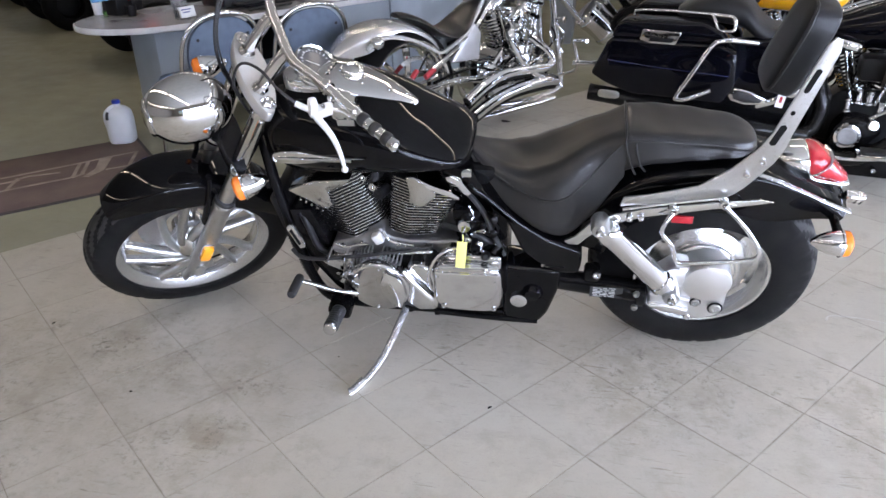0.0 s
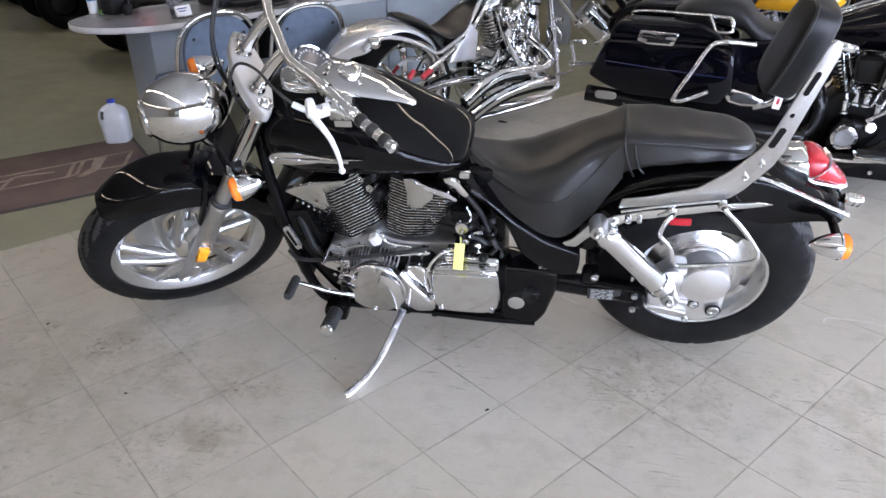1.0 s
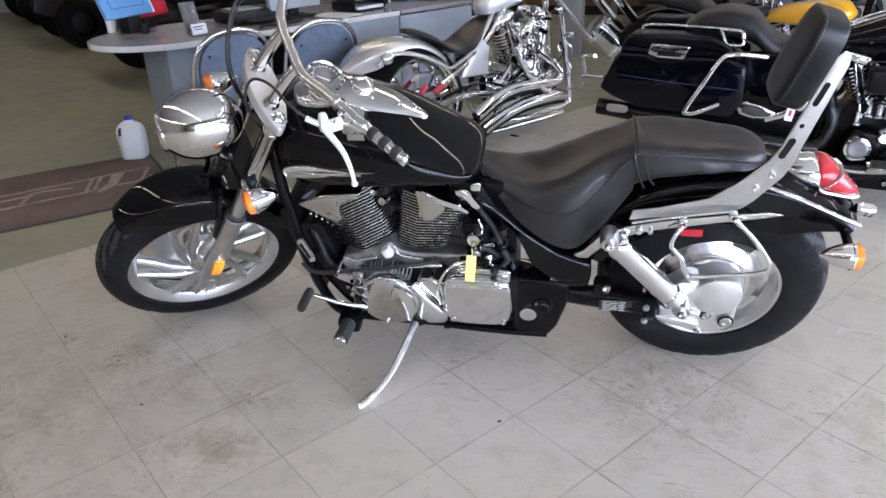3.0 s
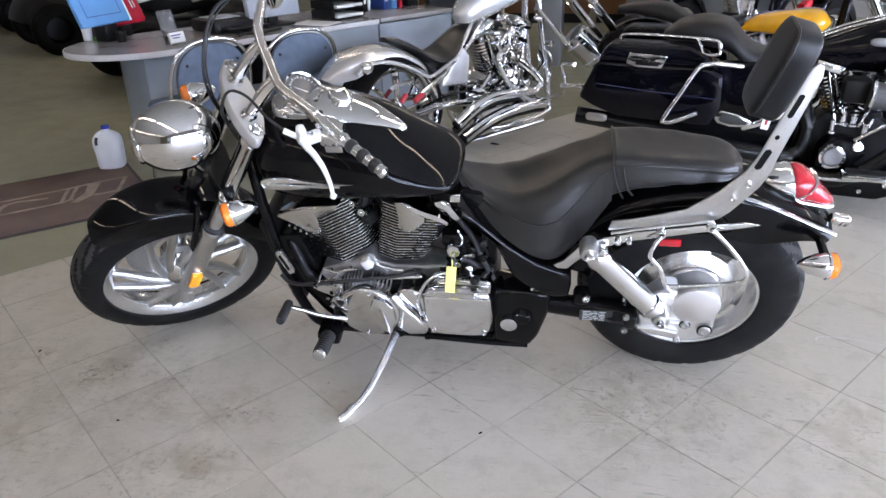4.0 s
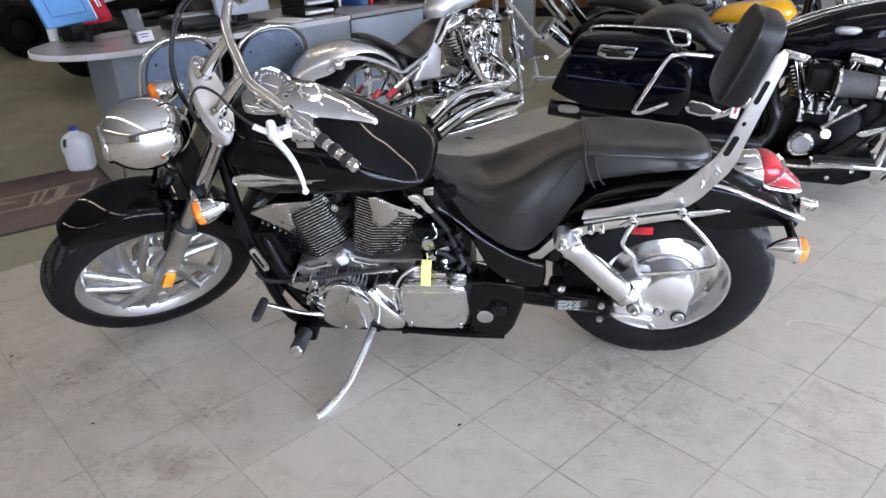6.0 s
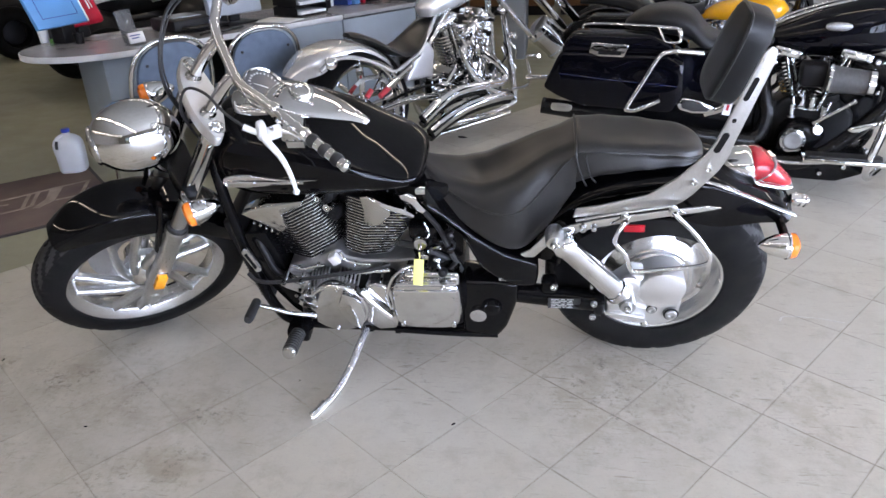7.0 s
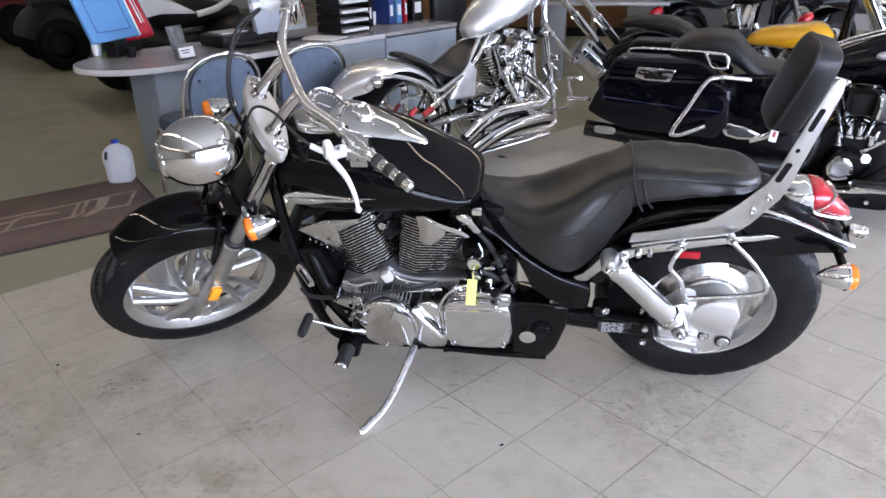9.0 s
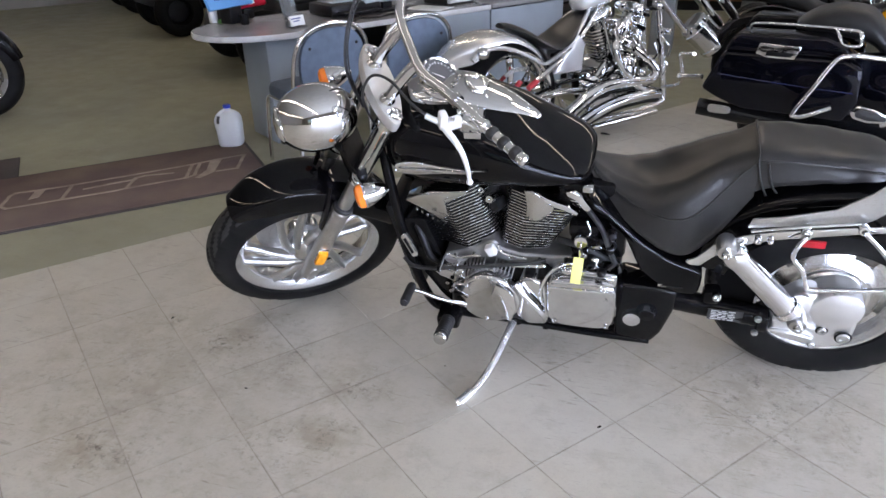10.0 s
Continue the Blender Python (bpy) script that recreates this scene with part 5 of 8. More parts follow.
    tube(bm, [(-0.32, -0.10, 0.165), (-0.315, -0.18, 0.20), (-0.309, -0.245, 0.240)], 0.020, 12, 4)
    box(bm, (-0.315, -0.215, 0.222), (0.075, 0.07, 0.05), 0.014)
    part("peg_bracket", bm, "black_satin", root)
    bm = bmesh.new()
    a, b = Vector((-0.308, -0.250, 0.245)), Vector((-0.300, -0.372, 0.289))
    dd = (b - a).normalized()
    prof = [(0.0, 0.0), (0.018, 0.0)]
    for k in range(8):
        prof += [(0.023, 0.008 + k * 0.014), (0.023, 0.016 + k * 0.014), (0.019, 0.017 + k * 0.014), (0.019, 0.021 + k * 0.014)]
    lathe(bm, prof + [(0.019, 0.124), (0.0, 0.126)], a, dd, 20)
    peg = part("foot_peg", bm, "rubber_trim", root, "ribbed black rubber foot peg")
    bm = bmesh.new()
    lathe(bm, [(0.0, 0.126), (0.020, 0.124), (0.020, 0.131), (0.016, 0.135), (0.0, 0.135)], a, dd, 20)
    part("end_cap", bm, "chrome_soft", peg)
    bm = bmesh.new()
    tube(bm, [(-0.255, -0.215, 0.290), (-0.315, -0.235, 0.318), (-0.385, -0.245, 0.352), (-0.418, -0.250, 0.365)], 0.007, 10, 4)
    shift = part("shift_lever", bm, "chrome_soft", root, "chrome shift lever with a rubber toe piece")
    bm = bmesh.new()
    a, b = Vector((-0.418, -0.240, 0.372)), Vector((-0.414, -0.335, 0.388))
    lathe(bm, [(0.0, 0.0), (0.013, 0.0), (0.0145, 0.01), (0.0145, 0.085), (0.012, 0.096), (0.0, 0.097)], a, b - a, 18)
    part("toe_rubber", bm, "rubber_trim", shift)

    # kickstand
    bm = bmesh.new()
    foot = Vector((-0.218, -0.481, 0.142))
    tube(bm, [(-0.116, -0.120, 0.156), (-0.124, -0.16, 0.150), (-0.145, -0.26, 0.132), (-0.165, -0.340, 0.123), (-0.184, -0.400, 0.124), (-0.202, -0.445, 0.132), foot], 0.0135, 14, 6, r1=0.0115)
    tube(bm, [foot + Vector((0.022, 0.040, 0.004)), foot + Vector((0.010, 0.018, 0.002)), foot + Vector((-0.004, -0.002, 0.0)), foot + Vector((-0.012, -0.008, -0.002))], 0.0145, 12, 4, squash=0.75)
    stand = part("kickstand", bm, "stand_metal", root, "chrome kickstand folded out to the floor")
    bm = bmesh.new()
    lathe(bm, [(0.0, -0.02), (0.024, -0.02), (0.026, 0.0), (0.024, 0.02), (0.0, 0.02)], (-0.112, -0.12, 0.16), (0, 0, 1), 18)
    part("pivot", bm, "black_satin", stand)

    # ---- steered front end ----
    fw = (-0.888, 0, 0.340)
    bm = bmesh.new()
    tyre(bm, fw, 0.340, 0.252, 0.124, 264, worn=True)
    fwheel = part("front_wheel", bm, "rubber", root, "black front tyre on a cast alloy wheel", m=S, smooth=30)
    fwheel.data.materials.append(M["tread_rubber"])
    bm = bmesh.new()
    rim_ring(bm, fw, 0.257, 0.098, 0.040)
    part("rim", bm, "alloy_bright", fwheel, "polished alloy rim", m=S)
    for k in range(5):
        bm = bmesh.new()
        a0 = radians(160 + 72 * k)
        at = lambda a, r, y: Vector(fw) + Vector((math.cos(a) * r, y, math.sin(a) * r))
        for s in (-1, 1):
            tube(bm, [at(a0 + radians(52 + s * 17), 0.052, -0.034), at(a0 + radians(30 + s * 17), 0.085, -0.032), at(a0 + radians(13 + s * 14), 0.136, -0.026), at(a0 + radians(3 + s * 12), 0.195, -0.020),
                      at(a0 + radians(s * 11), 0.243, -0.014)], 0.019, 12, 5, r1=0.017, squash=0.75)
        part("spoke", bm, "alloy", fwheel, m=S)
    bm = bmesh.new()
    lathe(bm, [(0.0, -0.070), (0.020, -0.069), (0.028, -0.062), (0.040, -0.058), (0.054, -0.046), (0.070, -0.030), (0.080, -0.010), (0.060, 0.03), (0.055, 0.07), (0.0, 0.075)], fw, (0, 1, 0), 36)
    part("hub", bm, "chrome_soft", fwheel, m=S)
    bm = bmesh.new()
    closed_lathe(bm, [(0.075, 0.066), (0.165, 0.066), (0.165, 0.071), (0.075, 0.071)], fw, (0, 1, 0), 48)
    part("brake_disc", bm, "steel_plate", fwheel, "drilled steel brake disc", m=S)
    bm = bmesh.new()
    box(bm, (FX + 0.13, 0.085, 0.405), (0.07, 0.06, 0.10), 0.015)
    part("brake_caliper", bm, "black_satin", root, m=S)

    leg_dir = Vector((0.415, 0, 0.688)).normalized()
    for s in (-1, 1):
        base = Vector((-0.905, s * 0.100, 0.305))
        bm = bmesh.new()
        lathe(bm, [(0.0, -0.028), (0.020, -0.026), (0.028, -0.015), (0.030, 0.03), (0.029, 0.34), (0.033, 0.345), (0.034, 0.350), (0.034, 0.362), (0.031, 0.366), (0.0, 0.366)], base, leg_dir, 32)
        leg = part("fork_leg", bm, "alloy", root, "satin alloy fork leg", m=S)
        bm = bmesh.new()
        lathe(bm, [(0.0, 0.362), (0.0315, 0.362), (0.0325, 0.368), (0.0315, 0.376), (0.026, 0.380), (0.0, 0.380)], base, leg_dir, 28)
        part("dust_seal", bm, "rubber_trim", leg, "black rubber dust seal", m=S)
        bm = bmesh.new()
        for h in (-0.022, 0.0):
            lathe(bm, [(0.0, 0.0), (0.007, 0.0), (0.007, 0.008), (0.0, 0.009)], base + Vector((0.012 + h * 1.2, s * 0.026, -0.006)), (0, s, -0.1), 12)
        part("pinch_bolt", bm, "chrome", leg, m=S)
        bm = bmesh.new()
        box(bm, base + Vector((0.036, 0, 0.016)), (0.045, 0.036, 0.05), 0.014)
        lathe(bm, [(0.0, 0.0), (0.016, 0.0), (0.016, 0.014), (0.0, 0.015)], Vector((fw[0], s * 0.12, 0.338)), (0, s, 0), 20)
        part("axle_clamp", bm, "alloy", leg, m=S)
        bm = bmesh.new()
        lathe(bm, [(0.0, 0.375), (0.0225, 0.375), (0.0225, 0.53), (0.0, 0.53)], base, leg_dir, 28)
        part("fork_tube", bm, "steel_plate", leg, m=S)
        bm = bmesh.new()
        lathe(bm, [(0.0, 0.50), (0.025, 0.50), (0.0265, 0.51), (0.0265, 0.735), (0.029, 0.74), (0.029, 0.765), (0.0, 0.765)], base, leg_dir, 28)
        part("fork_cover", bm, "chrome_soft", leg, "chrome fork cover", m=S)
    bm = bmesh.new()
    box(bm, (0, 0, 0), (0.033, 0.016, 0.062), 0.003, Matrix.Translation((-0.842, -0.138, 0.425)) @ Matrix.Rotation(radians(31), 4, "Y"))
    part("fork_reflector", bm, "amber_refl", root, "amber fork reflector", m=S)
    bm = bmesh.new()
    box(bm, (0, 0, 0), (0.037, 0.008, 0.068), 0.003, Matrix.Translation((-0.840, -0.129, 0.428)) @ Matrix.Rotation(radians(31), 4, "Y"))
    part("reflector_back", bm, "chrome", root, m=S)
    # triple clamps
    for h, mt, tk, half, bulge in ((0.795, "clamp", 0.028, 0.162, 0.022), (0.545, "black_satin", 0.030, 0.148, 0.012)):
        bm = bmesh.new()
        c = Vector((-0.905, 0, 0.305)) + leg_dir * h
        rot = Matrix.Rotation(math.atan2(leg_dir.x, leg_dir.z), 4, "Y")
        ring = []
        for i in range(40):
            t = 2 * math.pi * i / 40
            cc, sn = math.cos(t), math.sin(t)
            y = half * math.copysign(abs(cc) ** 0.7, cc)
            x = (0.026 + bulge * (1 - (y / half) ** 2)) * math.copysign(abs(sn) ** 0.8, sn) - 0.010
            ring.append((x, y))
        mm = Matrix.Translation(c) @ rot
        ring_faces(bm, [[mm @ Vector((x * k, y * (1 - (1 - k) * 0.4), z)) for x, y in ring] for z, k in ((-tk / 2, 0.96), (-tk / 2 + 0.004, 1.0), (tk / 2 - 0.006, 1.0), (tk / 2, 0.93))])
        tree = part("triple_clamp", bm, mt, root, "satin silver upper fork clamp" if h > 0.6 else "black lower fork clamp", m=S)
        if h > 0.6:
            for s in (-1, 1):
                bm = bmesh.new()
                lathe(bm, [(0.0, 0.0), (0.024, 0.0), (0.024, 0.006), (0.016, 0.007), (0.016, 0.016), (0.013, 0.018), (0.0, 0.018)], c + leg_dir * (tk / 2) + Vector((-0.006, s * 0.122, 0)), leg_dir, 6 if s < 0 else 24)
                part("fork_cap", bm, "chrome_soft", tree, m=S)
    # headlight
    hc = Vector((-0.702, 0, 0.943))
    hax = Vector((-1, 0, 0.10)).normalized()
    bm = bmesh.new()
    egg = [(0.097 * math.sqrt(max(0.0, 1 - ((h + 0.002) / 0.120) ** 2)), h) for h in [-0.122 + 0.224 * k / 28 for k in range(29)]]
    lathe(bm, egg, hc, hax, 64)
    head = part("headlight", bm, "chrome", root, "chrome egg-shaped headlight", m=S)
    bm = bmesh.new()
    closed_lathe(bm, [(0.050, 0.098), (0.0555, 0.100), (0.053, 0.106), (0.046, 0.110), (0.042, 0.109), (0.045, 0.101)], hc, hax, 56)
    part("headlight_rim", bm, "chrome", head, m=S)
    bm = bmesh.new()
    lathe(bm, [(0.045, 0.104), (0.036, 0.112), (0.022, 0.117), (0.0, 0.119)], hc, hax, 48)
    part("lens", bm, "chrome_soft", head, "headlight lens", m=S)
    bm = bmesh.new()
    tube(bm, [(-0.69, 0, 0.855), (-0.685, 0, 0.82), (-0.67, 0, 0.785), (-0.64, 0, 0.765)], 0.020, 14, 5)
    part("headlight_bracket", bm, "chrome_soft", head, m=S)
    # front signals
    for s in (-1, 1):
        bm = bmesh.new()
        zs = 0.80 if s < 0 else 0.865
        tube(bm, [(-0.645, s * 0.11, zs - 0.015), (-0.648, s * 0.15, zs), (-0.625, s * 0.195, zs)], 0.009, 10, 4)
        part("signal_stem", bm, "chrome_soft", root, m=S)
        turn_signal("turn_signal", (-0.625, s * 0.205, zs), -1, root, S)
    # front fender
    bm = bmesh.new()
    arc_shell(bm, fw, [(0.352, 0.062, 0.03), (0.358, 0.075, 0.050), (0.364, 0.080, 0.062), (0.373, 0.082, 0.072), (0.388, 0.081, 0.078), (0.396, 0.078, 0.074), (0.390, 0.070, 0.056), (0.374, 0.052, 0.028)], 8, 117, n=36)
    ff = part("front_fender", bm, "black_paint", root, "gloss black front fender", m=S)
    bm = bmesh.new()
    for s in (-1, 1):
        tube(bm, [(-0.728, s * 0.078, 0.725), (-0.765, s * 0.084, 0.62), (-0.806, s * 0.084, 0.522)], 0.016, 10, 4, squash=0.5)
    part("fender_bracket", bm, "black_satin", ff, m=S)
    # handlebar
    bm = bmesh.new()
    left = [(-0.400, 0.0, 1.105), (-0.400, -0.07, 1.105), (-0.392, -0.125, 1.112), (-0.366, -0.185, 1.118), (-0.335, -0.26, 1.121), (-0.308, -0.33, 1.120), (-0.282, -0.39, 1.119), (-0.256, -0.448, 1.115)]
    right = [(x, -y, z) for x, y, z in left[1:]]
    tube(bm, right[::-1] + left, 0.0135, 18, 6)
    bar = part("handlebar", bm, "chrome", root, "wide pulled-back chrome handlebar", m=S)
    for s in (-1, 1):
        bm = bmesh.new()
        tube(bm, [(-0.495, s * 0.07, 1.010), (-0.462, s * 0.07, 1.050), (-0.425, s * 0.07, 1.088), (-0.405, s * 0.07, 1.104)], 0.0165, 14, 4)
        lathe(bm, [(0.0, 0.0), (0.026, 0.0), (0.024, 0.018), (0.018, 0.03)], (-0.505, s * 0.07, 0.995), (0.5, 0, 0.8), 20)
        part("riser", bm, "chrome", bar, "chrome handlebar riser", m=S)
        # grips with raised chrome rings
        a, b = Vector((-0.307, s * 0.335, 1.122)), Vector((-0.254, s * 0.452, 1.115))
        bm = bmesh.new()
        lathe(bm, [(0.0, 0.0), (0.018, 0.0), (0.018, 0.008), (0.0145, 0.012), (0.0145, 0.134), (0.0155, 0.136), (0.0155, 0.144), (0.010, 0.150), (0.0, 0.151)], a, b - a, 22)
        grip = part("grip", bm, "chrome", bar, "chrome grip with black rubber pads", m=S)
        for k in range(3):
            bm = bmesh.new()
            h0 = 0.018 + k * 0.040
            lathe(bm, [(0.0140, h0 + 0.003), (0.0160, h0 + 0.007), (0.0176, h0 + 0.015), (0.0160, h0 + 0.023), (0.0140, h0 + 0.028)], a, b - a, 22)
            part("rubber_pad", bm, "rubber_trim", grip, "black rubber pad", m=S)
        bm = bmesh.new()
        box(bm, (0, 0, 0), (0.062, 0.052, 0.048), 0.010, Matrix.Translation((-0.322, s * 0.292, 1.098)) @ Matrix.Rotation(radians(s * 24), 4, "Z"))
        box(bm, (0, 0, 0), (0.034, 0.050, 0.082), 0.010, Matrix.Translation((-0.318, s * 0.280, 1.078)) @ Matrix.Rotation(radians(s * 24), 4, "Z"))
        part("switch_pod", bm, "chrome", bar, "chrome switch housing", m=S)
        pod_m = Matrix.Translation((-0.320, s * 0.285, 1.085)) @ Matrix.Rotation(radians(s * 24), 4, "Z")
        for k in range(5):
            bm = bmesh.new()
            box(bm, (0.0, s * (-0.018 + k * 0.009), -0.022), (0.046, 0.004, 0.050), 0.0015, pod_m, 1)
            part("pod_rib", bm, "chrome_soft", bar, m=S)
        for dz, dx, mt in ((0.028, 0.022, "ink"), (0.004, 0.026, "ink"), (-0.016, 0.024, "red")):
            bm = bmesh.new()
            box(bm, (dx + 0.006, -s * 0.004, dz), (0.012, 0.012, 0.009), 0.002, pod_m)
            part("switch_button", bm, mt, bar, m=S)
        for q in ((-0.350, s * 0.280, 1.128), (-0.330, s * 0.310, 1.128), (-0.372, s * 0.296, 1.126)):
            bolt("bolt", q, (0, 0, 1), 0.006, bar, "chrome", 0.007, m=S)
        bm = bmesh.new()
        closed_lathe(bm, [(0.013, -0.010), (0.019, -0.009), (0.019, 0.009), (0.013, 0.010)], (-0.345, s * 0.235, 1.1205), (0.38, s, 0.0), 20)
        part("bar_clamp", bm, "chrome_soft", bar, m=S)
        bm = bmesh.new()
        box(bm, (0, 0, 0), (0.048, 0.028, 0.028), 0.008, Matrix.Translation((-0.370, s * 0.292, 1.110)))
        box(bm, (0, 0, 0), (0.022, 0.030, 0.050), 0.008, Matrix.Translation((-0.396, s * 0.292, 1.132)) @ Matrix.Rotation(radians(10), 4, "Y"))
        tube(bm, [(-0.398, s * 0.292, 1.120), (-0.418, s * 0.278, 1.130), (-0.432, s * 0.268, 1.138)], 0.0075, 10, 3)
        part("lever_perch", bm, "silver_lever", bar, "silver lever perch", m=S)
        bm = bmesh.new()
        tube(bm, [(-0.398, s * 0.290, 1.126), (-0.393, s * 0.312, 1.112), (-0.382, s * 0.340, 1.100), (-0.373, s * 0.365, 1.078), (-0.369, s * 0.388, 1.040), (-0.370, s * 0.400, 1.003)], 0.0105, 12, 6, r1=0.0050)
        lathe(bm, [(0.0, -0.009), (0.006, -0.007), (0.009, 0.0), (0.006, 0.007), (0.0, 0.009)], (-0.370, s * 0.400, 1.000), (0, 0, 1), 16)
        part("lever", bm, "silver_lever", bar, "silver hand lever with a ball end", m=S)
    # cables
    bm = bmesh.new()
    tube(bm, [(-0.425, -0.272, 1.132), (-0.459, -0.22, 1.150), (-0.482, -0.15, 1.154), (-0.512, -0.10, 1.142), (-0.538, -0.07, 1.100), (-0.560, -0.05, 1.02), (-0.55, -0.05, 0.92), (-0.53, -0.05, 0.86)], 0.0038, 8, 6)
    part("clutch_cable", bm, "rubber_trim", bar, m=S)
    bm = bmesh.new()
    tube(bm, [(-0.41, 0.285, 1.11), (-0.49, 0.21, 1.13), (-0.552, 0.125, 1.08), (-0.578, 0.09, 0.98), (-0.56, 0.07, 0.85)], 0.0048, 8, 6)
    tube(bm, [(-0.41, 0.28, 1.11), (-0.49, 0.20, 1.12), (-0.55, 0.12, 1.07), (-0.57, 0.09, 0.97), (-0.56, 0.08, 0.85)], 0.0025, 8, 6)
    part("brake_hose", bm, "rubber_trim", bar, m=S)
    return root


black_cruiser()


# ---- shared pieces of the motorcycles behind (x forward, y to their left, z up) ----
def spoked_wheel(root, name, c, r, rin, w, spokes, rim_mat, label, fat=False, seg=96):
    bm = bmesh.new()
    tyre(bm, c, r, rin, w, seg, 1, 18)
    wheel = part(name, bm, "rubber", root, label, smooth=30)
    bm = bmesh.new()
    rim_ring(bm, c, rin + 0.003, w * 0.82, 0.05 if fat else 0.035, 56)
    part("rim", bm, rim_mat, wheel)
    bm = bmesh.new()
    hw = w * 0.35
    lathe(bm, [(0.0, -hw - 0.03), (0.030, -hw - 0.028), (0.05, -hw), (0.042, 0.0), (0.05, hw), (0.030, hw + 0.028), (0.0, hw + 0.03)], c, (0, 1, 0), 28)
    part("hub", bm, rim_mat, wheel)
    bm = bmesh.new()
    for k in range(spokes):
        a = 2 * math.pi * k / spokes
        s = -1 if k % 2 else 1
        if fat:
            p0 = Vector(c) + Vector((math.cos(a) * 0.04, -w * 0.20, math.sin(a) * 0.04))
            p1 = Vector(c) + Vector((math.cos(a + 0.25) * (rin - 0.04), -w * 0.30, math.sin(a + 0.25) * (rin - 0.04)))
            tube(bm, [p0, (p0 + p1) / 2 + Vector((0, -0.01, 0)), p1], 0.014, 8, 3, r1=0.022, squash=0.5)
        else:
            p0 = Vector(c) + Vector((math.cos(a + 0.3 * s) * 0.045, s * hw, math.sin(a + 0.3 * s) * 0.045))
            p1 = Vector(c) + Vector((math.cos(a) * (rin - 0.03), s * hw * 0.3, math.sin(a) * (rin - 0.03)))
            rod(bm, p0, p1, 0.0028, seg=6)
    tagged(part("spokes", bm, rim_mat, wheel), kind="stuff")
    return wheel


def v_twin(root, c, k=1.0, case="chrome_soft", barrel="fin", cover="chrome", side=-1, core="engine_dark", cam=1.0, cam_at=(0.02, -0.03)):
    """An air-cooled V-twin with its cases, barrels, heads, pushrods and cam cover; side: the side that carries the cam cover."""
    c = Vector(c)
    bm = bmesh.new()
    plate(bm, [(-0.20 * k, -0.13 * k), (-0.22 * k, 0.02 * k), (-0.12 * k, 0.12 * k), (0.10 * k, 0.13 * k), (0.20 * k, 0.05 * k), (0.20 * k, -0.10 * k), (0.10 * k, -0.16 * k), (-0.12 * k, -0.16 * k)],
          -0.10 * k, 0.10 * k, 0.02 * k, Matrix.Translation(c), 3)
    part("crankcase", bm, case, root, "cast engine crankcase")
    for s, nm in ((-1, "rear_cylinder"), (1, "front_cylinder")):
        ax = Vector((s * 0.39, 0, 0.92)).normalized()
        ang = math.atan2(ax.x, ax.z)
        bm = bmesh.new()
        rod(bm, c + ax * 0.08 * k, c + ax * 0.36 * k, 0.052 * k, seg=20)
        cyl = part(nm, bm, core, root, "finned air-cooled engine cylinder")
        for i in range(11):
            bm = bmesh.new()
            fins(bm, c, ax, 1, 0.0, 0.150 * k, 0.150 * k, (0.125 + i * 0.019) * k, 0.0035)
            part("cooling_fin", bm, barrel, cyl)
        bm = bmesh.new()
        box(bm, (0, 0, 0), (0.15 * k, 0.14 * k, 0.06 * k), 0.022 * k, Matrix.Translation(c + ax * 0.37 * k) @ Matrix.Rotation(ang, 4, "Y"), 3)
        part("rocker_box", bm, cover, cyl, "chrome rocker box")
        for t in (-0.02, 0.025):
            bm = bmesh.new()
            rod(bm, c + Vector((s * 0.05 * k + t, side * 0.11 * k, 0.06 * k)), c + ax * 0.34 * k + Vector((t * 0.5, side * 0.075 * k, 0)), 0.009 * k, seg=10)
            part("pushrod_tube", bm, "chrome", cyl)
    bm = bmesh.new()
    q = k * cam
    lathe(bm, [(0.105 * q, 0.0), (0.108 * q, 0.02 * q), (0.100 * q, 0.035 * q), (0.070 * q, 0.042 * q), (0.062 * q, 0.034 * q), (0.05 * q, 0.034 * q), (0.0, 0.036 * q)],
          c + Vector((cam_at[0] * k, side * 0.10 * k, cam_at[1] * k)), (0, side, 0), 32)
    cam_cover = part("cam_cover", bm, cover, root, "round chrome cam cover")
    for i in range(5):
        a = 2 * math.pi * i / 5 + 0.3
        bolt("bolt", c + Vector((cam_at[0] * k + 0.088 * q * math.cos(a), side * (0.10 * k + 0.036 * q), cam_at[1] * k + 0.088 * q * math.sin(a))), (0, side, 0), 0.007, cam_cover, "chrome", 0.006)


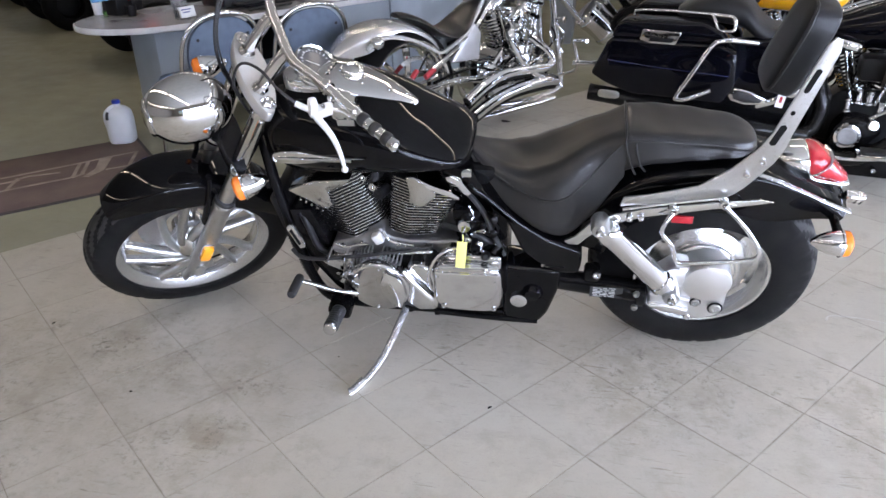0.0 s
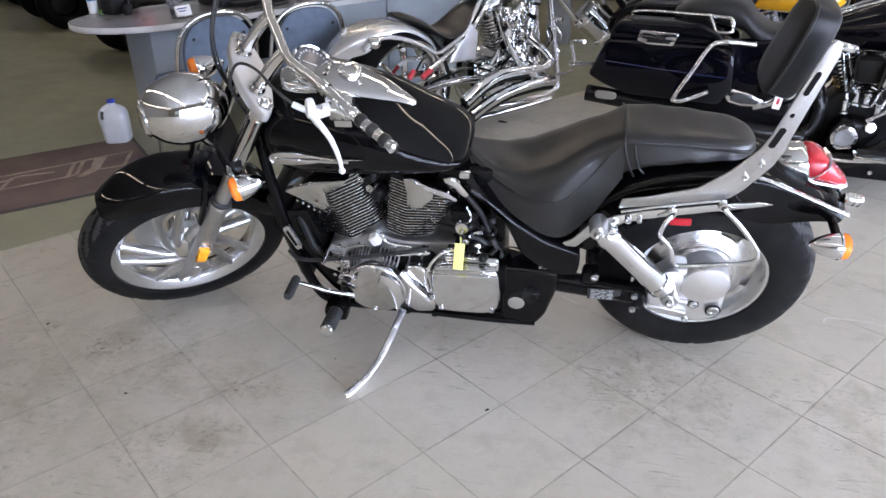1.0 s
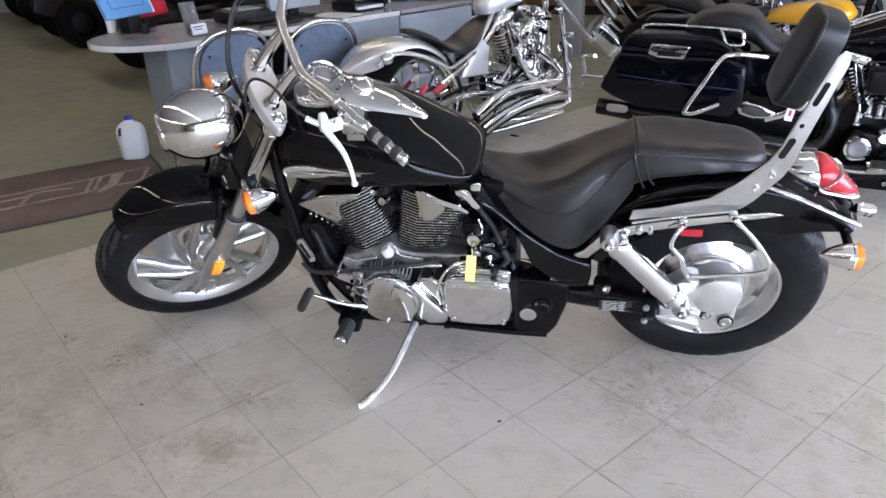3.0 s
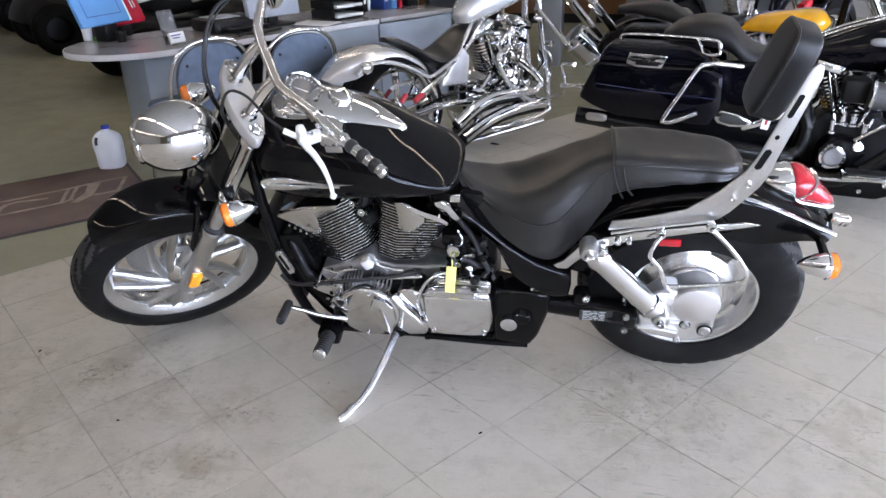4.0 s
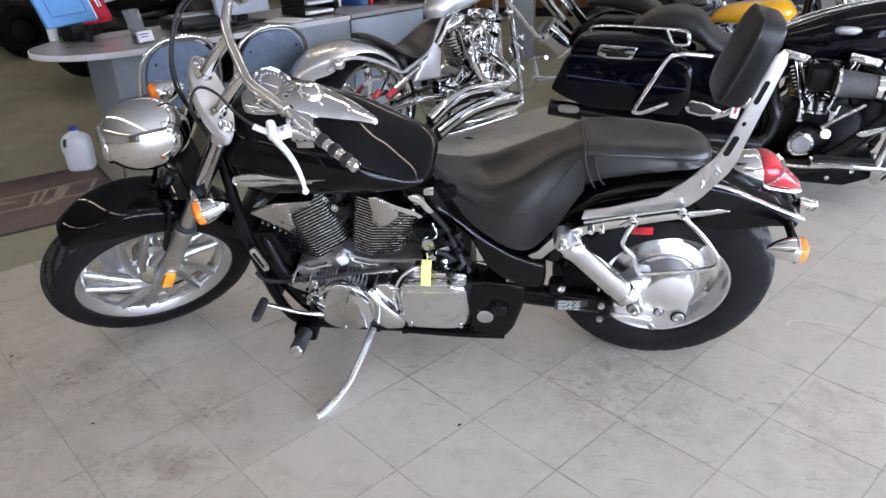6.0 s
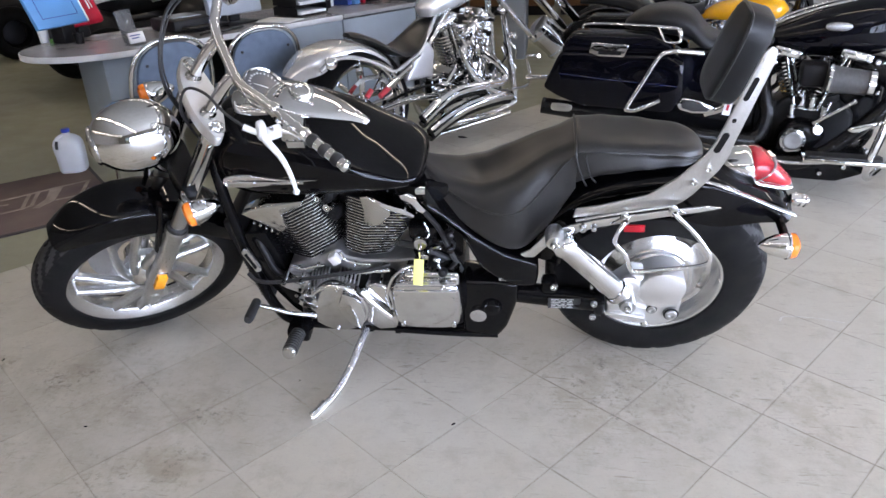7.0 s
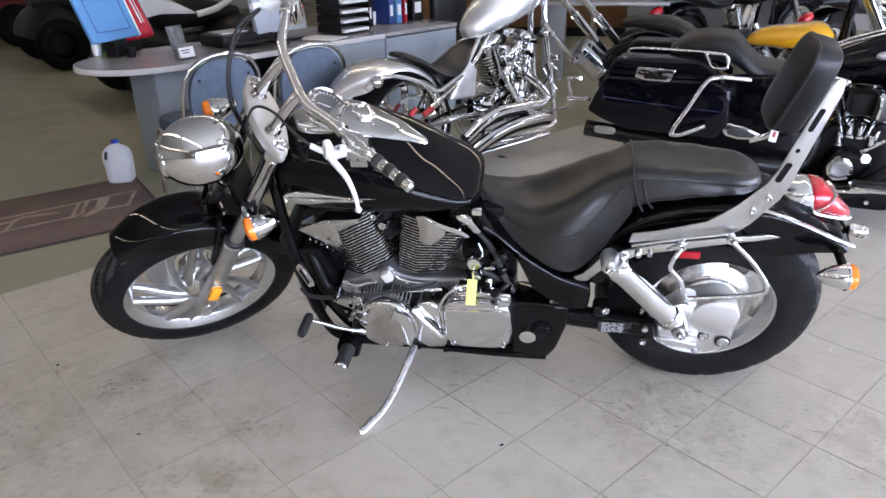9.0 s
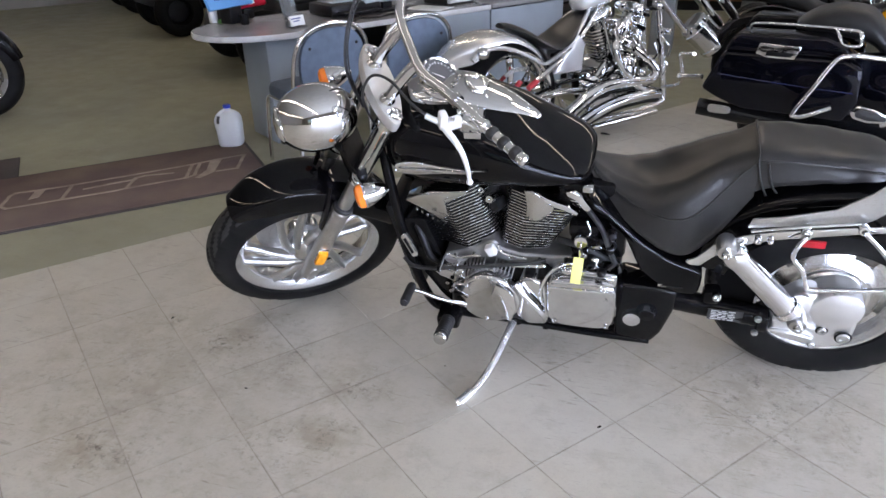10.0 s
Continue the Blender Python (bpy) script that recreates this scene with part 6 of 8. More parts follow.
# ---- silver chopper beyond the cruiser ----
def chopper():
    root = thing("motorcycle", pose(-0.606, 1.899, 0, 0, 0, 51), "silver custom chopper with chrome engine and long raked fork", "motorcycle", "motorcycles in the showroom")
    spoked_wheel(root, "rear_wheel", (-0.085, 0, 0.34), 0.34, 0.272, 0.25, 9, "chrome", "fat rear tyre on a chrome billet wheel", True)
    spoked_wheel(root, "front_wheel", (2.08, 0, 0.33), 0.33, 0.27, 0.10, 9, "chrome", "narrow front tyre on a chrome billet wheel", True)
    bm = bmesh.new()
    closed_lathe(bm, [(0.17, -0.142), (0.195, -0.142), (0.195, -0.136), (0.17, -0.136)], (-0.085, 0, 0.34), (0, 1, 0), 40)
    part("belt_pulley", bm, "chrome_soft", root)
    # fender
    bm = bmesh.new()
    arc_shell(bm, (-0.15, 0, 0.33), [(0.362, 0.12, 0.0), (0.366, 0.145, 0.0), (0.374, 0.15, 0.003), (0.388, 0.15, 0.005), (0.402, 0.148, 0.012), (0.418, 0.14, 0.040), (0.44, 0.11, 0.075), (0.455, 0.05, 0.05)],
              40, 146, n=44)
    fender = part("rear_fender", bm, "silver_paint", root, "silver painted rear fender")
    for s in (-1, 1):
        bm = bmesh.new()
        tube(bm, [(-0.40, s * 0.150, 0.610), (-0.336, s * 0.154, 0.650), (-0.25, s * 0.155, 0.658), (-0.14, s * 0.155, 0.634), (-0.025, s * 0.152, 0.586), (0.060, s * 0.148, 0.538), (0.105, s * 0.145, 0.530),
                  (0.150, s * 0.142, 0.545), (0.210, s * 0.135, 0.568), (0.290, s * 0.125, 0.605), (0.365, s * 0.105, 0.672), (0.440, s * 0.075, 0.735), (0.50, s * 0.04, 0.775)], 0.020, 12, 5, squash=0.65, r1=0.015)
        part("fender_strut", bm, "silver_paint", fender, "silver fender strut")
    bm = bmesh.new()
    lathe(bm, [(0.0, 0.03), (0.02, 0.028), (0.032, 0.01), (0.034, -0.01), (0.025, -0.03), (0.0, -0.032)], (-0.345, -0.16, 0.640), (-1, 0, 0), 24)
    part("fender_lamp", bm, "chrome", fender, "small chrome fender lamp")
    # frame
    tubes = [[(-0.12, -0.16, 0.33), (0.22, -0.145, 0.35), (0.52, -0.11, 0.30)], [(-0.12, 0.16, 0.33), (0.22, 0.145, 0.35), (0.52, 0.11, 0.30)],
             [(0.18, -0.11, 0.55), (0.36, -0.09, 0.60), (0.52, -0.05, 0.72), (0.80, 0, 0.98), (1.08, 0, 1.12)], [(0.18, 0.11, 0.55), (0.36, 0.09, 0.60), (0.52, 0.05, 0.72)],
             [(1.07, -0.03, 1.06), (1.04, -0.06, 0.82), (1.11, -0.08, 0.40), (1.14, -0.09, 0.18), (1.08, -0.10, 0.13), (0.80, -0.11, 0.115), (0.50, -0.11, 0.15), (0.42, -0.11, 0.30)],
             [(1.07, 0.03, 1.06), (1.04, 0.06, 0.82), (1.11, 0.08, 0.40), (1.14, 0.09, 0.18), (1.08, 0.10, 0.13), (0.80, 0.11, 0.115), (0.50, 0.11, 0.15), (0.42, 0.11, 0.30)]]
    for pts in tubes:
        bm = bmesh.new()
        tube(bm, pts, 0.021, 14, 7)
        part("frame_tube", bm, "chrome", root, "bright chrome frame tube")
    bm = bmesh.new()
    plate(bm, [(0.19, 0.445), (0.22, 0.50), (0.30, 0.59), (0.37, 0.66), (0.425, 0.60), (0.41, 0.435)], -0.12, 0.12, 0.02, seg=3)
    part("oil_tank", bm, "silver_paint", root, "silver oil tank under the seat")
    # seat and tank
    bm = bmesh.new()
    rings = []
    for x, w, zt, th in table([(-0.115, 0.04, 0.752, 0.02), (-0.06, 0.10, 0.748, 0.03), (0.02, 0.135, 0.716, 0.035), (0.10, 0.155, 0.666, 0.035), (0.19, 0.158, 0.632, 0.035), (0.28, 0.145, 0.650, 0.035), (0.36, 0.12, 0.704, 0.035), (0.43, 0.09, 0.748, 0.03), (0.49, 0.06, 0.765, 0.02)], 30):
        rings.append([(x, w * math.cos(t), zt - th + th * (math.sin(t) if math.sin(t) > 0 else 0.35 * math.sin(t))) for t in [2 * math.pi * i / 20 for i in range(20)]])
    ring_faces(bm, rings)
    part("seat", bm, "leather", root, "low black leather solo seat", smooth=50)
    bm = bmesh.new()
    m = Matrix.Translation((0.405, 0, 0.805)) @ Matrix.Rotation(radians(-14), 4, "Y")
    oval_body(bm, [(0.0, 0.03, -0.035, 0.02, 0.5), (0.04, 0.075, -0.055, 0.055, 0.45), (0.12, 0.110, -0.062, 0.11, 0.4), (0.26, 0.135, -0.065, 0.17, 0.38), (0.42, 0.135, -0.06, 0.20, 0.4), (0.56, 0.10, -0.05, 0.16, 0.45), (0.64, 0.04, -0.02, 0.08, 0.5)], 30, 28)
    bm.transform(m)
    part("fuel_tank", bm, "silver_paint", root, "stretched silver fuel tank", smooth=60)
    v_twin(root, (0.74, 0, 0.345), 1.12, "chrome_soft", "chrome", "chrome", core="chrome_soft")
    bm = bmesh.new()
    tilt = Matrix.Translation((0.66, -0.15, 0.655)) @ Matrix.Rotation(radians(-32), 4, "Y")
    box(bm, (0, 0, 0), (0.15, 0.06, 0.085), 0.014, tilt, 3)
    box(bm, (0, -0.032, 0), (0.11, 0.012, 0.050), 0.004, tilt)
    part("air_cleaner", bm, "chrome", root, "squared chrome air cleaner")
    bm = bmesh.new()
    box(bm, (0.50, 0, 0.33), (0.20, 0.20, 0.20), 0.03)
    lathe(bm, [(0.0, 0.0), (0.07, 0.0), (0.07, 0.03), (0.05, 0.045), (0.0, 0.048)], (0.50, -0.10, 0.33), (0, -1, 0), 24)
    part("gearbox", bm, "chrome_soft", root, "chrome gearbox")
    # chrome hardware crowded round the engine
    for k in range(30):
        x, z, y = random.uniform(0.46, 1.04), random.uniform(0.26, 0.80), random.uniform(-0.17, -0.12)
        r = random.uniform(0.008, 0.02)
        bm = bmesh.new()
        if k % 3 == 0:
            tube(bm, [(x, y, z), (x + random.uniform(-0.05, 0.05), y - 0.02, z - 0.06), (x + random.uniform(-0.08, 0.08), y, z - 0.13)], r * 0.45, 8, 4)
        elif k % 3 == 1:
            lathe(bm, [(0.0, -0.03), (r, -0.03), (r, 0.012), (r * 1.3, 0.014), (r * 1.2, 0.024), (r * 0.6, 0.028), (0.0, 0.028)], (x, y, z), (random.uniform(-0.4, 0.4), -1, random.uniform(-0.3, 0.5)), 14)
        else:
            box(bm, (0, 0, 0), (r * 3.2, 0.03, r * 1.8), 0.004, Matrix.Translation((x, y, z)) @ Matrix.Rotation(random.uniform(-0.8, 0.8), 4, "Y"))
        part("engine_fitting", bm, ("chrome", "engine_dark", "chrome", "chrome_soft", "black_satin")[k % 5], root)
    # exhaust
    for pts in ([(0.80, -0.13, 0.52), (0.90, -0.17, 0.44), (0.945, -0.19, 0.375), (0.89, -0.20, 0.335), (0.75, -0.21, 0.345), (0.52, -0.22, 0.355), (0.36, -0.225, 0.315), (0.215, -0.225, 0.240)],
                [(0.67, -0.12, 0.62), (0.60, -0.17, 0.56), (0.66, -0.20, 0.42), (0.80, -0.21, 0.30), (0.96, -0.215, 0.245), (0.85, -0.225, 0.255), (0.60, -0.23, 0.25), (0.40, -0.23, 0.205), (0.265, -0.23, 0.152)]):
        bm = bmesh.new()
        tube(bm, pts, 0.026, 14, 7, r1=0.036)
        pipe = part("exhaust_pipe", bm, "chrome", root, "sweeping chrome exhaust pipe")
        # Black disc on the closed pipe end paints its shaded inside.
        bm = bmesh.new()
        e, d = Vector(pts[-1]), (Vector(pts[-1]) - Vector(pts[-2])).normalized()
        rod(bm, e, e + d * 0.004, 0.030, seg=14)
        part("pipe_mouth_shade", bm, "ink", pipe)
        # A thinner black copy of the pipe runs just below it.
        bm = bmesh.new()
        tube(bm, [Vector(p) + Vector((0, 0.012, -0.036)) for p in pts[3:]], 0.020, 12, 6, r1=0.026)
        part("heat_shield", bm, "pipe_black", pipe, "thinner black tube under the pipe")
    bm = bmesh.new()
    tube(bm, [(0.18, -0.16, 0.10), (0.60, -0.17, 0.105), (1.0, -0.17, 0.11)], 0.018, 10, 4)
    part("kickstand", bm, "chrome_soft", root, "folded chrome kickstand")
    # fork, bars, forward controls
    for s in (-1, 1):
        bm = bmesh.new()
        rod(bm, (1.05, s * 0.10, 1.185), (1.54, s * 0.10, 0.782), 0.022, seg=16)
        rod(bm, (1.52, s * 0.10, 0.798), (2.09, s * 0.10, 0.33), 0.030, seg=18)
        part("fork_leg", bm, "chrome", root, "long raked chrome fork leg")
    bm = bmesh.new()
    rod(bm, (0.96, -0.12, 0.82), (1.27, -0.12, 0.56), 0.018, seg=14)
    lathe(bm, [(0.0, 0.0), (0.028, 0.0), (0.028, 0.03), (0.0, 0.032)], (1.26, -0.12, 0.568), (0.77, 0, -0.64), 18)
    part("frame_strut", bm, "chrome_soft", root, "slanting chrome strut")
    bm = bmesh.new()
    lathe(bm, [(0.0, -0.13), (0.085, -0.125), (0.098, -0.11), (0.098, -0.08), (0.104, -0.075), (0.104, -0.05), (0.098, -0.045), (0.098, 0.08), (0.104, 0.085), (0.104, 0.11), (0.09, 0.128), (0.0, 0.13)], (1.585, 0, 0.50), (0.60, -0.40, -0.62), 34)
    part("brake_drum", bm, "chrome", root, "chrome drum at the front of the fork")
    bm = bmesh.new()
    rod(bm, (1.02, 0, 1.20), (1.12, 0, 1.02), 0.04, seg=18)
    part("steering_neck", bm, "silver_paint", root)
    bm = bmesh.new()
    tube(bm, [(0.82, -0.36, 1.20), (0.92, -0.22, 1.24), (1.03, -0.08, 1.27), (1.03, 0.08, 1.27), (0.92, 0.22, 1.24), (0.82, 0.36, 1.20)], 0.014, 12, 6)
    part("handlebar", bm, "chrome", root, "low chrome handlebar")
    bm = bmesh.new()
    lathe(bm, [(0.0, -0.07), (0.05, -0.06), (0.075, -0.01), (0.08, 0.04), (0.0, 0.05)], (1.33, 0, 1.05), (1, 0, -0.2), 28)
    part("headlight", bm, "chrome", root, "small chrome headlight")
    bm = bmesh.new()
    tube(bm, [(1.10, -0.12, 0.24), (1.08, -0.26, 0.29), (1.06, -0.30, 0.36), (1.02, -0.30, 0.48), (1.01, -0.35, 0.50), (1.00, -0.42, 0.51)], 0.011, 10, 5)
    part("brake_lever", bm, "chrome", root, "chrome forward brake lever")
    bm = bmesh.new()
    tube(bm, [(1.05, -0.28, 0.35), (1.06, -0.36, 0.36), (1.07, -0.44, 0.37)], 0.016, 12, 3)
    part("foot_peg", bm, "chrome_soft", root, "knurled chrome foot peg")
    bm = bmesh.new()
    tube(bm, [(0.19, -0.17, 0.545), (0.11, -0.20, 0.520), (0.01, -0.22, 0.48), (-0.03, -0.225, 0.465)], 0.016, 12, 4)
    arm = part("passenger_peg", bm, "chrome_soft", root, "chrome passenger peg arm with a red grip")
    bm = bmesh.new()
    rod(bm, (-0.02, -0.224, 0.468), (-0.09, -0.235, 0.435), 0.016, seg=14)
    part("red_grip", bm, "red_grip", arm, "red rubber peg end")
    bm = bmesh.new()
    rod(bm, (-0.13, -0.215, 0.475), (-0.17, -0.22, 0.44), 0.015, seg=14)
    part("red_grip", bm, "red_grip", arm, "red rubber peg end")
    bm = bmesh.new()
    tube(bm, [(0.0, -0.19, 0.38), (0.16, -0.19, 0.41), (0.34, -0.17, 0.41), (0.48, -0.15, 0.37)], 0.012, 10, 4, squash=0.6)
    part("drive_guard", bm, "black_satin", root)
    return root


chopper()


# ---- black touring motorcycle with saddlebags ----
def bagger():
    root = thing("motorcycle", pose(0.70, 1.93, 0, 0, 0, -10), "blue-black touring motorcycle with hard saddlebags and chrome rails", "motorcycle", "motorcycles in the showroom")
    spoked_wheel(root, "rear_wheel", (0.22, 0, 0.315), 0.315, 0.21, 0.15, 9, "black_satin", "black rear tyre", True)
    spoked_wheel(root, "front_wheel", (1.86, 0, 0.315), 0.315, 0.22, 0.13, 9, "chrome_soft", "black front tyre", True)
    bm = bmesh.new()
    arc_shell(bm, (0.22, 0, 0.315), [(0.36, 0.10, 0.06), (0.385, 0.115, 0.08), (0.39, 0.118, 0.09), (0.39, 0.115, 0.09), (0.385, 0.10, 0.05)], 10, 168)
    part("rear_fender", bm, "navy_paint", root, "blue-black rear fender")
    bm = bmesh.new()
    arc_shell(bm, (1.86, 0, 0.315), [(0.35, 0.08, 0.05), (0.365, 0.09, 0.07), (0.365, 0.09, 0.07), (0.35, 0.07, 0.04)], 20, 165)
    part("front_fender", bm, "navy_paint", root, "blue-black front fender")
    for s in (-1, 1):
        # hard bag: body tapering to the back, lid above
        bm = bmesh.new()
        prof = [(-0.238, 0.510), (-0.168, 0.668), (-0.145, 0.696), (0.36, 0.690), (0.44, 0.655), (0.45, 0.50), (0.40, 0.41), (-0.04, 0.425), (-0.16, 0.468)]
        plate(bm, prof, s * 0.20, s * 0.385, 0.018, seg=4)
        bag = part("saddlebag", bm, "navy_paint", root, "hard blue-black saddlebag")
        bm = bmesh.new()
        lid = [(-0.150, 0.694), (-0.124, 0.758), (-0.095, 0.780), (0.28, 0.778), (0.36, 0.74), (0.40, 0.688), (-0.10, 0.698)]
        plate(bm, lid, s * 0.195, s * 0.383, 0.012, seg=3)
        part("lid", bm, "navy_paint", bag, "gloss black bag lid")
        bm = bmesh.new()
        plate(bm, [(-0.012, 0.692), (0.0, 0.742), (0.180, 0.734), (0.156, 0.674), (0.04, 0.676)], s * 0.386, s * 0.372, 0.004)
        plate_ob = part("latch", bm, "chrome_soft", bag, "chrome bag latch")
        # Black raised plate colours in the shade of the latch recess.
        bm = bmesh.new()
        plate(bm, [(0.030, 0.686), (0.036, 0.706), (0.150, 0.704), (0.140, 0.684)], s * 0.389, s * 0.374, 0.002)
        part("latch_slot_shade", bm, "ink", plate_ob)
        bm = bmesh.new()
        tube(bm, [(-0.155, s * 0.385, 0.585), (0.10, s * 0.39, 0.565), (0.42, s * 0.388, 0.545)], 0.0025, 8, 4)
        part("pinstripe", bm, "stripe", bag, "thin blue pinstripe")
        bm = bmesh.new()
        tube(bm, [(0.80, s * 0.22, 0.25), (0.55, s * 0.28, 0.28), (0.20, s * 0.30, 0.345), (-0.10, s * 0.315, 0.385), (-0.25, s * 0.32, 0.402)], 0.042, 18, 5)
        muff = part("muffler", bm, "pipe_black", root, "long black muffler")
        bm = bmesh.new()
        oval_body(bm, [(-0.195, 0.004, 0.398, 0.418, 0.5), (-0.18, 0.006, 0.388, 0.428, 0.5), (-0.11, 0.006, 0.386, 0.426, 0.5), (-0.088, 0.003, 0.396, 0.416, 0.5)], 10, 12)
        bm.transform(Matrix.Translation((0, s * 0.359, 0)))
        part("muffler_plate", bm, "steel_plate", muff)
        if s > 0:
            continue
        bm = bmesh.new()
        tube(bm, [(-0.06, s * 0.30, 0.79), (-0.04, s * 0.30, 0.812), (0.10, s * 0.30, 0.815), (0.34, s * 0.30, 0.806), (0.40, s * 0.30, 0.795), (0.41, s * 0.30, 0.75)], 0.008, 10, 6)
        tube(bm, [(0.300, s * 0.30, 0.808), (0.318, s * 0.335, 0.785), (0.335, s * 0.347, 0.750), (0.352, s * 0.349, 0.743), (0.398, s * 0.349, 0.745), (0.409, s * 0.347, 0.757), (0.400, s * 0.335, 0.795), (0.388, s * 0.325, 0.804), (0.325, s * 0.315, 0.808)], 0.0075, 10, 5)
        part("lid_rail", bm, "chrome", bag, "chrome rail on the bag lid")
        bm = bmesh.new()
        tube(bm, [(0.52, s * 0.36, 0.700), (0.43, s * 0.40, 0.713), (0.375, s * 0.41, 0.712), (0.325, s * 0.42, 0.690), (0.26, s * 0.435, 0.570), (0.197, s * 0.445, 0.452), (0.202, s * 0.445, 0.434), (0.245, s * 0.44, 0.438), (0.345, s * 0.42, 0.482)], 0.0105, 12, 6)
        part("bag_guard", bm, "chrome", root, "chrome saddlebag guard rail")
    # seat
    bm = bmesh.new()
    rings = []
    for x, w, zt, th in table([(0.12, 0.08, 0.80, 0.04), (0.20, 0.175, 0.855, 0.10), (0.32, 0.20, 0.880, 0.14), (0.44, 0.20, 0.858, 0.14), (0.52, 0.19, 0.775, 0.11), (0.60, 0.17, 0.735, 0.09), (0.72, 0.15, 0.735, 0.08), (0.84, 0.09, 0.745, 0.05)], 36):
        ring = []
        for i in range(24):
            t = 2 * math.pi * i / 24
            c, sn = math.cos(t), math.sin(t)
            ring.append((x, w * math.copysign(abs(c) ** 0.7, c), zt - th / 2 + th / 2 * math.copysign(abs(sn) ** 0.7, sn)))
        rings.append(ring)
    ring_faces(bm, rings)
    part("seat", bm, "pad_vinyl", root, "black two-up touring seat", smooth=50)
    bm = bmesh.new()
    oval_body(bm, [(0.80, 0.05, 0.67, 0.76, 0.5), (0.86, 0.10, 0.655, 0.79, 0.5), (0.98, 0.145, 0.645, 0.845, 0.45), (1.12, 0.165, 0.645, 0.90, 0.42), (1.28, 0.165, 0.66, 0.935, 0.42), (1.38, 0.12, 0.70, 0.92, 0.5), (1.42, 0.05, 0.75, 0.86, 0.5)], 34, 30)
    tank = part("fuel_tank", bm, "navy_paint", root, "blue-black fuel tank", smooth=60)
    bm = bmesh.new()
    tube(bm, [(0.78, -0.03, 0.765), (0.95, -0.045, 0.845), (1.15, -0.05, 0.905), (1.34, -0.045, 0.938)], 0.008, 10, 5)
    tube(bm, [(0.78, 0.03, 0.765), (0.95, 0.045, 0.845), (1.15, 0.05, 0.905), (1.34, 0.045, 0.938)], 0.008, 10, 5)
    part("tank_trim", bm, "chrome", tank, "chrome trim along the tank top")
    bm = bmesh.new()
    oval_body(bm, [(1.045, 0.004, 0.795, 0.812, 0.5), (1.07, 0.007, 0.785, 0.822, 0.5), (1.13, 0.007, 0.785, 0.822, 0.5), (1.155, 0.004, 0.796, 0.812, 0.5)], 10, 14)
    bm.transform(Matrix.Translation((0, -0.163, 0)))
    part("tank_badge", bm, "engine", tank, "oval metal tank badge")
    v_twin(root, (1.05, 0, 0.335), 1.0, "engine_dark", "chrome_soft", "chrome", cam=0.68, cam_at=(-0.045, -0.055))
    bm = bmesh.new()
    lathe(bm, [(0.0, 0.0), (0.07, 0.0), (0.072, 0.01), (0.062, 0.02), (0.055, 0.165), (0.060, 0.172), (0.060, 0.19), (0.0, 0.192)], (1.075, -0.26, 0.585), (1, 0, -0.08), 36)
    air = part("air_cleaner", bm, "filter_mesh", root, "long cone air filter with chrome ends")
    bm = bmesh.new()
    closed_lathe(bm, [(0.066, -0.004), (0.076, 0.0), (0.076, 0.010), (0.066, 0.014)], (1.075, -0.26, 0.585), (1, 0, -0.08), 36)
    part("filter_band", bm, "chrome", air)
    bm = bmesh.new()
    closed_lathe(bm, [(0.052, 0.168), (0.064, 0.170), (0.064, 0.195), (0.052, 0.197)], (1.075, -0.26, 0.585), (1, 0, -0.08), 36)
    part("filter_band", bm, "chrome", air)
    bm = bmesh.new()
    box(bm, (1.03, -0.16, 0.585), (0.12, 0.14, 0.11), 0.02)
    part("intake", bm, "dark_plastic", root)
    # cam chest: a rounded triangular chrome cover with a round timer plate
    bm = bmesh.new()
    plate(bm, [(0.905, 0.205), (0.915, 0.300), (0.945, 0.345), (1.010, 0.360), (1.085, 0.345), (1.125, 0.300), (1.060, 0.215), (0.985, 0.190)], -0.235, -0.10, 0.014, seg=3)
    chest = part("cam_chest", bm, "black_satin", root, "black cam chest with a chrome timer cover")
    bm = bmesh.new()
    lathe(bm, [(0.062, 0.0), (0.064, 0.012), (0.058, 0.022), (0.046, 0.024), (0.043, 0.018), (0.0, 0.019)], (0.981, -0.232, 0.274), (0, -1, 0), 40)
    timer = part("timer_cover", bm, "chrome", chest, "round chrome timer cover")
    bm = bmesh.new()
    lathe(bm, [(0.0, 0.0), (0.042, 0.0), (0.042, 0.005), (0.036, 0.007), (0.030, 0.005), (0.0, 0.007)], (0.981, -0.2495, 0.274), (0, -1, 0), 36)
    part("timer_plate", bm, "engine", timer, "grey ribbed centre plate")
    for k in range(5):
        a = 2 * math.pi * k / 5 + 0.3
        bolt("bolt", (0.981 + 0.052 * math.cos(a), -0.255, 0.274 + 0.052 * math.sin(a)), (0, -1, 0), 0.006, timer, "engine", 0.005)
    bm = bmesh.new()
    lathe(bm, [(0.0, 0.0), (0.026, 0.0), (0.026, 0.03), (0.020, 0.036), (0.010, 0.036), (0.008, 0.028), (0.0, 0.028)], (1.075, -0.225, 0.330), (0.2, -1, 0.2), 24)
    tube(bm, [(1.06, -0.23, 0.360), (1.10, -0.24, 0.392), (1.16, -0.25, 0.440), (1.22, -0.25, 0.485)], 0.011, 10, 4)
    part("oil_fitting", bm, "chrome", chest, "chrome oil filter head and line")
    # side cover between the bag and the engine
    bm = bmesh.new()
    plate(bm, [(0.40, 0.42), (0.40, 0.68), (0.62, 0.70), (0.76, 0.66), (0.80, 0.58), (0.78, 0.42), (0.62, 0.36)], -0.19, -0.12, 0.02, seg=3)
    part("side_cover", bm, "navy_paint", root, "gloss blue-black side cover")
    bm = bmesh.new()
    plate(bm, [(0.16, 0.265), (0.16, 0.355), (0.42, 0.405), (0.80, 0.43), (0.80, 0.24), (0.45, 0.245)], -0.165, -0.115, 0.015, seg=3)
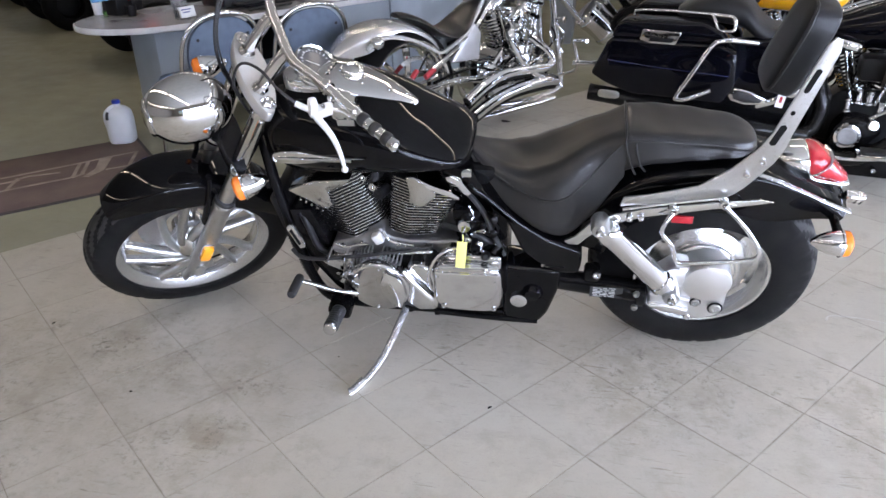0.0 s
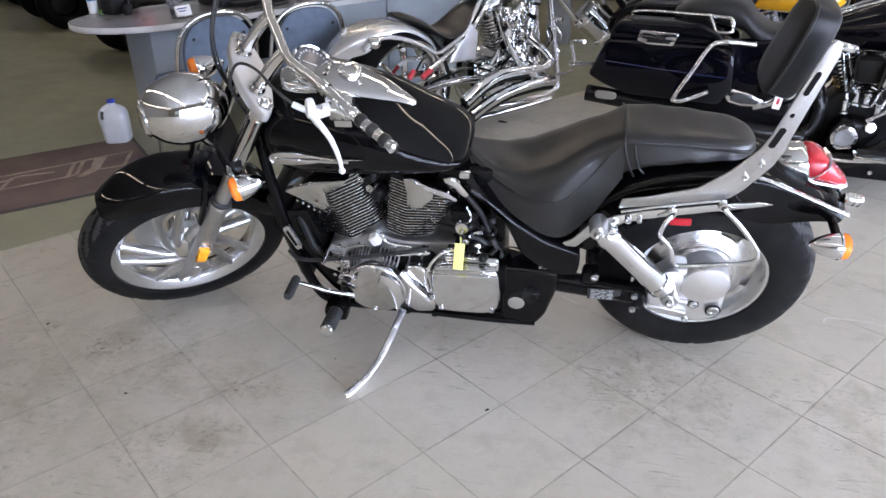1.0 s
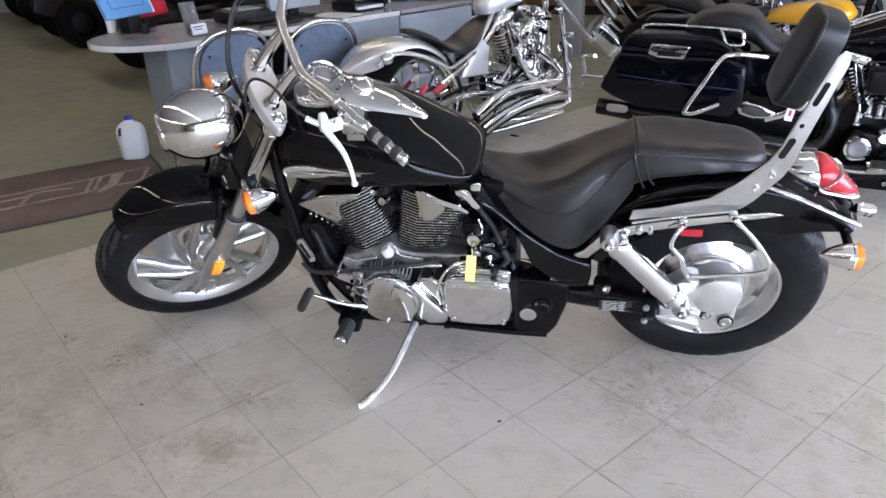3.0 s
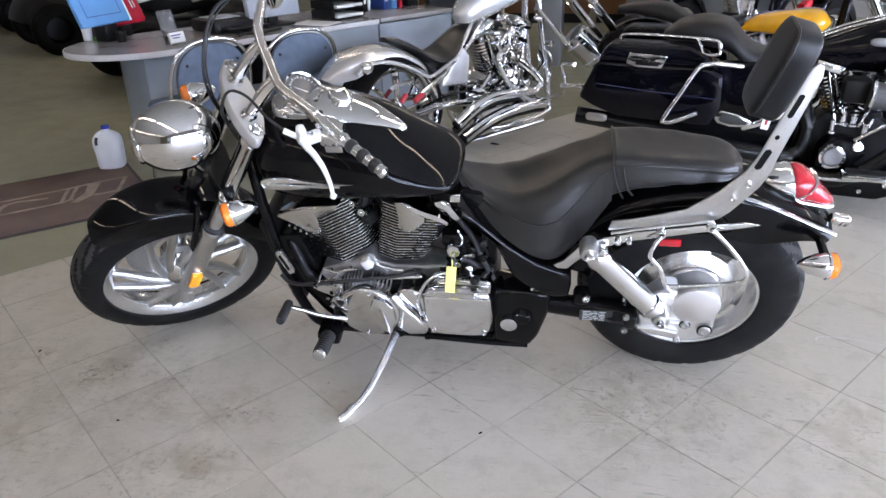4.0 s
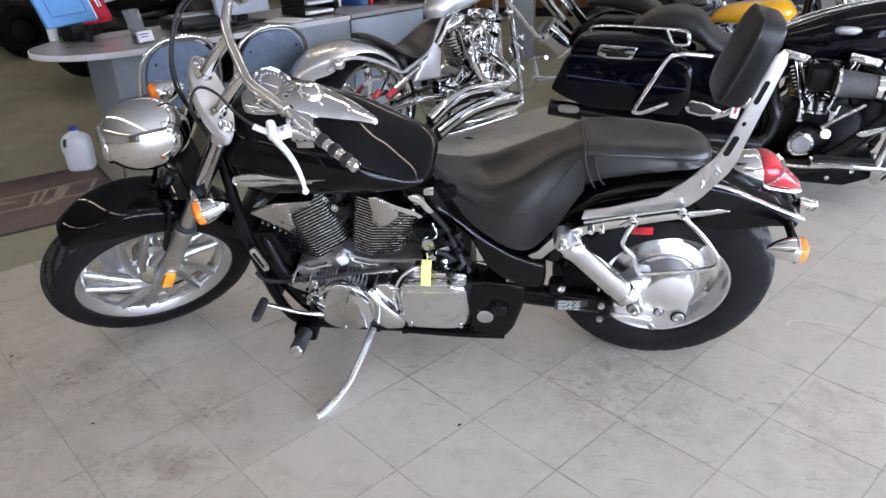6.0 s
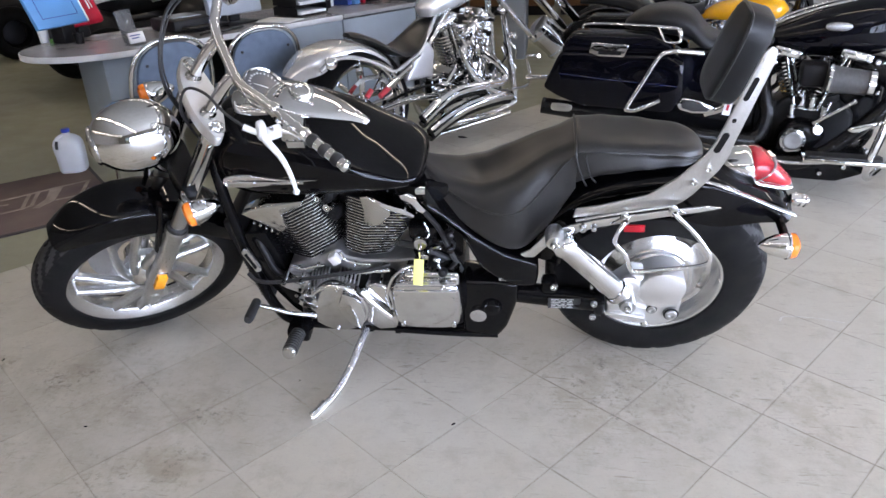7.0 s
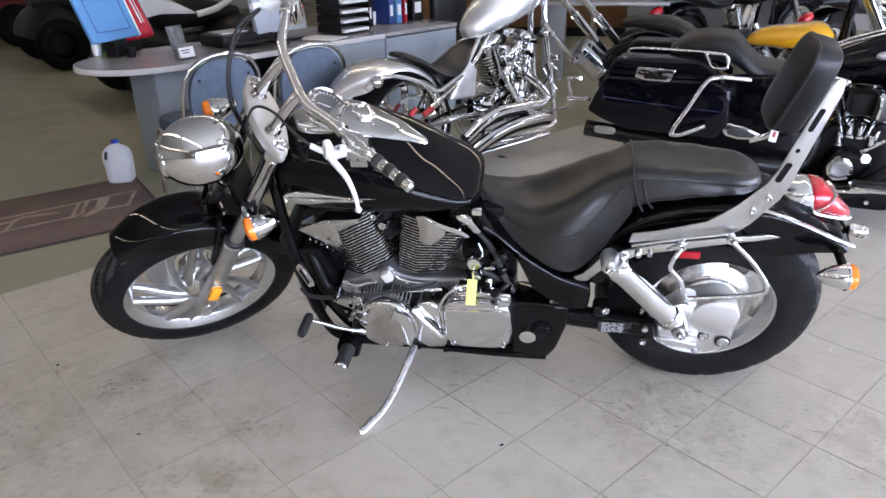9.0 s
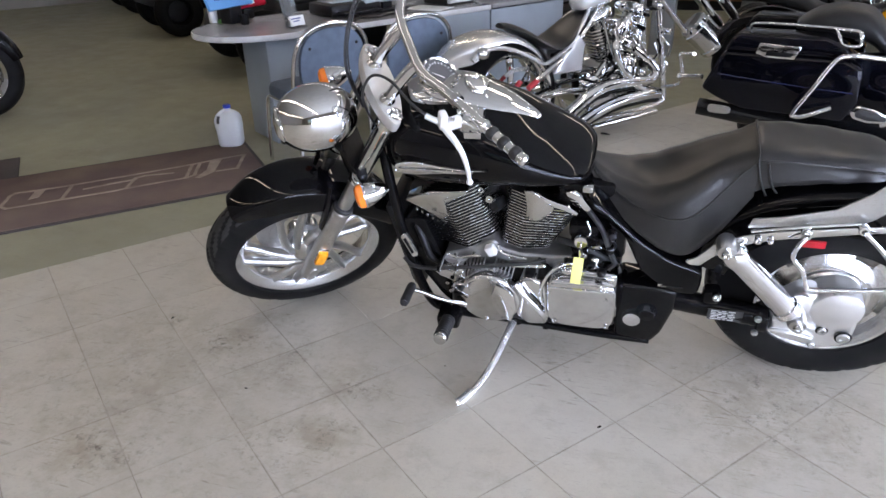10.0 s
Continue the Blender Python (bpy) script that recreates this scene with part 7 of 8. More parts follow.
    part("swing_arm", bm, "black_satin", root, "black swing arm and belt guard")
    # lifter blocks at the foot of the pushrods
    for x, z in ((0.965, 0.395), (1.005, 0.440), (1.050, 0.435), (1.105, 0.390)):
        bm = bmesh.new()
        lathe(bm, [(0.0, 0.0), (0.021, 0.0), (0.021, 0.010), (0.014, 0.014), (0.014, 0.050), (0.018, 0.054), (0.018, 0.062), (0.0, 0.064)], (x, -0.145, z - 0.03), ((x - 1.03) * 0.5, 0.05, 1), 16)
        part("lifter_block", bm, "chrome", chest)
    bm = bmesh.new()
    box(bm, (0.78, 0, 0.33), (0.24, 0.22, 0.22), 0.03)
    part("gearbox", bm, "engine_dark", root)
    # Made-up black box that darkens the bright gap beneath the tank.
    bm = bmesh.new()
    box(bm, (1.27, 0.02, 0.44), (0.20, 0.12, 0.42), 0.03)
    part("dark_filler", bm, "black_satin", root)
    # Added dark block for the lower frame and the shadow beneath the engine.
    bm = bmesh.new()
    plate(bm, [(0.66, 0.14), (0.70, 0.205), (0.90, 0.200), (1.34, 0.205), (1.31, 0.13), (1.20, 0.085), (0.80, 0.085)], -0.270, 0.27, 0.02)
    under = part("underbody_cover", bm, "black_satin", root, "dark mass for the lower frame and its shade")
    for x, z in ((0.80, 0.20), (0.95, 0.12), (1.05, 0.19), (1.12, 0.13), (1.22, 0.17)):
        bolt("bolt", (x, -0.270, z), (0, -1, 0), 0.012, under, "chrome_soft", 0.02)
    bm = bmesh.new()
    tube(bm, [(0.88, -0.33, 0.196), (0.98, -0.335, 0.190), (1.10, -0.335, 0.200), (1.19, -0.33, 0.214)], 0.008, 10, 4)
    part("shift_rod", bm, "chrome", root, "thin chrome linkage rod")
    for c, d in (((0.905, -0.115, 0.675), (0.13, 0.07, 0.045)), ((1.19, -0.19, 0.680), (0.14, 0.06, 0.045))):
        bm = bmesh.new()
        box(bm, (0, 0, 0), d, 0.014, Matrix.Translation(c) @ Matrix.Rotation(radians(12), 4, "Y"), 3)
        cover = part("rocker_cover", bm, "chrome", root, "chrome rocker cover")
        for k in range(3):
            bolt("bolt", (c[0] - 0.045 + 0.045 * k, c[1] - d[1] / 2, c[2] - 0.004), (0, -1, 0), 0.008, cover, "chrome", 0.012)
    for k in range(22):
        x, z, y = random.uniform(0.78, 1.34), random.uniform(0.47, 0.66), random.uniform(-0.20, -0.13)
        r = random.uniform(0.007, 0.018)
        bm = bmesh.new()
        if k % 3 == 0:
            tube(bm, [(x, y, z), (x + random.uniform(-0.04, 0.04), y - 0.02, z - 0.05), (x + random.uniform(-0.06, 0.06), y, z - 0.11)], r * 0.45, 8, 4)
        elif k % 3 == 1:
            lathe(bm, [(0.0, -0.03), (r, -0.03), (r, 0.012), (r * 1.3, 0.014), (r * 1.2, 0.024), (r * 0.6, 0.028), (0.0, 0.028)], (x, y, z), (random.uniform(-0.4, 0.4), -1, random.uniform(-0.3, 0.5)), 14)
        else:
            box(bm, (0, 0, 0), (r * 3.2, 0.03, r * 1.8), 0.004, Matrix.Translation((x, y, z)) @ Matrix.Rotation(random.uniform(-0.8, 0.8), 4, "Y"))
        part("engine_fitting", bm, "black_satin" if k % 3 == 0 else ("chrome", "engine_dark", "chrome_soft", "black_satin")[k % 4], root)
    bm = bmesh.new()
    tube(bm, [(0.87, -0.05, 0.60), (0.815, -0.15, 0.565), (0.830, -0.19, 0.46), (0.850, -0.20, 0.386), (0.825, -0.21, 0.285), (0.75, -0.23, 0.25)], 0.034, 16, 6)
    part("exhaust_pipe", bm, "pipe_black", root, "black rear exhaust pipe")
    bm = bmesh.new()
    tube(bm, [(1.21, -0.12, 0.63), (1.34, -0.18, 0.58), (1.37, -0.22, 0.50), (1.29, -0.26, 0.40), (1.14, -0.27, 0.245), (1.01, -0.27, 0.170), (0.86, -0.25, 0.185), (0.75, -0.24, 0.24)], 0.036, 16, 6)
    part("exhaust_pipe", bm, "pipe_black", root, "black front exhaust pipe")
    bm = bmesh.new()
    oval_body(bm, [(1.20, 0.006, 0.355, 0.365, 0.5), (1.23, 0.009, 0.345, 0.380, 0.5), (1.31, 0.009, 0.375, 0.405, 0.5), (1.33, 0.005, 0.390, 0.402, 0.5)], 10, 12)
    bm.transform(Matrix.Translation((0, -0.305, 0)))
    part("heat_shield", bm, "chrome_soft", root, "small chrome heat shield")
    bm = bmesh.new()
    plate(bm, [(0.42, 0.455), (0.45, 0.49), (0.53, 0.475), (0.60, 0.445), (0.585, 0.415), (0.50, 0.41), (0.44, 0.425)], -0.36, -0.335, 0.008)
    plate_b = part("passenger_board", bm, "chrome_soft", root, "oval chrome passenger footboard")
    bm = bmesh.new()
    plate(bm, [(0.445, 0.455), (0.465, 0.475), (0.53, 0.462), (0.58, 0.440), (0.57, 0.425), (0.50, 0.422), (0.45, 0.435)], -0.364, -0.345, 0.004)
    part("board_rubber", bm, "dark_jersey", plate_b)
    bm = bmesh.new()
    tube(bm, [(0.56, -0.30, 0.40), (0.64, -0.32, 0.44), (0.70, -0.33, 0.50)], 0.022, 12, 4)
    lathe(bm, [(0.0, 0.0), (0.03, 0.0), (0.03, 0.04), (0.0, 0.045)], (0.70, -0.31, 0.49), (0, -1, 0), 18)
    part("passenger_bracket", bm, "chrome", root, "chrome passenger peg bracket")
    for s in (-1, 1):
        bm = bmesh.new()
        box(bm, (1.20, s * 0.34, 0.225), (0.36, 0.11, 0.025), 0.01)
        fb = part("floorboard", bm, "chrome_soft", root, "chrome rider floorboard")
        bm = bmesh.new()
        box(bm, (1.20, s * 0.34, 0.241), (0.32, 0.085, 0.008), 0.003)
        part("board_rubber", bm, "rubber_trim", fb)
        bm = bmesh.new()
        tube(bm, [(1.38, s * 0.12, 0.62), (1.36, s * 0.30, 0.50), (1.33, s * 0.36, 0.38), (1.30, s * 0.36, 0.20), (1.33, s * 0.28, 0.125), (1.40, s * 0.14, 0.12)], 0.017, 14, 6)
        part("crash_bar", bm, "chrome", root, "chrome engine guard bar")
        bm = bmesh.new()
        tube(bm, [(1.45, s * 0.05, 0.95), (1.40, s * 0.10, 0.60), (1.38, s * 0.12, 0.25), (1.28, s * 0.13, 0.14), (0.80, s * 0.14, 0.13), (0.60, s * 0.14, 0.25)], 0.018, 12, 6)
        part("frame_tube", bm, "black_satin", root)
        bm = bmesh.new()
        rod(bm, (1.86, s * 0.11, 0.315), (1.50, s * 0.11, 0.98), 0.030, seg=16)
        part("fork_leg", bm, "chrome_soft", root, "chrome fork leg")
    bm = bmesh.new()
    lathe(bm, [(0.0, -0.10), (0.06, -0.09), (0.09, -0.03), (0.10, 0.05), (0.0, 0.06)], (1.66, 0, 0.93), (1, 0, 0), 28)
    part("headlight", bm, "navy_paint", root)
    bm = bmesh.new()
    tube(bm, [(1.15, -0.42, 1.05), (1.30, -0.30, 1.12), (1.45, -0.10, 1.13), (1.45, 0.10, 1.13), (1.30, 0.30, 1.12), (1.15, 0.42, 1.05)], 0.015, 12, 6)
    part("handlebar", bm, "chrome", root, "chrome handlebar")
    bm = bmesh.new()
    box(bm, (0, 0, 0), (0.035, 0.002, 0.085), 0, Matrix.Translation((0.66, -0.36, 0.455)) @ Matrix.Rotation(radians(8), 4, "Y"))
    tag = part("price_tag", bm, "paper", root, "white paper tag hanging on a string", smooth=0)
    bm = bmesh.new()
    box(bm, (0, -0.0016, -0.005), (0.012, 0.001, 0.028), 0, Matrix.Translation((0.66, -0.36, 0.455)) @ Matrix.Rotation(radians(8), 4, "Y"))
    part("print", bm, "red_grip", tag, smooth=0)
    bm = bmesh.new()
    tube(bm, [(0.60, 0.12, 0.13), (0.62, 0.25, 0.06), (0.63, 0.33, 0.008)], 0.012, 10, 3)
    part("kickstand", bm, "chrome_soft", root)
    return root


bagger()


# ---- plainer motorcycles further back ----
def far_cruiser(m, paint, label, rim="chrome_soft", engine="engine_dark", tank_top=0.90, guard=None, tail=True):
    root = thing("motorcycle", m, label, "motorcycle", "motorcycles in the showroom")
    spoked_wheel(root, "rear_wheel", (0, 0, 0.32), 0.32, 0.22, 0.15, 7, rim, "black rear tyre", True, 60)
    spoked_wheel(root, "front_wheel", (1.62, 0, 0.32), 0.32, 0.24, 0.11, 7, rim, "black front tyre", True, 60)
    for c, a0, a1, rr, w, nm in (((0, 0, 0.32), 20, 165, 0.365, 0.095, "rear_fender"), ((1.62, 0, 0.32), 15, 165, 0.355, 0.075, "front_fender")):
        bm = bmesh.new()
        arc_shell(bm, c, [(rr - 0.01, w * 0.9, 0.04), (rr + 0.01, w, 0.07), (rr + 0.01, w, 0.07), (rr - 0.01, w * 0.8, 0.04)], a0, a1, n=20, seg=10)
        part(nm, bm, guard or paint, root, "painted fender")
    bm = bmesh.new()
    oval_body(bm, [(0.58, 0.05, 0.64, tank_top - 0.12, 0.5), (0.70, 0.12, 0.63, tank_top - 0.035, 0.45), (0.90, 0.15, 0.62, tank_top, 0.42), (1.05, 0.14, 0.63, tank_top + 0.01, 0.45), (1.12, 0.06, 0.68, tank_top - 0.05, 0.5)], 20, 22)
    part("fuel_tank", bm, paint, root, "painted fuel tank", smooth=60)
    bm = bmesh.new()
    oval_body(bm, [(-0.18, 0.06, 0.72, 0.77, 0.5), (-0.05, 0.12, 0.72, 0.80, 0.5), (0.15, 0.14, 0.68, 0.80, 0.5), (0.30, 0.16, 0.63, 0.72, 0.5), (0.48, 0.15, 0.62, 0.71, 0.5), (0.62, 0.07, 0.66, 0.74, 0.5)], 22, 20)
    part("seat", bm, "pad_vinyl", root, "black vinyl seat", smooth=50)
    v_twin(root, (0.80, 0, 0.33), 0.9, engine, "fin", "chrome_soft")
    for s in (-1, 1):
        bm = bmesh.new()
        rod(bm, (1.62, s * 0.10, 0.32), (1.22, s * 0.10, 1.02), 0.026, seg=12)
        part("fork_leg", bm, "chrome_soft", root, "fork leg")
        bm = bmesh.new()
        tube(bm, [(1.20, s * 0.05, 0.92), (1.16, s * 0.09, 0.50), (1.10, s * 0.11, 0.15), (0.50, s * 0.12, 0.13), (0.25, s * 0.12, 0.30)], 0.018, 10, 5)
        part("frame_tube", bm, "black_satin", root)
    bm = bmesh.new()
    lathe(bm, [(0.0, -0.09), (0.06, -0.07), (0.085, 0.0), (0.09, 0.05), (0.0, 0.06)], (1.38, 0, 0.90), (1, 0, 0), 24)
    part("headlight", bm, "chrome", root, "chrome headlight")
    bm = bmesh.new()
    tube(bm, [(0.92, -0.42, 1.05), (1.05, -0.30, 1.10), (1.17, -0.09, 1.09), (1.17, 0.09, 1.09), (1.05, 0.30, 1.10), (0.92, 0.42, 1.05)], 0.013, 10, 5)
    part("handlebar", bm, "chrome", root, "chrome handlebar")
    bm = bmesh.new()
    tube(bm, [(0.90, -0.11, 0.45), (0.96, -0.16, 0.30), (0.80, -0.17, 0.20), (0.30, -0.18, 0.22), (-0.20, -0.19, 0.25)], 0.032, 12, 5)
    part("exhaust_pipe", bm, "chrome_soft", root, "chrome exhaust pipe")
    if not tail:
        return root
    bm = bmesh.new()
    oval_body(bm, [(-0.33, 0.03, 0.60, 0.64, 0.5), (-0.30, 0.045, 0.58, 0.66, 0.5), (-0.25, 0.045, 0.60, 0.68, 0.5), (-0.22, 0.02, 0.62, 0.67, 0.5)], 10, 14)
    part("tail_light", bm, "red", root, "red tail light")
    return root


far_cruiser(pose(0.78, 3.10, 0, 0, 0, -8), "yellow_paint", "yellow cruiser motorcycle parked behind the touring machine", tank_top=0.775, guard="black_paint", tail=False)
far_cruiser(pose(1.15, 5.0, 0, 0, 0, 40), "black_paint", "black cruiser motorcycle parked at the back")
far_cruiser(pose(2.30, 4.60, 0, 0, 0, 40), "black_paint", "black cruiser motorcycle parked at the back")
far_cruiser(pose(-4.50, 1.645, 0, 0, 0, 222), "black_paint", "black cruiser motorcycle with a polished rear wheel", "chrome", tail=False)


# ---- small utility quads far behind the desk ----
def quad(m, paint, label, body="dark_plastic"):
    root = thing("quad_bike", m, label, "quad bike", "quad bikes in the back")
    for x in (-0.42, 0.48):
        for s in (-1, 1):
            bm = bmesh.new()
            tyre(bm, (x, s * 0.47, 0.27), 0.27, 0.14, 0.22, 72, 1, 14)
            wh = part("wheel", bm, "quad_rubber", root, "knobbly black tyre", smooth=30)
            bm = bmesh.new()
            lathe(bm, [(0.14, -0.08), (0.12, -0.05), (0.05, -0.04), (0.0, -0.04)], (x, s * 0.47, 0.27), (0, s, 0), 20)
            part("rim", bm, "dark_plastic", wh)
    for x in (-0.42, 0.48):
        bm = bmesh.new()
        arc_shell(bm, (x, 0, 0.27), [(0.36, 0.44, 0.03), (0.40, 0.45, 0.05), (0.38, 0.44, 0.04)], 15, 160, n=14, seg=8)
        part("mudguard", bm, paint, root, "moulded plastic mudguard")
    bm = bmesh.new()
    oval_body(bm, [(-0.5, 0.10, 0.60, 0.72, 0.5), (-0.2, 0.17, 0.58, 0.80, 0.5), (0.15, 0.15, 0.55, 0.82, 0.5), (0.4, 0.18, 0.55, 0.90, 0.5), (0.62, 0.12, 0.58, 0.80, 0.5)], 18, 20)
    part("seat", bm, body, root, "moulded seat and tank cover", smooth=50)
    bm = bmesh.new()
    box(bm, (0.02, 0, 0.38), (0.7, 0.36, 0.30), 0.05)
    part("engine", bm, "engine_dark", root)
    bm = bmesh.new()
    tube(bm, [(0.18, -0.38, 1.0), (0.30, -0.15, 1.0), (0.30, 0.15, 1.0), (0.18, 0.38, 1.0)], 0.014, 8, 4)
    rod(bm, (0.30, 0, 0.80), (0.30, 0, 1.0), 0.02, seg=10)
    part("handlebar", bm, "black_satin", root)
    return root


quad(pose(-5.27, 5.55, 0, 0, 0, 231.5), "dark_plastic", "dark utility quad bike behind the desk")
quad(pose(-7.0, 6.97, 0, 0, 0, 231.5), "dark_red", "utility quad bike with dark red mudguards")
white_quad = quad(pose(-3.25, 4.08, 0, 0, 0, 231.5), "dark_plastic", "dark quad bike with pointed white side panels behind the desk")
for s in (-1, 1):
    # a front panel that narrows to a point, and a curved blade over the rear wheel
    bm = bmesh.new()
    ring_faces(bm, [[(x, s * y, z + h) for x, h in ((0.62, -0.10), (0.60, 0.04), (0.42, 0.10), (0.20, 0.04), (0.00, -0.07), (0.30, -0.05))]
                    for y, z in ((0.24, 0.80), (0.27, 0.79), (0.28, 0.78))])
    part("side_panel", bm, "white_paint", white_quad, "pointed white plastic panel")
    bm = bmesh.new()
    tube(bm, [(-0.02, s * 0.27, 0.70), (-0.20, s * 0.29, 0.74), (-0.36, s * 0.31, 0.84), (-0.46, s * 0.32, 0.98)], 0.028, 8, 4)
    part("rear_blade", bm, "white_paint", white_quad, "curved white plastic blade")


# ---- the desk and what stands on it ----
DESK = pose(0, 0, 0, 0, 0, 56.6)      # x along the desk, y away from the chairs
DH = 0.68


def desk():
    root = thing("desk", DESK, "long grey office desk with a rounded end and blue-grey panels", "desk")
    y0, y1 = 2.535, 3.30
    yc, hw = (y0 + y1) / 2, (y1 - y0) / 2

    def top_outline(inset):
        pts = []
        for i in range(25):
            a = math.pi / 2 + math.pi * i / 24
            pts.append((0.40 + (0.48 - inset) * math.cos(a), yc + (hw - inset) * math.sin(a)))
        pts += [(1.93, y0 + inset), (1.93, y1 - inset)]
        return pts

    bm = bmesh.new()
    ring_faces(bm, [[(x, y, z) for x, y in top_outline(i)] for z, i in ((DH - 0.034, 0.004), (DH - 0.030, 0.0), (DH - 0.004, 0.0), (DH - 0.0005, 0.002))])
    top = part("desktop", bm, "desk_edge", root, "grey edge-banded desktop with a rounded end")
    bm = bmesh.new()
    ring_faces(bm, [[(x, y, z) for x, y in top_outline(0.006)] for z in (DH - 0.002, DH + 0.001)])
    part("surface", bm, "laminate", top, "speckled grey laminate surface")
    bm = bmesh.new()
    box(bm, (2.305, yc, DH - 0.012), (0.73, hw * 2, 0.032), 0.006)
    part("side_top", bm, "laminate", root, "grey laminate side desk top")
    for x0, x1, y in ((1.38, 1.925, y0 + 0.02), (1.935, 2.665, y0 + 0.016)):
        bm = bmesh.new()
        box(bm, ((x0 + x1) / 2, y, (DH - 0.036) / 2), (x1 - x0, 0.022, DH - 0.036), 0.003)
        part("front_panel", bm, "desk_panel", root, "blue-grey front panel")
    bm = bmesh.new()
    box(bm, (2.655, yc, (DH - 0.03) / 2), (0.022, hw * 2 - 0.06, DH - 0.03), 0.003)
    part("end_panel", bm, "desk_panel", root, "blue-grey end panel")
    bm = bmesh.new()
    box(bm, (0.43, yc - 0.10, (DH - 0.036) / 2), (0.38, 0.36, DH - 0.036), 0.01)
    part("pedestal", bm, "desk_panel", root, "blue-grey pedestal under the rounded end")
    bm = bmesh.new()
    box(bm, (0.98, y1 - 0.10, (DH - 0.036) / 2), (0.84, 0.022, DH - 0.036), 0.003)
    part("back_panel", bm, "dark_plastic", root, "dark back panel of the kneehole")
    return root


desk()


def on_desk(x, y, turn=0.0, z=None):
    return DESK @ pose(x, y, (DH + 0.001) if z is None else z, 0, 0, turn)


def folder_stack():
    root = thing("display_folder", on_desk(0.25, 3.09, 22), "large blue folder leaning upright on the desk", "folder")
    m = Matrix.Translation((0, 0, 0.098)) @ Matrix.Rotation(radians(-22), 4, "X")
    bm = bmesh.new()
    box(bm, (0, 0, 0.205), (0.38, 0.03, 0.40), 0.01, m)
    part("cover", bm, "blue_card", root, "bright blue card cover")
    bm = bmesh.new()
    for c, d in (((0, 0.06), (0.26, 0.004)), ((-0.13, 0.16), (0.004, 0.20)), ((0.13, 0.16), (0.004, 0.20)), ((0, 0.26), (0.26, 0.004))):
        box(bm, (c[0], -0.0155, c[1]), (d[0], 0.002, d[1]), 0, m)
    part("fold_lines", bm, "navy_card", root, smooth=0)
    bm = bmesh.new()
    box(bm, (0.182, 0, 0.205), (0.012, 0.034, 0.40), 0.002, m)
    part("spine", bm, "paper", root)
    bm = bmesh.new()
    box(bm, (0.03, 0.05, 0.06), (0.10, 0.10, 0.12), 0.01)
    part("stand", bm, "dark_plastic", root)
    root = thing("cloth_bundle", on_desk(0.41, 3.25, 22), "folded red jersey propped behind the blue folder", "clothing")
    lean = Matrix.Translation((0, 0, 0.066)) @ Matrix.Rotation(radians(-20), 4, "X")
    bm = bmesh.new()
    rings = []
    for h, w, d in table([(0.0, 0.175, 0.012), (0.02, 0.195, 0.028), (0.10, 0.190, 0.034), (0.22, 0.178, 0.036), (0.34, 0.170, 0.032), (0.42, 0.160, 0.018)], 20):
        ring = []
        for i in range(40):
            t = 2 * math.pi * i / 40
            c, sn = math.cos(t), math.sin(t)
            y = d * math.copysign(abs(sn) ** 0.6, sn) * (1 + 0.14 * math.sin(9 * c * w / 0.17 + h * 12))
            ring.append(lean @ Vector((w * math.copysign(abs(c) ** 0.6, c), y, h)))
        rings.append(ring)
    ring_faces(bm, rings)
    cloth = part("cloth", bm, "red_paint", root, "red glossy cloth", smooth=60)
    for x, w in ((0.105, 0.008), (0.128, 0.004)):
        bm = bmesh.new()
        box(bm, (x, -0.036, 0.23), (w, 0.006, 0.30), 0.002, lean @ Matrix.Rotation(radians(-5), 4, "Y"))
        part("stripe", bm, "paper", cloth, "white stripe")
    bm = bmesh.new()
    box(bm, (0.0, 0.02, 0.035), (0.09, 0.09, 0.07), 0.01)
    part("stand", bm, "dark_plastic", root)


def brochure_holder():
    root = thing("brochure_holder", on_desk(0.485, 2.70, 12), "clear acrylic brochure holder with business cards", "holder")
    bm = bmesh.new()
    m = Matrix.Rotation(radians(-14), 4, "X")
    box(bm, (0, 0.03, 0.10), (0.110, 0.004, 0.20), 0.001, m)
    part("back", bm, "acrylic", root)
    bm = bmesh.new()
    box(bm, (0, -0.005, 0.002), (0.110, 0.07, 0.004), 0.001)
    part("base", bm, "acrylic", root)
    bm = bmesh.new()
    box(bm, (0, -0.02, 0.035), (0.104, 0.012, 0.06), 0.001, m)
    part("card_stack", bm, "paper", root, "stack of white cards")
    bm = bmesh.new()
    for i, w in enumerate((0.07, 0.05)):
        box(bm, (-0.01, -0.0268, 0.048 - i * 0.015), (w, 0.001, 0.006), 0, m)
    part("print", bm, "navy_card", root, smooth=0)


def cup(x, y, material, r, h, label, cat="cup"):
    bm = bmesh.new()
    lathe(bm, [(0.0, 0.0), (r * 0.85, 0.0), (r, h), (r * 0.94, h), (r * 0.80, 0.006), (0.0, 0.006)], (0, 0, 0), (0, 0, 1), 24)
    ob = part("cup", bm, material, None, label, category=cat)
    ob.matrix_world = on_desk(x, y)
    return ob


def laptop():
    root = thing("computer_monitor", on_desk(1.28, 2.86, 4), "grey computer monitor seen from the back", "monitor")
    bm = bmesh.new()
    m = Matrix.Rotation(radians(-8), 4, "X")
    box(bm, (0, 0, 0.22), (0.42, 0.05, 0.32), 0.012, m)
    part("housing", bm, "grey_plastic", root, "pale grey plastic back")
    bm = bmesh.new()
    box(bm, (0, 0.02, 0.008), (0.24, 0.18, 0.016), 0.005)
    box(bm, (0, 0.03, 0.05), (0.08, 0.03, 0.10), 0.006)
    part("stand", bm, "dark_plastic", root)


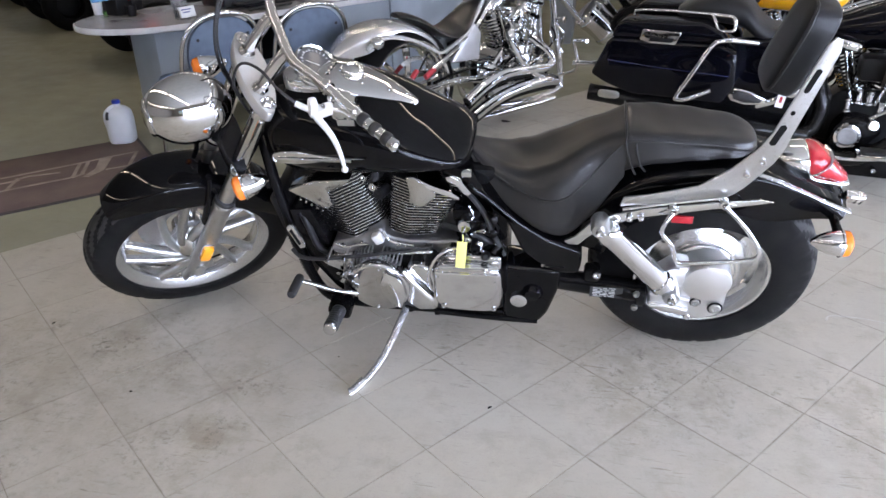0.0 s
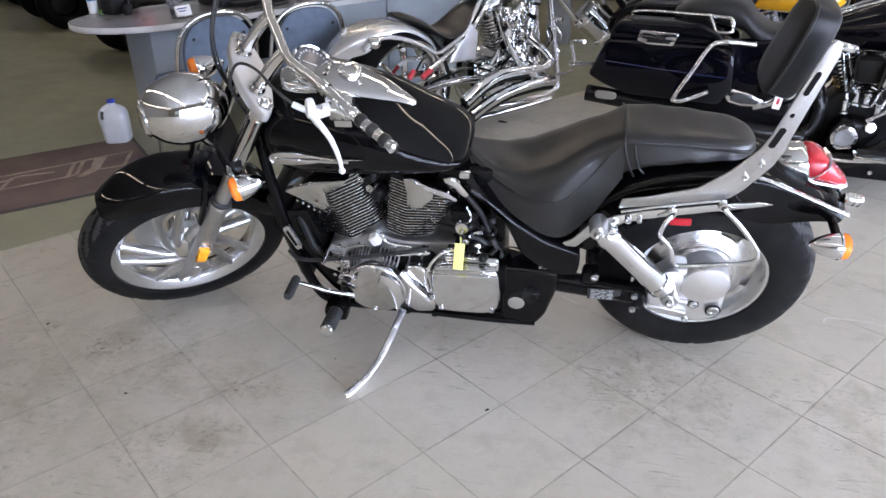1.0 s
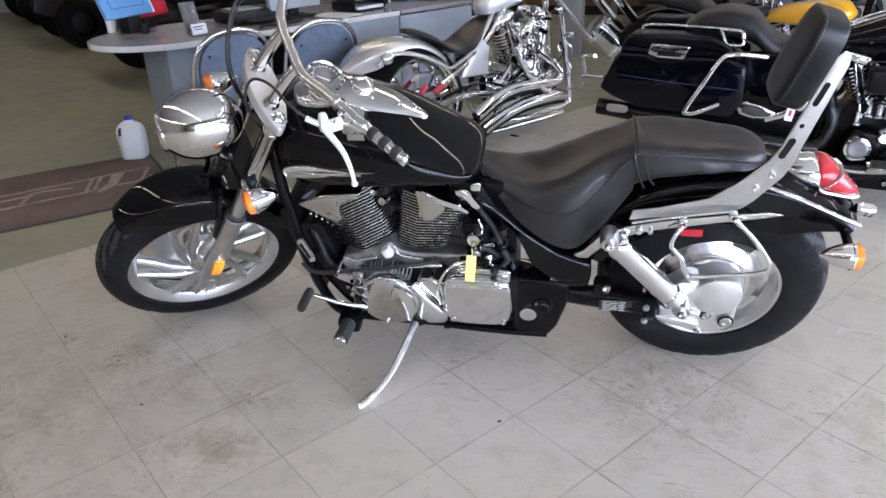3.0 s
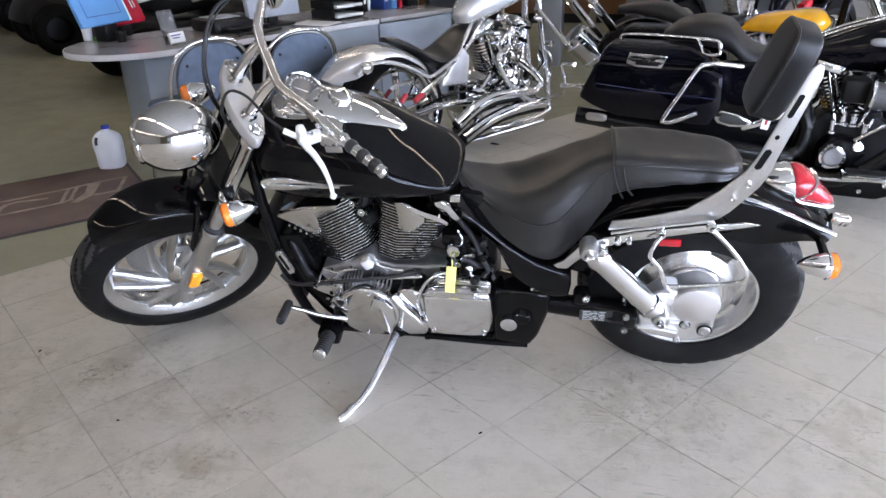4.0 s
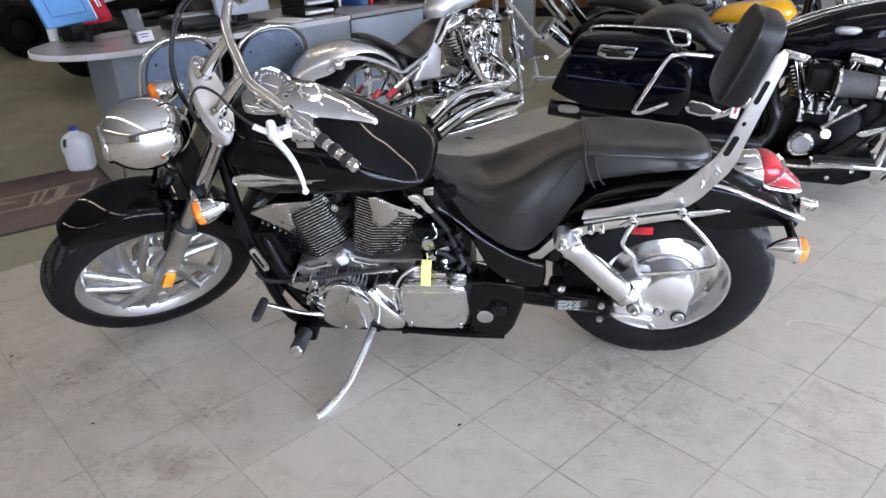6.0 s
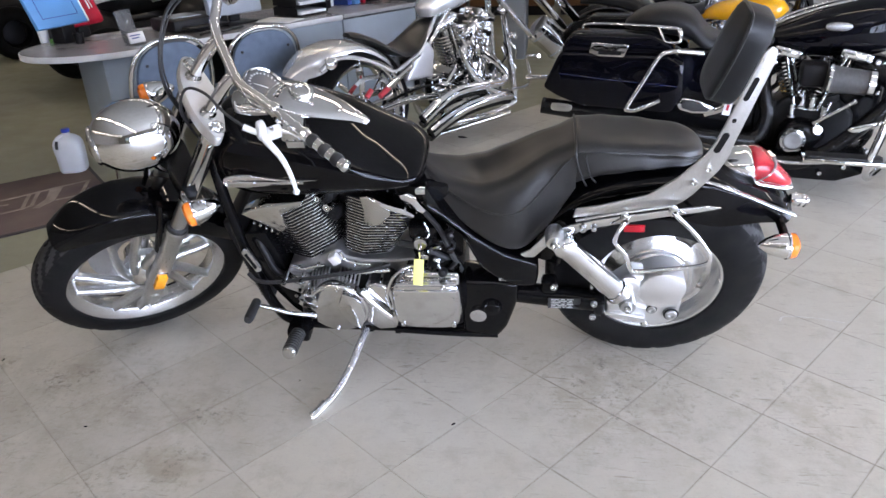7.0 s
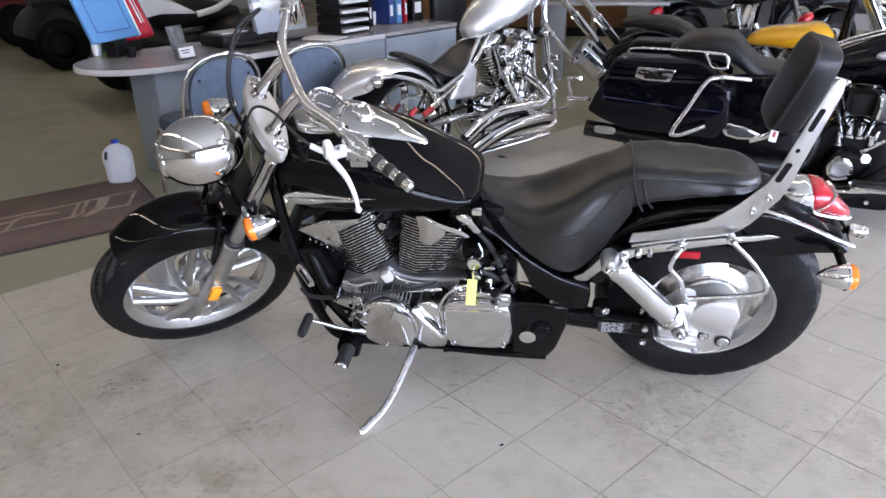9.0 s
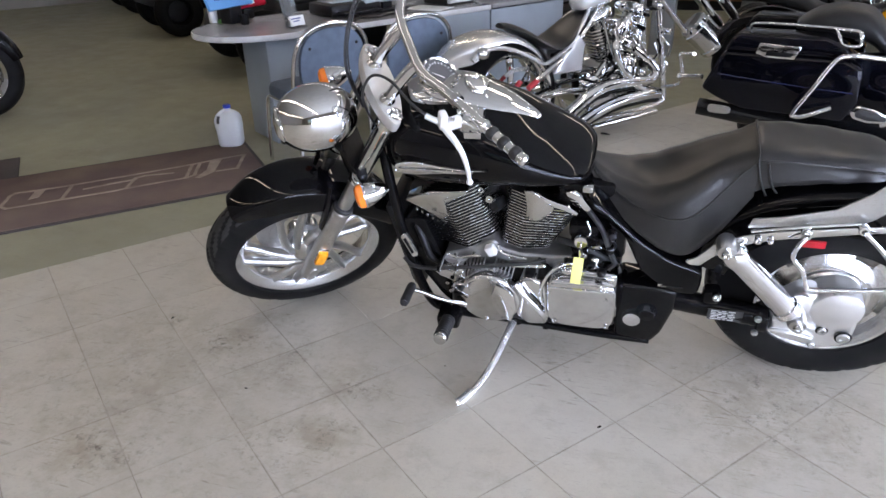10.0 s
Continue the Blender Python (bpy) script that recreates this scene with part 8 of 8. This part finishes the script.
def letter_trays():
    root = thing("letter_tray", on_desk(1.80, 2.84, 6), "stacked black letter trays filled with papers", "letter tray")
    for i in range(4):
        bm = bmesh.new()
        z = 0.005 + i * 0.065
        box(bm, (0, 0, z + 0.003), (0.30, 0.24, 0.006), 0.002)
        for s in (-1, 1):
            box(bm, (s * 0.147, 0, z + 0.03), (0.006, 0.24, 0.055), 0.002)
        box(bm, (0, 0.117, z + 0.03), (0.29, 0.006, 0.055), 0.002)
        part("tray", bm, "dark_plastic", root, "black plastic tray")
        bm = bmesh.new()
        box(bm, (0.01, -0.015, z + 0.018), (0.25, 0.21, 0.020), 0.001)
        part("paper_ream", bm, "paper", root, "ream of white paper")


def desk_clutter():
    folder_stack()
    brochure_holder()
    cup(0.185, 3.27, "paper", 0.032, 0.10, "white paper cup with a green label on the desk")
    cup(0.215, 3.20, "green_card", 0.030, 0.022, "green bowl on the desk", "bowl")
    cup(0.30, 3.04, "dark_plastic", 0.03, 0.06, "dark plastic cup on the desk")
    cup(2.18, 2.98, "white_paint", 0.035, 0.10, "white mug beside the binders", "mug")
    laptop()
    letter_trays()
    root = thing("printer", on_desk(1.00, 2.98, 2), "low dark office printer on the desk", "printer")
    bm = bmesh.new()
    box(bm, (0, 0, 0.04), (0.40, 0.30, 0.08), 0.02)
    part("body", bm, "dark_plastic", root)
    bm = bmesh.new()
    box(bm, (0, -0.19, 0.03), (0.30, 0.10, 0.012), 0.004)
    part("paper_tray", bm, "dark_plastic", root)
    bm = bmesh.new()
    box(bm, (-0.05, 0.02, 0.083), (0.20, 0.18, 0.006), 0.002)
    part("lid", bm, "grey_plastic", root)
    for x, mt, w, lab in ((2.05, "dark_plastic", 0.10, "black box on the desk"), (2.28, "navy_card", 0.05, "navy blue binder standing on the desk"), (2.36, "blue_card", 0.06, "light blue binder standing on the desk"),
                          (2.43, "red_paint", 0.03, "red book standing on the desk"), (2.56, "dark_plastic", 0.12, "black box on the desk")):
        root = thing("binder", on_desk(x, 2.98, 5, DH + 0.005), lab, "binder")
        bm = bmesh.new()
        box(bm, (0, 0, 0.14), (w, 0.22, 0.28), 0.005)
        part("cover", bm, mt, root)
        bm = bmesh.new()
        box(bm, (0, -0.1115, 0.10), (w * 0.6, 0.002, 0.08))
        part("spine_label", bm, "paper", root, smooth=0)
    bm = bmesh.new()
    box(bm, (0, 0, 0.002), (0.20, 0.28, 0.004), 0.001)
    ob = part("paper_sheets", bm, "paper", None, "loose white papers on the desk", category="papers")
    ob.matrix_world = on_desk(1.52, 2.72, 20)
    bm = bmesh.new()
    tube(bm, [(-0.12, 0, 0.008), (-0.05, 0.03, 0.01), (0.02, -0.02, 0.01), (0.10, 0.02, 0.008), (0.22, 0.05, 0.008)], 0.007, 8, 5)
    ob = part("cable", bm, "rubber_trim", None, "black cable lying on the desk", category="cable")
    ob.matrix_world = on_desk(0.98, 2.62, 0)


desk_clutter()


# ---- chairs in front of the desk ----
def banquet_chair(m):
    root = thing("chair", m, "chrome stacking chair with blue-grey oval back", "chair", "chairs at the desk")
    # x to its left along the desk, y forward to the desk; back at y = 0
    bm = bmesh.new()
    arch = [(-0.225, -0.01, 0.0), (-0.225, 0.03, 0.40), (-0.225, 0.0, 0.60), (-0.20, -0.025, 0.72), (-0.12, -0.04, 0.795), (0.0, -0.045, 0.815), (0.12, -0.04, 0.795), (0.20, -0.025, 0.72), (0.225, 0.0, 0.60), (0.225, 0.03, 0.40), (0.225, -0.01, 0.0)]
    tube(bm, arch, 0.011, 12, 7)
    part("back_frame", bm, "chrome_soft", root, "bent chrome tube frame")
    bm = bmesh.new()
    rings = []
    for y, k in ((-0.030, 0.90), (-0.026, 0.98), (-0.012, 1.0), (0.004, 0.97), (0.012, 0.85)):
        ring = []
        for i in range(36):
            t = 2 * math.pi * i / 36
            c, s = math.cos(t), math.sin(t)
            z = 0.60 + 0.195 * k * math.copysign(abs(s) ** 0.85, s)
            ring.append((0.198 * k * math.copysign(abs(c) ** 0.75, c), y + 0.0 - 0.10 * (z - 0.60) * 0.9, z))
        rings.append(ring)
    ring_faces(bm, rings)
    back = part("backrest", bm, "chair_cloth", root, "blue-grey padded back", smooth=50)
    for x, z in ((-0.14, 0.70), (0.14, 0.70), (-0.15, 0.48), (0.15, 0.48)):
        bolt("stud", (x, -0.030 - 0.09 * (z - 0.6), z), (0, -1, 0), 0.008, back, "dark_plastic", 0.004)
    bm = bmesh.new()
    rings = []
    for z, k in ((0.40, 0.93), (0.405, 1.0), (0.44, 1.0), (0.458, 0.96), (0.465, 0.80)):
        rings.append([(0.215 * k * math.copysign(abs(math.cos(t)) ** 0.5, math.cos(t)), 0.235 + 0.215 * k * math.copysign(abs(math.sin(t)) ** 0.5, math.sin(t)), z) for t in [2 * math.pi * i / 36 for i in range(36)]])
    ring_faces(bm, rings)
    part("seat", bm, "chair_cloth", root, "blue-grey padded seat", smooth=50)
    for s in (-1, 1):
        bm = bmesh.new()
        tube(bm, [(s * 0.20, 0.05, 0.39), (s * 0.20, 0.30, 0.392), (s * 0.20, 0.40, 0.385), (s * 0.205, 0.425, 0.30), (s * 0.215, 0.44, 0.0)], 0.011, 12, 5)
        part("front_leg", bm, "chrome_soft", root, "chrome front leg")
    return root


chair = banquet_chair(pose(-1.47, 1.32, 0, 0, 0, 56.6))
copy_thing(chair, pose(-1.115, 1.665, 0, 0, 0, 52))


# ---- mat, jug and small litter on the floor ----
def floor_mat():
    mm = pose(0, 0, 0, 0, 0, 45.3)
    root = thing("floor_mat", mm, "worn brown carpet mat with tan outlined lettering shapes", "mat")
    x0, x1, y0, y1 = -2.35, -0.46, 1.945, 2.80
    bm = bmesh.new()
    box(bm, ((x0 + x1) / 2, (y0 + y1) / 2, 0.004), (x1 - x0, y1 - y0, 0.008), 0.003)
    part("border", bm, "mat_edge", root, "rubber border")
    bm = bmesh.new()
    box(bm, ((x0 + x1) / 2, (y0 + y1) / 2, 0.0075), (x1 - x0 - 0.04, y1 - y0 - 0.04, 0.007), 0.002)
    part("carpet", bm, "mat_pile", root, "brown carpet pile")

    def outline_strip(bm, pts, w=0.017, z=0.0105, closed=True):
        n = len(pts)
        for i in range(n if closed else n - 1):
            a, b = Vector((*pts[i], z)), Vector((*pts[(i + 1) % n], z))
            d = (b - a).normalized()
            s = Vector((-d.y, d.x, 0)) * w / 2
            a, b = a - d * w / 2, b + d * w / 2
            vs = [bm.verts.new(p) for p in (a - s, b - s, b + s, a + s)]
            up = [bm.verts.new(p.co + Vector((0, 0, 0.0015 + 0.0002 * (i % 3)))) for p in vs]
            bm.faces.new(up)
            for k in range(4):
                bm.faces.new((vs[k], vs[(k + 1) % 4], up[(k + 1) % 4], up[k]))

    # slanted outlined letter shapes
    strokes = [[(-1.819, 2.315), (-1.778, 2.469), (-1.752, 2.497), (-1.554, 2.474), (-1.193, 2.474), (-0.835, 2.484), (-0.684, 2.500), (-0.526, 2.506), (-0.615, 2.284), (-0.725, 2.292)],
               [(-1.819, 2.315), (-1.791, 2.274), (-1.556, 2.267), (-1.282, 2.258), (-1.219, 2.267), (-1.153, 2.412), (-1.10, 2.425), (-0.960, 2.390)],
               [(-1.219, 2.267), (-0.900, 2.270), (-0.850, 2.292)], [(-1.476, 2.470), (-1.535, 2.268)], [(-0.835, 2.480), (-0.902, 2.275)], [(-0.790, 2.485), (-0.855, 2.290)],
               [(-1.417, 2.372), (-1.290, 2.385), (-1.156, 2.388)]]
    for pts in strokes:
        bm = bmesh.new()
        outline_strip(bm, pts, 0.020, closed=False)
        part("letter_shape", bm, "mat_print", root, "tan outlined shape", smooth=0)
    for pts in ([(-0.731, 2.492), (-0.661, 2.494), (-0.743, 2.290), (-0.831, 2.225), (-0.858, 2.245), (-0.780, 2.336)], [(-1.659, 2.482), (-1.605, 2.482), (-1.642, 2.363), (-1.690, 2.355)]):
        bm = bmesh.new()
        plate(bm, pts, 0.0, 0.002, 0)
        bm.transform(Matrix(((1, 0, 0, 0), (0, 0, 1, 0), (0, 1, 0, 0.0108), (0, 0, 0, 1))))
        bmesh.ops.recalc_face_normals(bm, faces=bm.faces)
        part("letter_shape", bm, "mat_print", root, "tan filled shape", smooth=0)


floor_mat()
bm = bmesh.new()
box(bm, (0, 0, 0.004), (0.60, 0.40, 0.008), 0.003)
ob = part("floor_mat", bm, "mat_edge", None, "small dark rubber mat on the concrete floor", category="mat")
ob.matrix_world = pose(0, 0, 0, 0, 0, 45.3) @ pose(-2.05, 2.99, 0)


def milk_jug():
    root = thing("plastic_jug", pose(-2.345, 1.555, 0.009, 0, 0, 20), "translucent gallon water jug with a blue cap on the mat", "jug")
    bm = bmesh.new()
    rings = []
    for h, w, p in ((0.0, 0.062, 3.2), (0.004, 0.070, 3.2), (0.02, 0.074, 3.4), (0.13, 0.077, 3.4), (0.170, 0.075, 3.0), (0.192, 0.066, 2.6), (0.208, 0.050, 2.2), (0.219, 0.030, 2.0), (0.224, 0.021, 2.0), (0.240, 0.020, 2.0)):
        rings.append([(w * math.copysign(abs(math.cos(t)) ** (2 / p), math.cos(t)), w * math.copysign(abs(math.sin(t)) ** (2 / p), math.sin(t)), h) for t in [2 * math.pi * i / 40 for i in range(40)]])
    ring_faces(bm, rings)
    body = part("body", bm, "jug", root, "milky translucent plastic body", smooth=60)
    bm = bmesh.new()
    tube(bm, [(-0.015, -0.015, 0.218), (-0.040, -0.035, 0.205), (-0.058, -0.046, 0.18), (-0.062, -0.048, 0.15), (-0.060, -0.045, 0.11)], 0.014, 12, 5)
    part("handle", bm, "jug", body)
    # Solid dark tube paints the shaded gap behind the handle.
    bm = bmesh.new()
    tube(bm, [(-0.040, -0.066, 0.198), (-0.044, -0.073, 0.180), (-0.046, -0.078, 0.155)], 0.008, 8, 4)
    part("handle_gap_shade", bm, "dark_jersey", body)
    bm = bmesh.new()
    lathe(bm, [(0.0, 0.0), (0.0235, 0.0), (0.0235, 0.018), (0.020, 0.021), (0.0, 0.021)], (0, 0, 0.234), (0, 0, 1), 24)
    part("cap", bm, "blue_cap", root, "blue screw cap")


milk_jug()
bm = bmesh.new()
rod(bm, (-0.02, 0, 0.006), (0.02, 0.004, 0.006), 0.006, seg=10)
box(bm, (0.028, 0.004, 0.006), (0.020, 0.008, 0.006), 0.001)
ob = part("floor_litter", bm, "dark_plastic", None, "scrap of dark litter lying on the tiles", category="litter")
ob.matrix_world = pose(-0.133, 2.35, 0, 0, 0, -20)


# ---- second desk, cabinets and wall panels at the back ----
def back_desk():
    root = thing("desk", pose(0.20, 5.05, 0, 0, 0, 0), "second grey office desk near the back wall", "desk")
    bm = bmesh.new()
    box(bm, (0.25, 0.1, 0.70), (1.2, 0.7, 0.03), 0.008)
    part("desktop", bm, "laminate", root)
    bm = bmesh.new()
    box(bm, (-0.17, 0.1, 0.342), (0.20, 0.55, 0.684), 0.01)
    part("pedestal", bm, "wall_panel", root, "grey pedestal")
    bm = bmesh.new()
    box(bm, (0.78, 0.1, 0.342), (0.03, 0.55, 0.684), 0.006)
    part("side_panel", bm, "desk_panel", root)


back_desk()


def cabinet(m, w, h, label):
    root = thing("cabinet", m, label, "cabinet", "wooden cabinets at the back")
    bm = bmesh.new()
    box(bm, (0, 0, 0.12 + h / 2), (w, 0.45, h), 0.006)
    part("body", bm, "wood", root)
    bm = bmesh.new()
    box(bm, (0, 0.02, 0.06), (w - 0.06, 0.38, 0.12))
    part("plinth", bm, "dark_plastic", root, smooth=0)
    for s in (-1, 1):
        bm = bmesh.new()
        box(bm, (s * w / 4, -0.232, 0.12 + h / 2), (w / 2 - 0.012, 0.018, h - 0.03), 0.004)
        door = part("door", bm, "wood", root, "brown wooden door")
        bm = bmesh.new()
        rod(bm, (s * 0.05, -0.255, 0.12 + h * 0.5), (s * 0.05, -0.255, 0.12 + h * 0.68), 0.006, seg=8)
        part("handle", bm, "steel_plate", door)
    return root


first = cabinet(pose(-1.35, 7.9, 0, 0, 0, 0), 1.1, 0.9, "brown wooden cabinet against the back wall")
for x in (-0.2, 0.95):
    copy_thing(first, pose(x, 7.9, 0))
bm = bmesh.new()
box(bm, (0, 0, 0.95), (1.6, 0.05, 1.9), 0.008)
ob = part("wall_screen", bm, "wall_panel", None, "tall grey partition panel behind the motorcycles", category="partition")
ob.matrix_world = pose(1.55, 6.5, 0, 0, 0, 0)


# ---- office chair behind the desk ----
def office_chair(m):
    root = thing("office_chair", m, "black office chair behind the desk", "chair")
    for k in range(5):
        a = 2 * math.pi * k / 5
        bm = bmesh.new()
        tube(bm, [(0, 0, 0.12), (0.15 * math.cos(a), 0.15 * math.sin(a), 0.11), (0.29 * math.cos(a), 0.29 * math.sin(a), 0.075)], 0.018, 8, 4)
        leg = part("base_leg", bm, "dark_plastic", root)
        bm = bmesh.new()
        lathe(bm, [(0.0, -0.02), (0.028, -0.018), (0.03, 0.0), (0.028, 0.018), (0.0, 0.02)], (0.29 * math.cos(a), 0.29 * math.sin(a), 0.03), (-math.sin(a), math.cos(a), 0), 14)
        part("caster", bm, "rubber_trim", leg)
    bm = bmesh.new()
    rod(bm, (0, 0, 0.11), (0, 0, 0.44), 0.025, seg=12)
    part("column", bm, "black_satin", root)
    bm = bmesh.new()
    box(bm, (0, 0, 0.48), (0.48, 0.46, 0.09), 0.035, None, 3)
    part("seat", bm, "pad_vinyl", root)
    bm = bmesh.new()
    box(bm, (0, 0.23, 0.80), (0.44, 0.08, 0.52), 0.035, None, 3)
    part("backrest", bm, "pad_vinyl", root)
    return root


office_chair(pose(-1.15, 4.15, 0, 0, 0, 150))
office_chair(pose(-0.62, 4.05, 0, 0, 0, 60))


# ---- floor tiles, the pieces nearest the bikes as parts ----
def tile_mesh():
    bm = bmesh.new()
    h = TILE / 2 - 0.0007
    ring_faces(bm, [[(sx * (h - i), sy * (h - i), z) for sx, sy in ((-1, -1), (1, -1), (1, 1), (-1, 1))] for z, i in ((-0.0022, 0.0), (-0.0002, 0.0), (0.0, 0.0002))])
    bmesh.ops.recalc_face_normals(bm, faces=bm.faces)
    me = bpy.data.meshes.new("floor_tile")
    bm.to_mesh(me)
    bm.free()
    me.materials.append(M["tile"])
    return me


tile_data = tile_mesh()
rest = bmesh.new()
I0, I1 = math.floor(ROOM_X0 / TILE), math.floor(ROOM_X1 / TILE)
J0, J1 = math.floor(ROOM_Y0 / TILE), 3
h = TILE / 2 - 0.0007
for i in range(I0, I1):
    for j in range(J0 + 1, J1):
        cx, cy = (i + 0.5) * TILE, (j + 0.5) * TILE
        if -5 <= i < 19 and -9 <= j < 3:
            ob = new("floor_tile", tile_data)
            ob.parent = floor
            ob.location = (cx, cy, random.uniform(-0.0003, 0.0))
            ob.rotation_euler = (0, 0, random.choice((0, 1, 2, 3)) * math.pi / 2)
        else:
            ring_faces(rest, [[(cx + sx * h, cy + sy * h, z) for sx, sy in ((-1, -1), (1, -1), (1, 1), (-1, 1))] for z in (-0.0022, 0.0)])
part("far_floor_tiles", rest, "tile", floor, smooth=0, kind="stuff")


# pale paint scratch and a few dark specks on the tiles
bm = bmesh.new()
line = [Vector((1.300, 0.239, 0)), Vector((1.326, 0.274, 0)), Vector((1.426, 0.275, 0)), Vector((1.520, 0.251, 0))]
tube(bm, [p + Vector((0, 0, 0.0006)) for p in line], 0.0035, 6, 6, squash=0.3)
part("paint_scratch", bm, "pale_scratch", None, "thin white scratch of paint on the grey tiles", category="scratch")
for x, y, r in ((-1.376, -0.304, 0.008), (-0.87, -0.598, 0.006), (0.226, -0.454, 0.008), (-0.30, -0.30, 0.004)):
    bm = bmesh.new()
    lathe(bm, [(0.0, 0.0), (r, 0.0), (r * 0.7, 0.0022), (0.0, 0.003)], (0, 0, 0), (0, 0, 1), 9)
    bm.transform(Matrix.Diagonal((1.0, 0.45, 1.0, 1.0)))
    ob = part("dirt_speck", bm, "ink", None, "dark speck of dirt on the tiles", category="dirt", group="specks on the tiles")
    ob.matrix_world = pose(x, y, 0, 0, 0, x * 200)
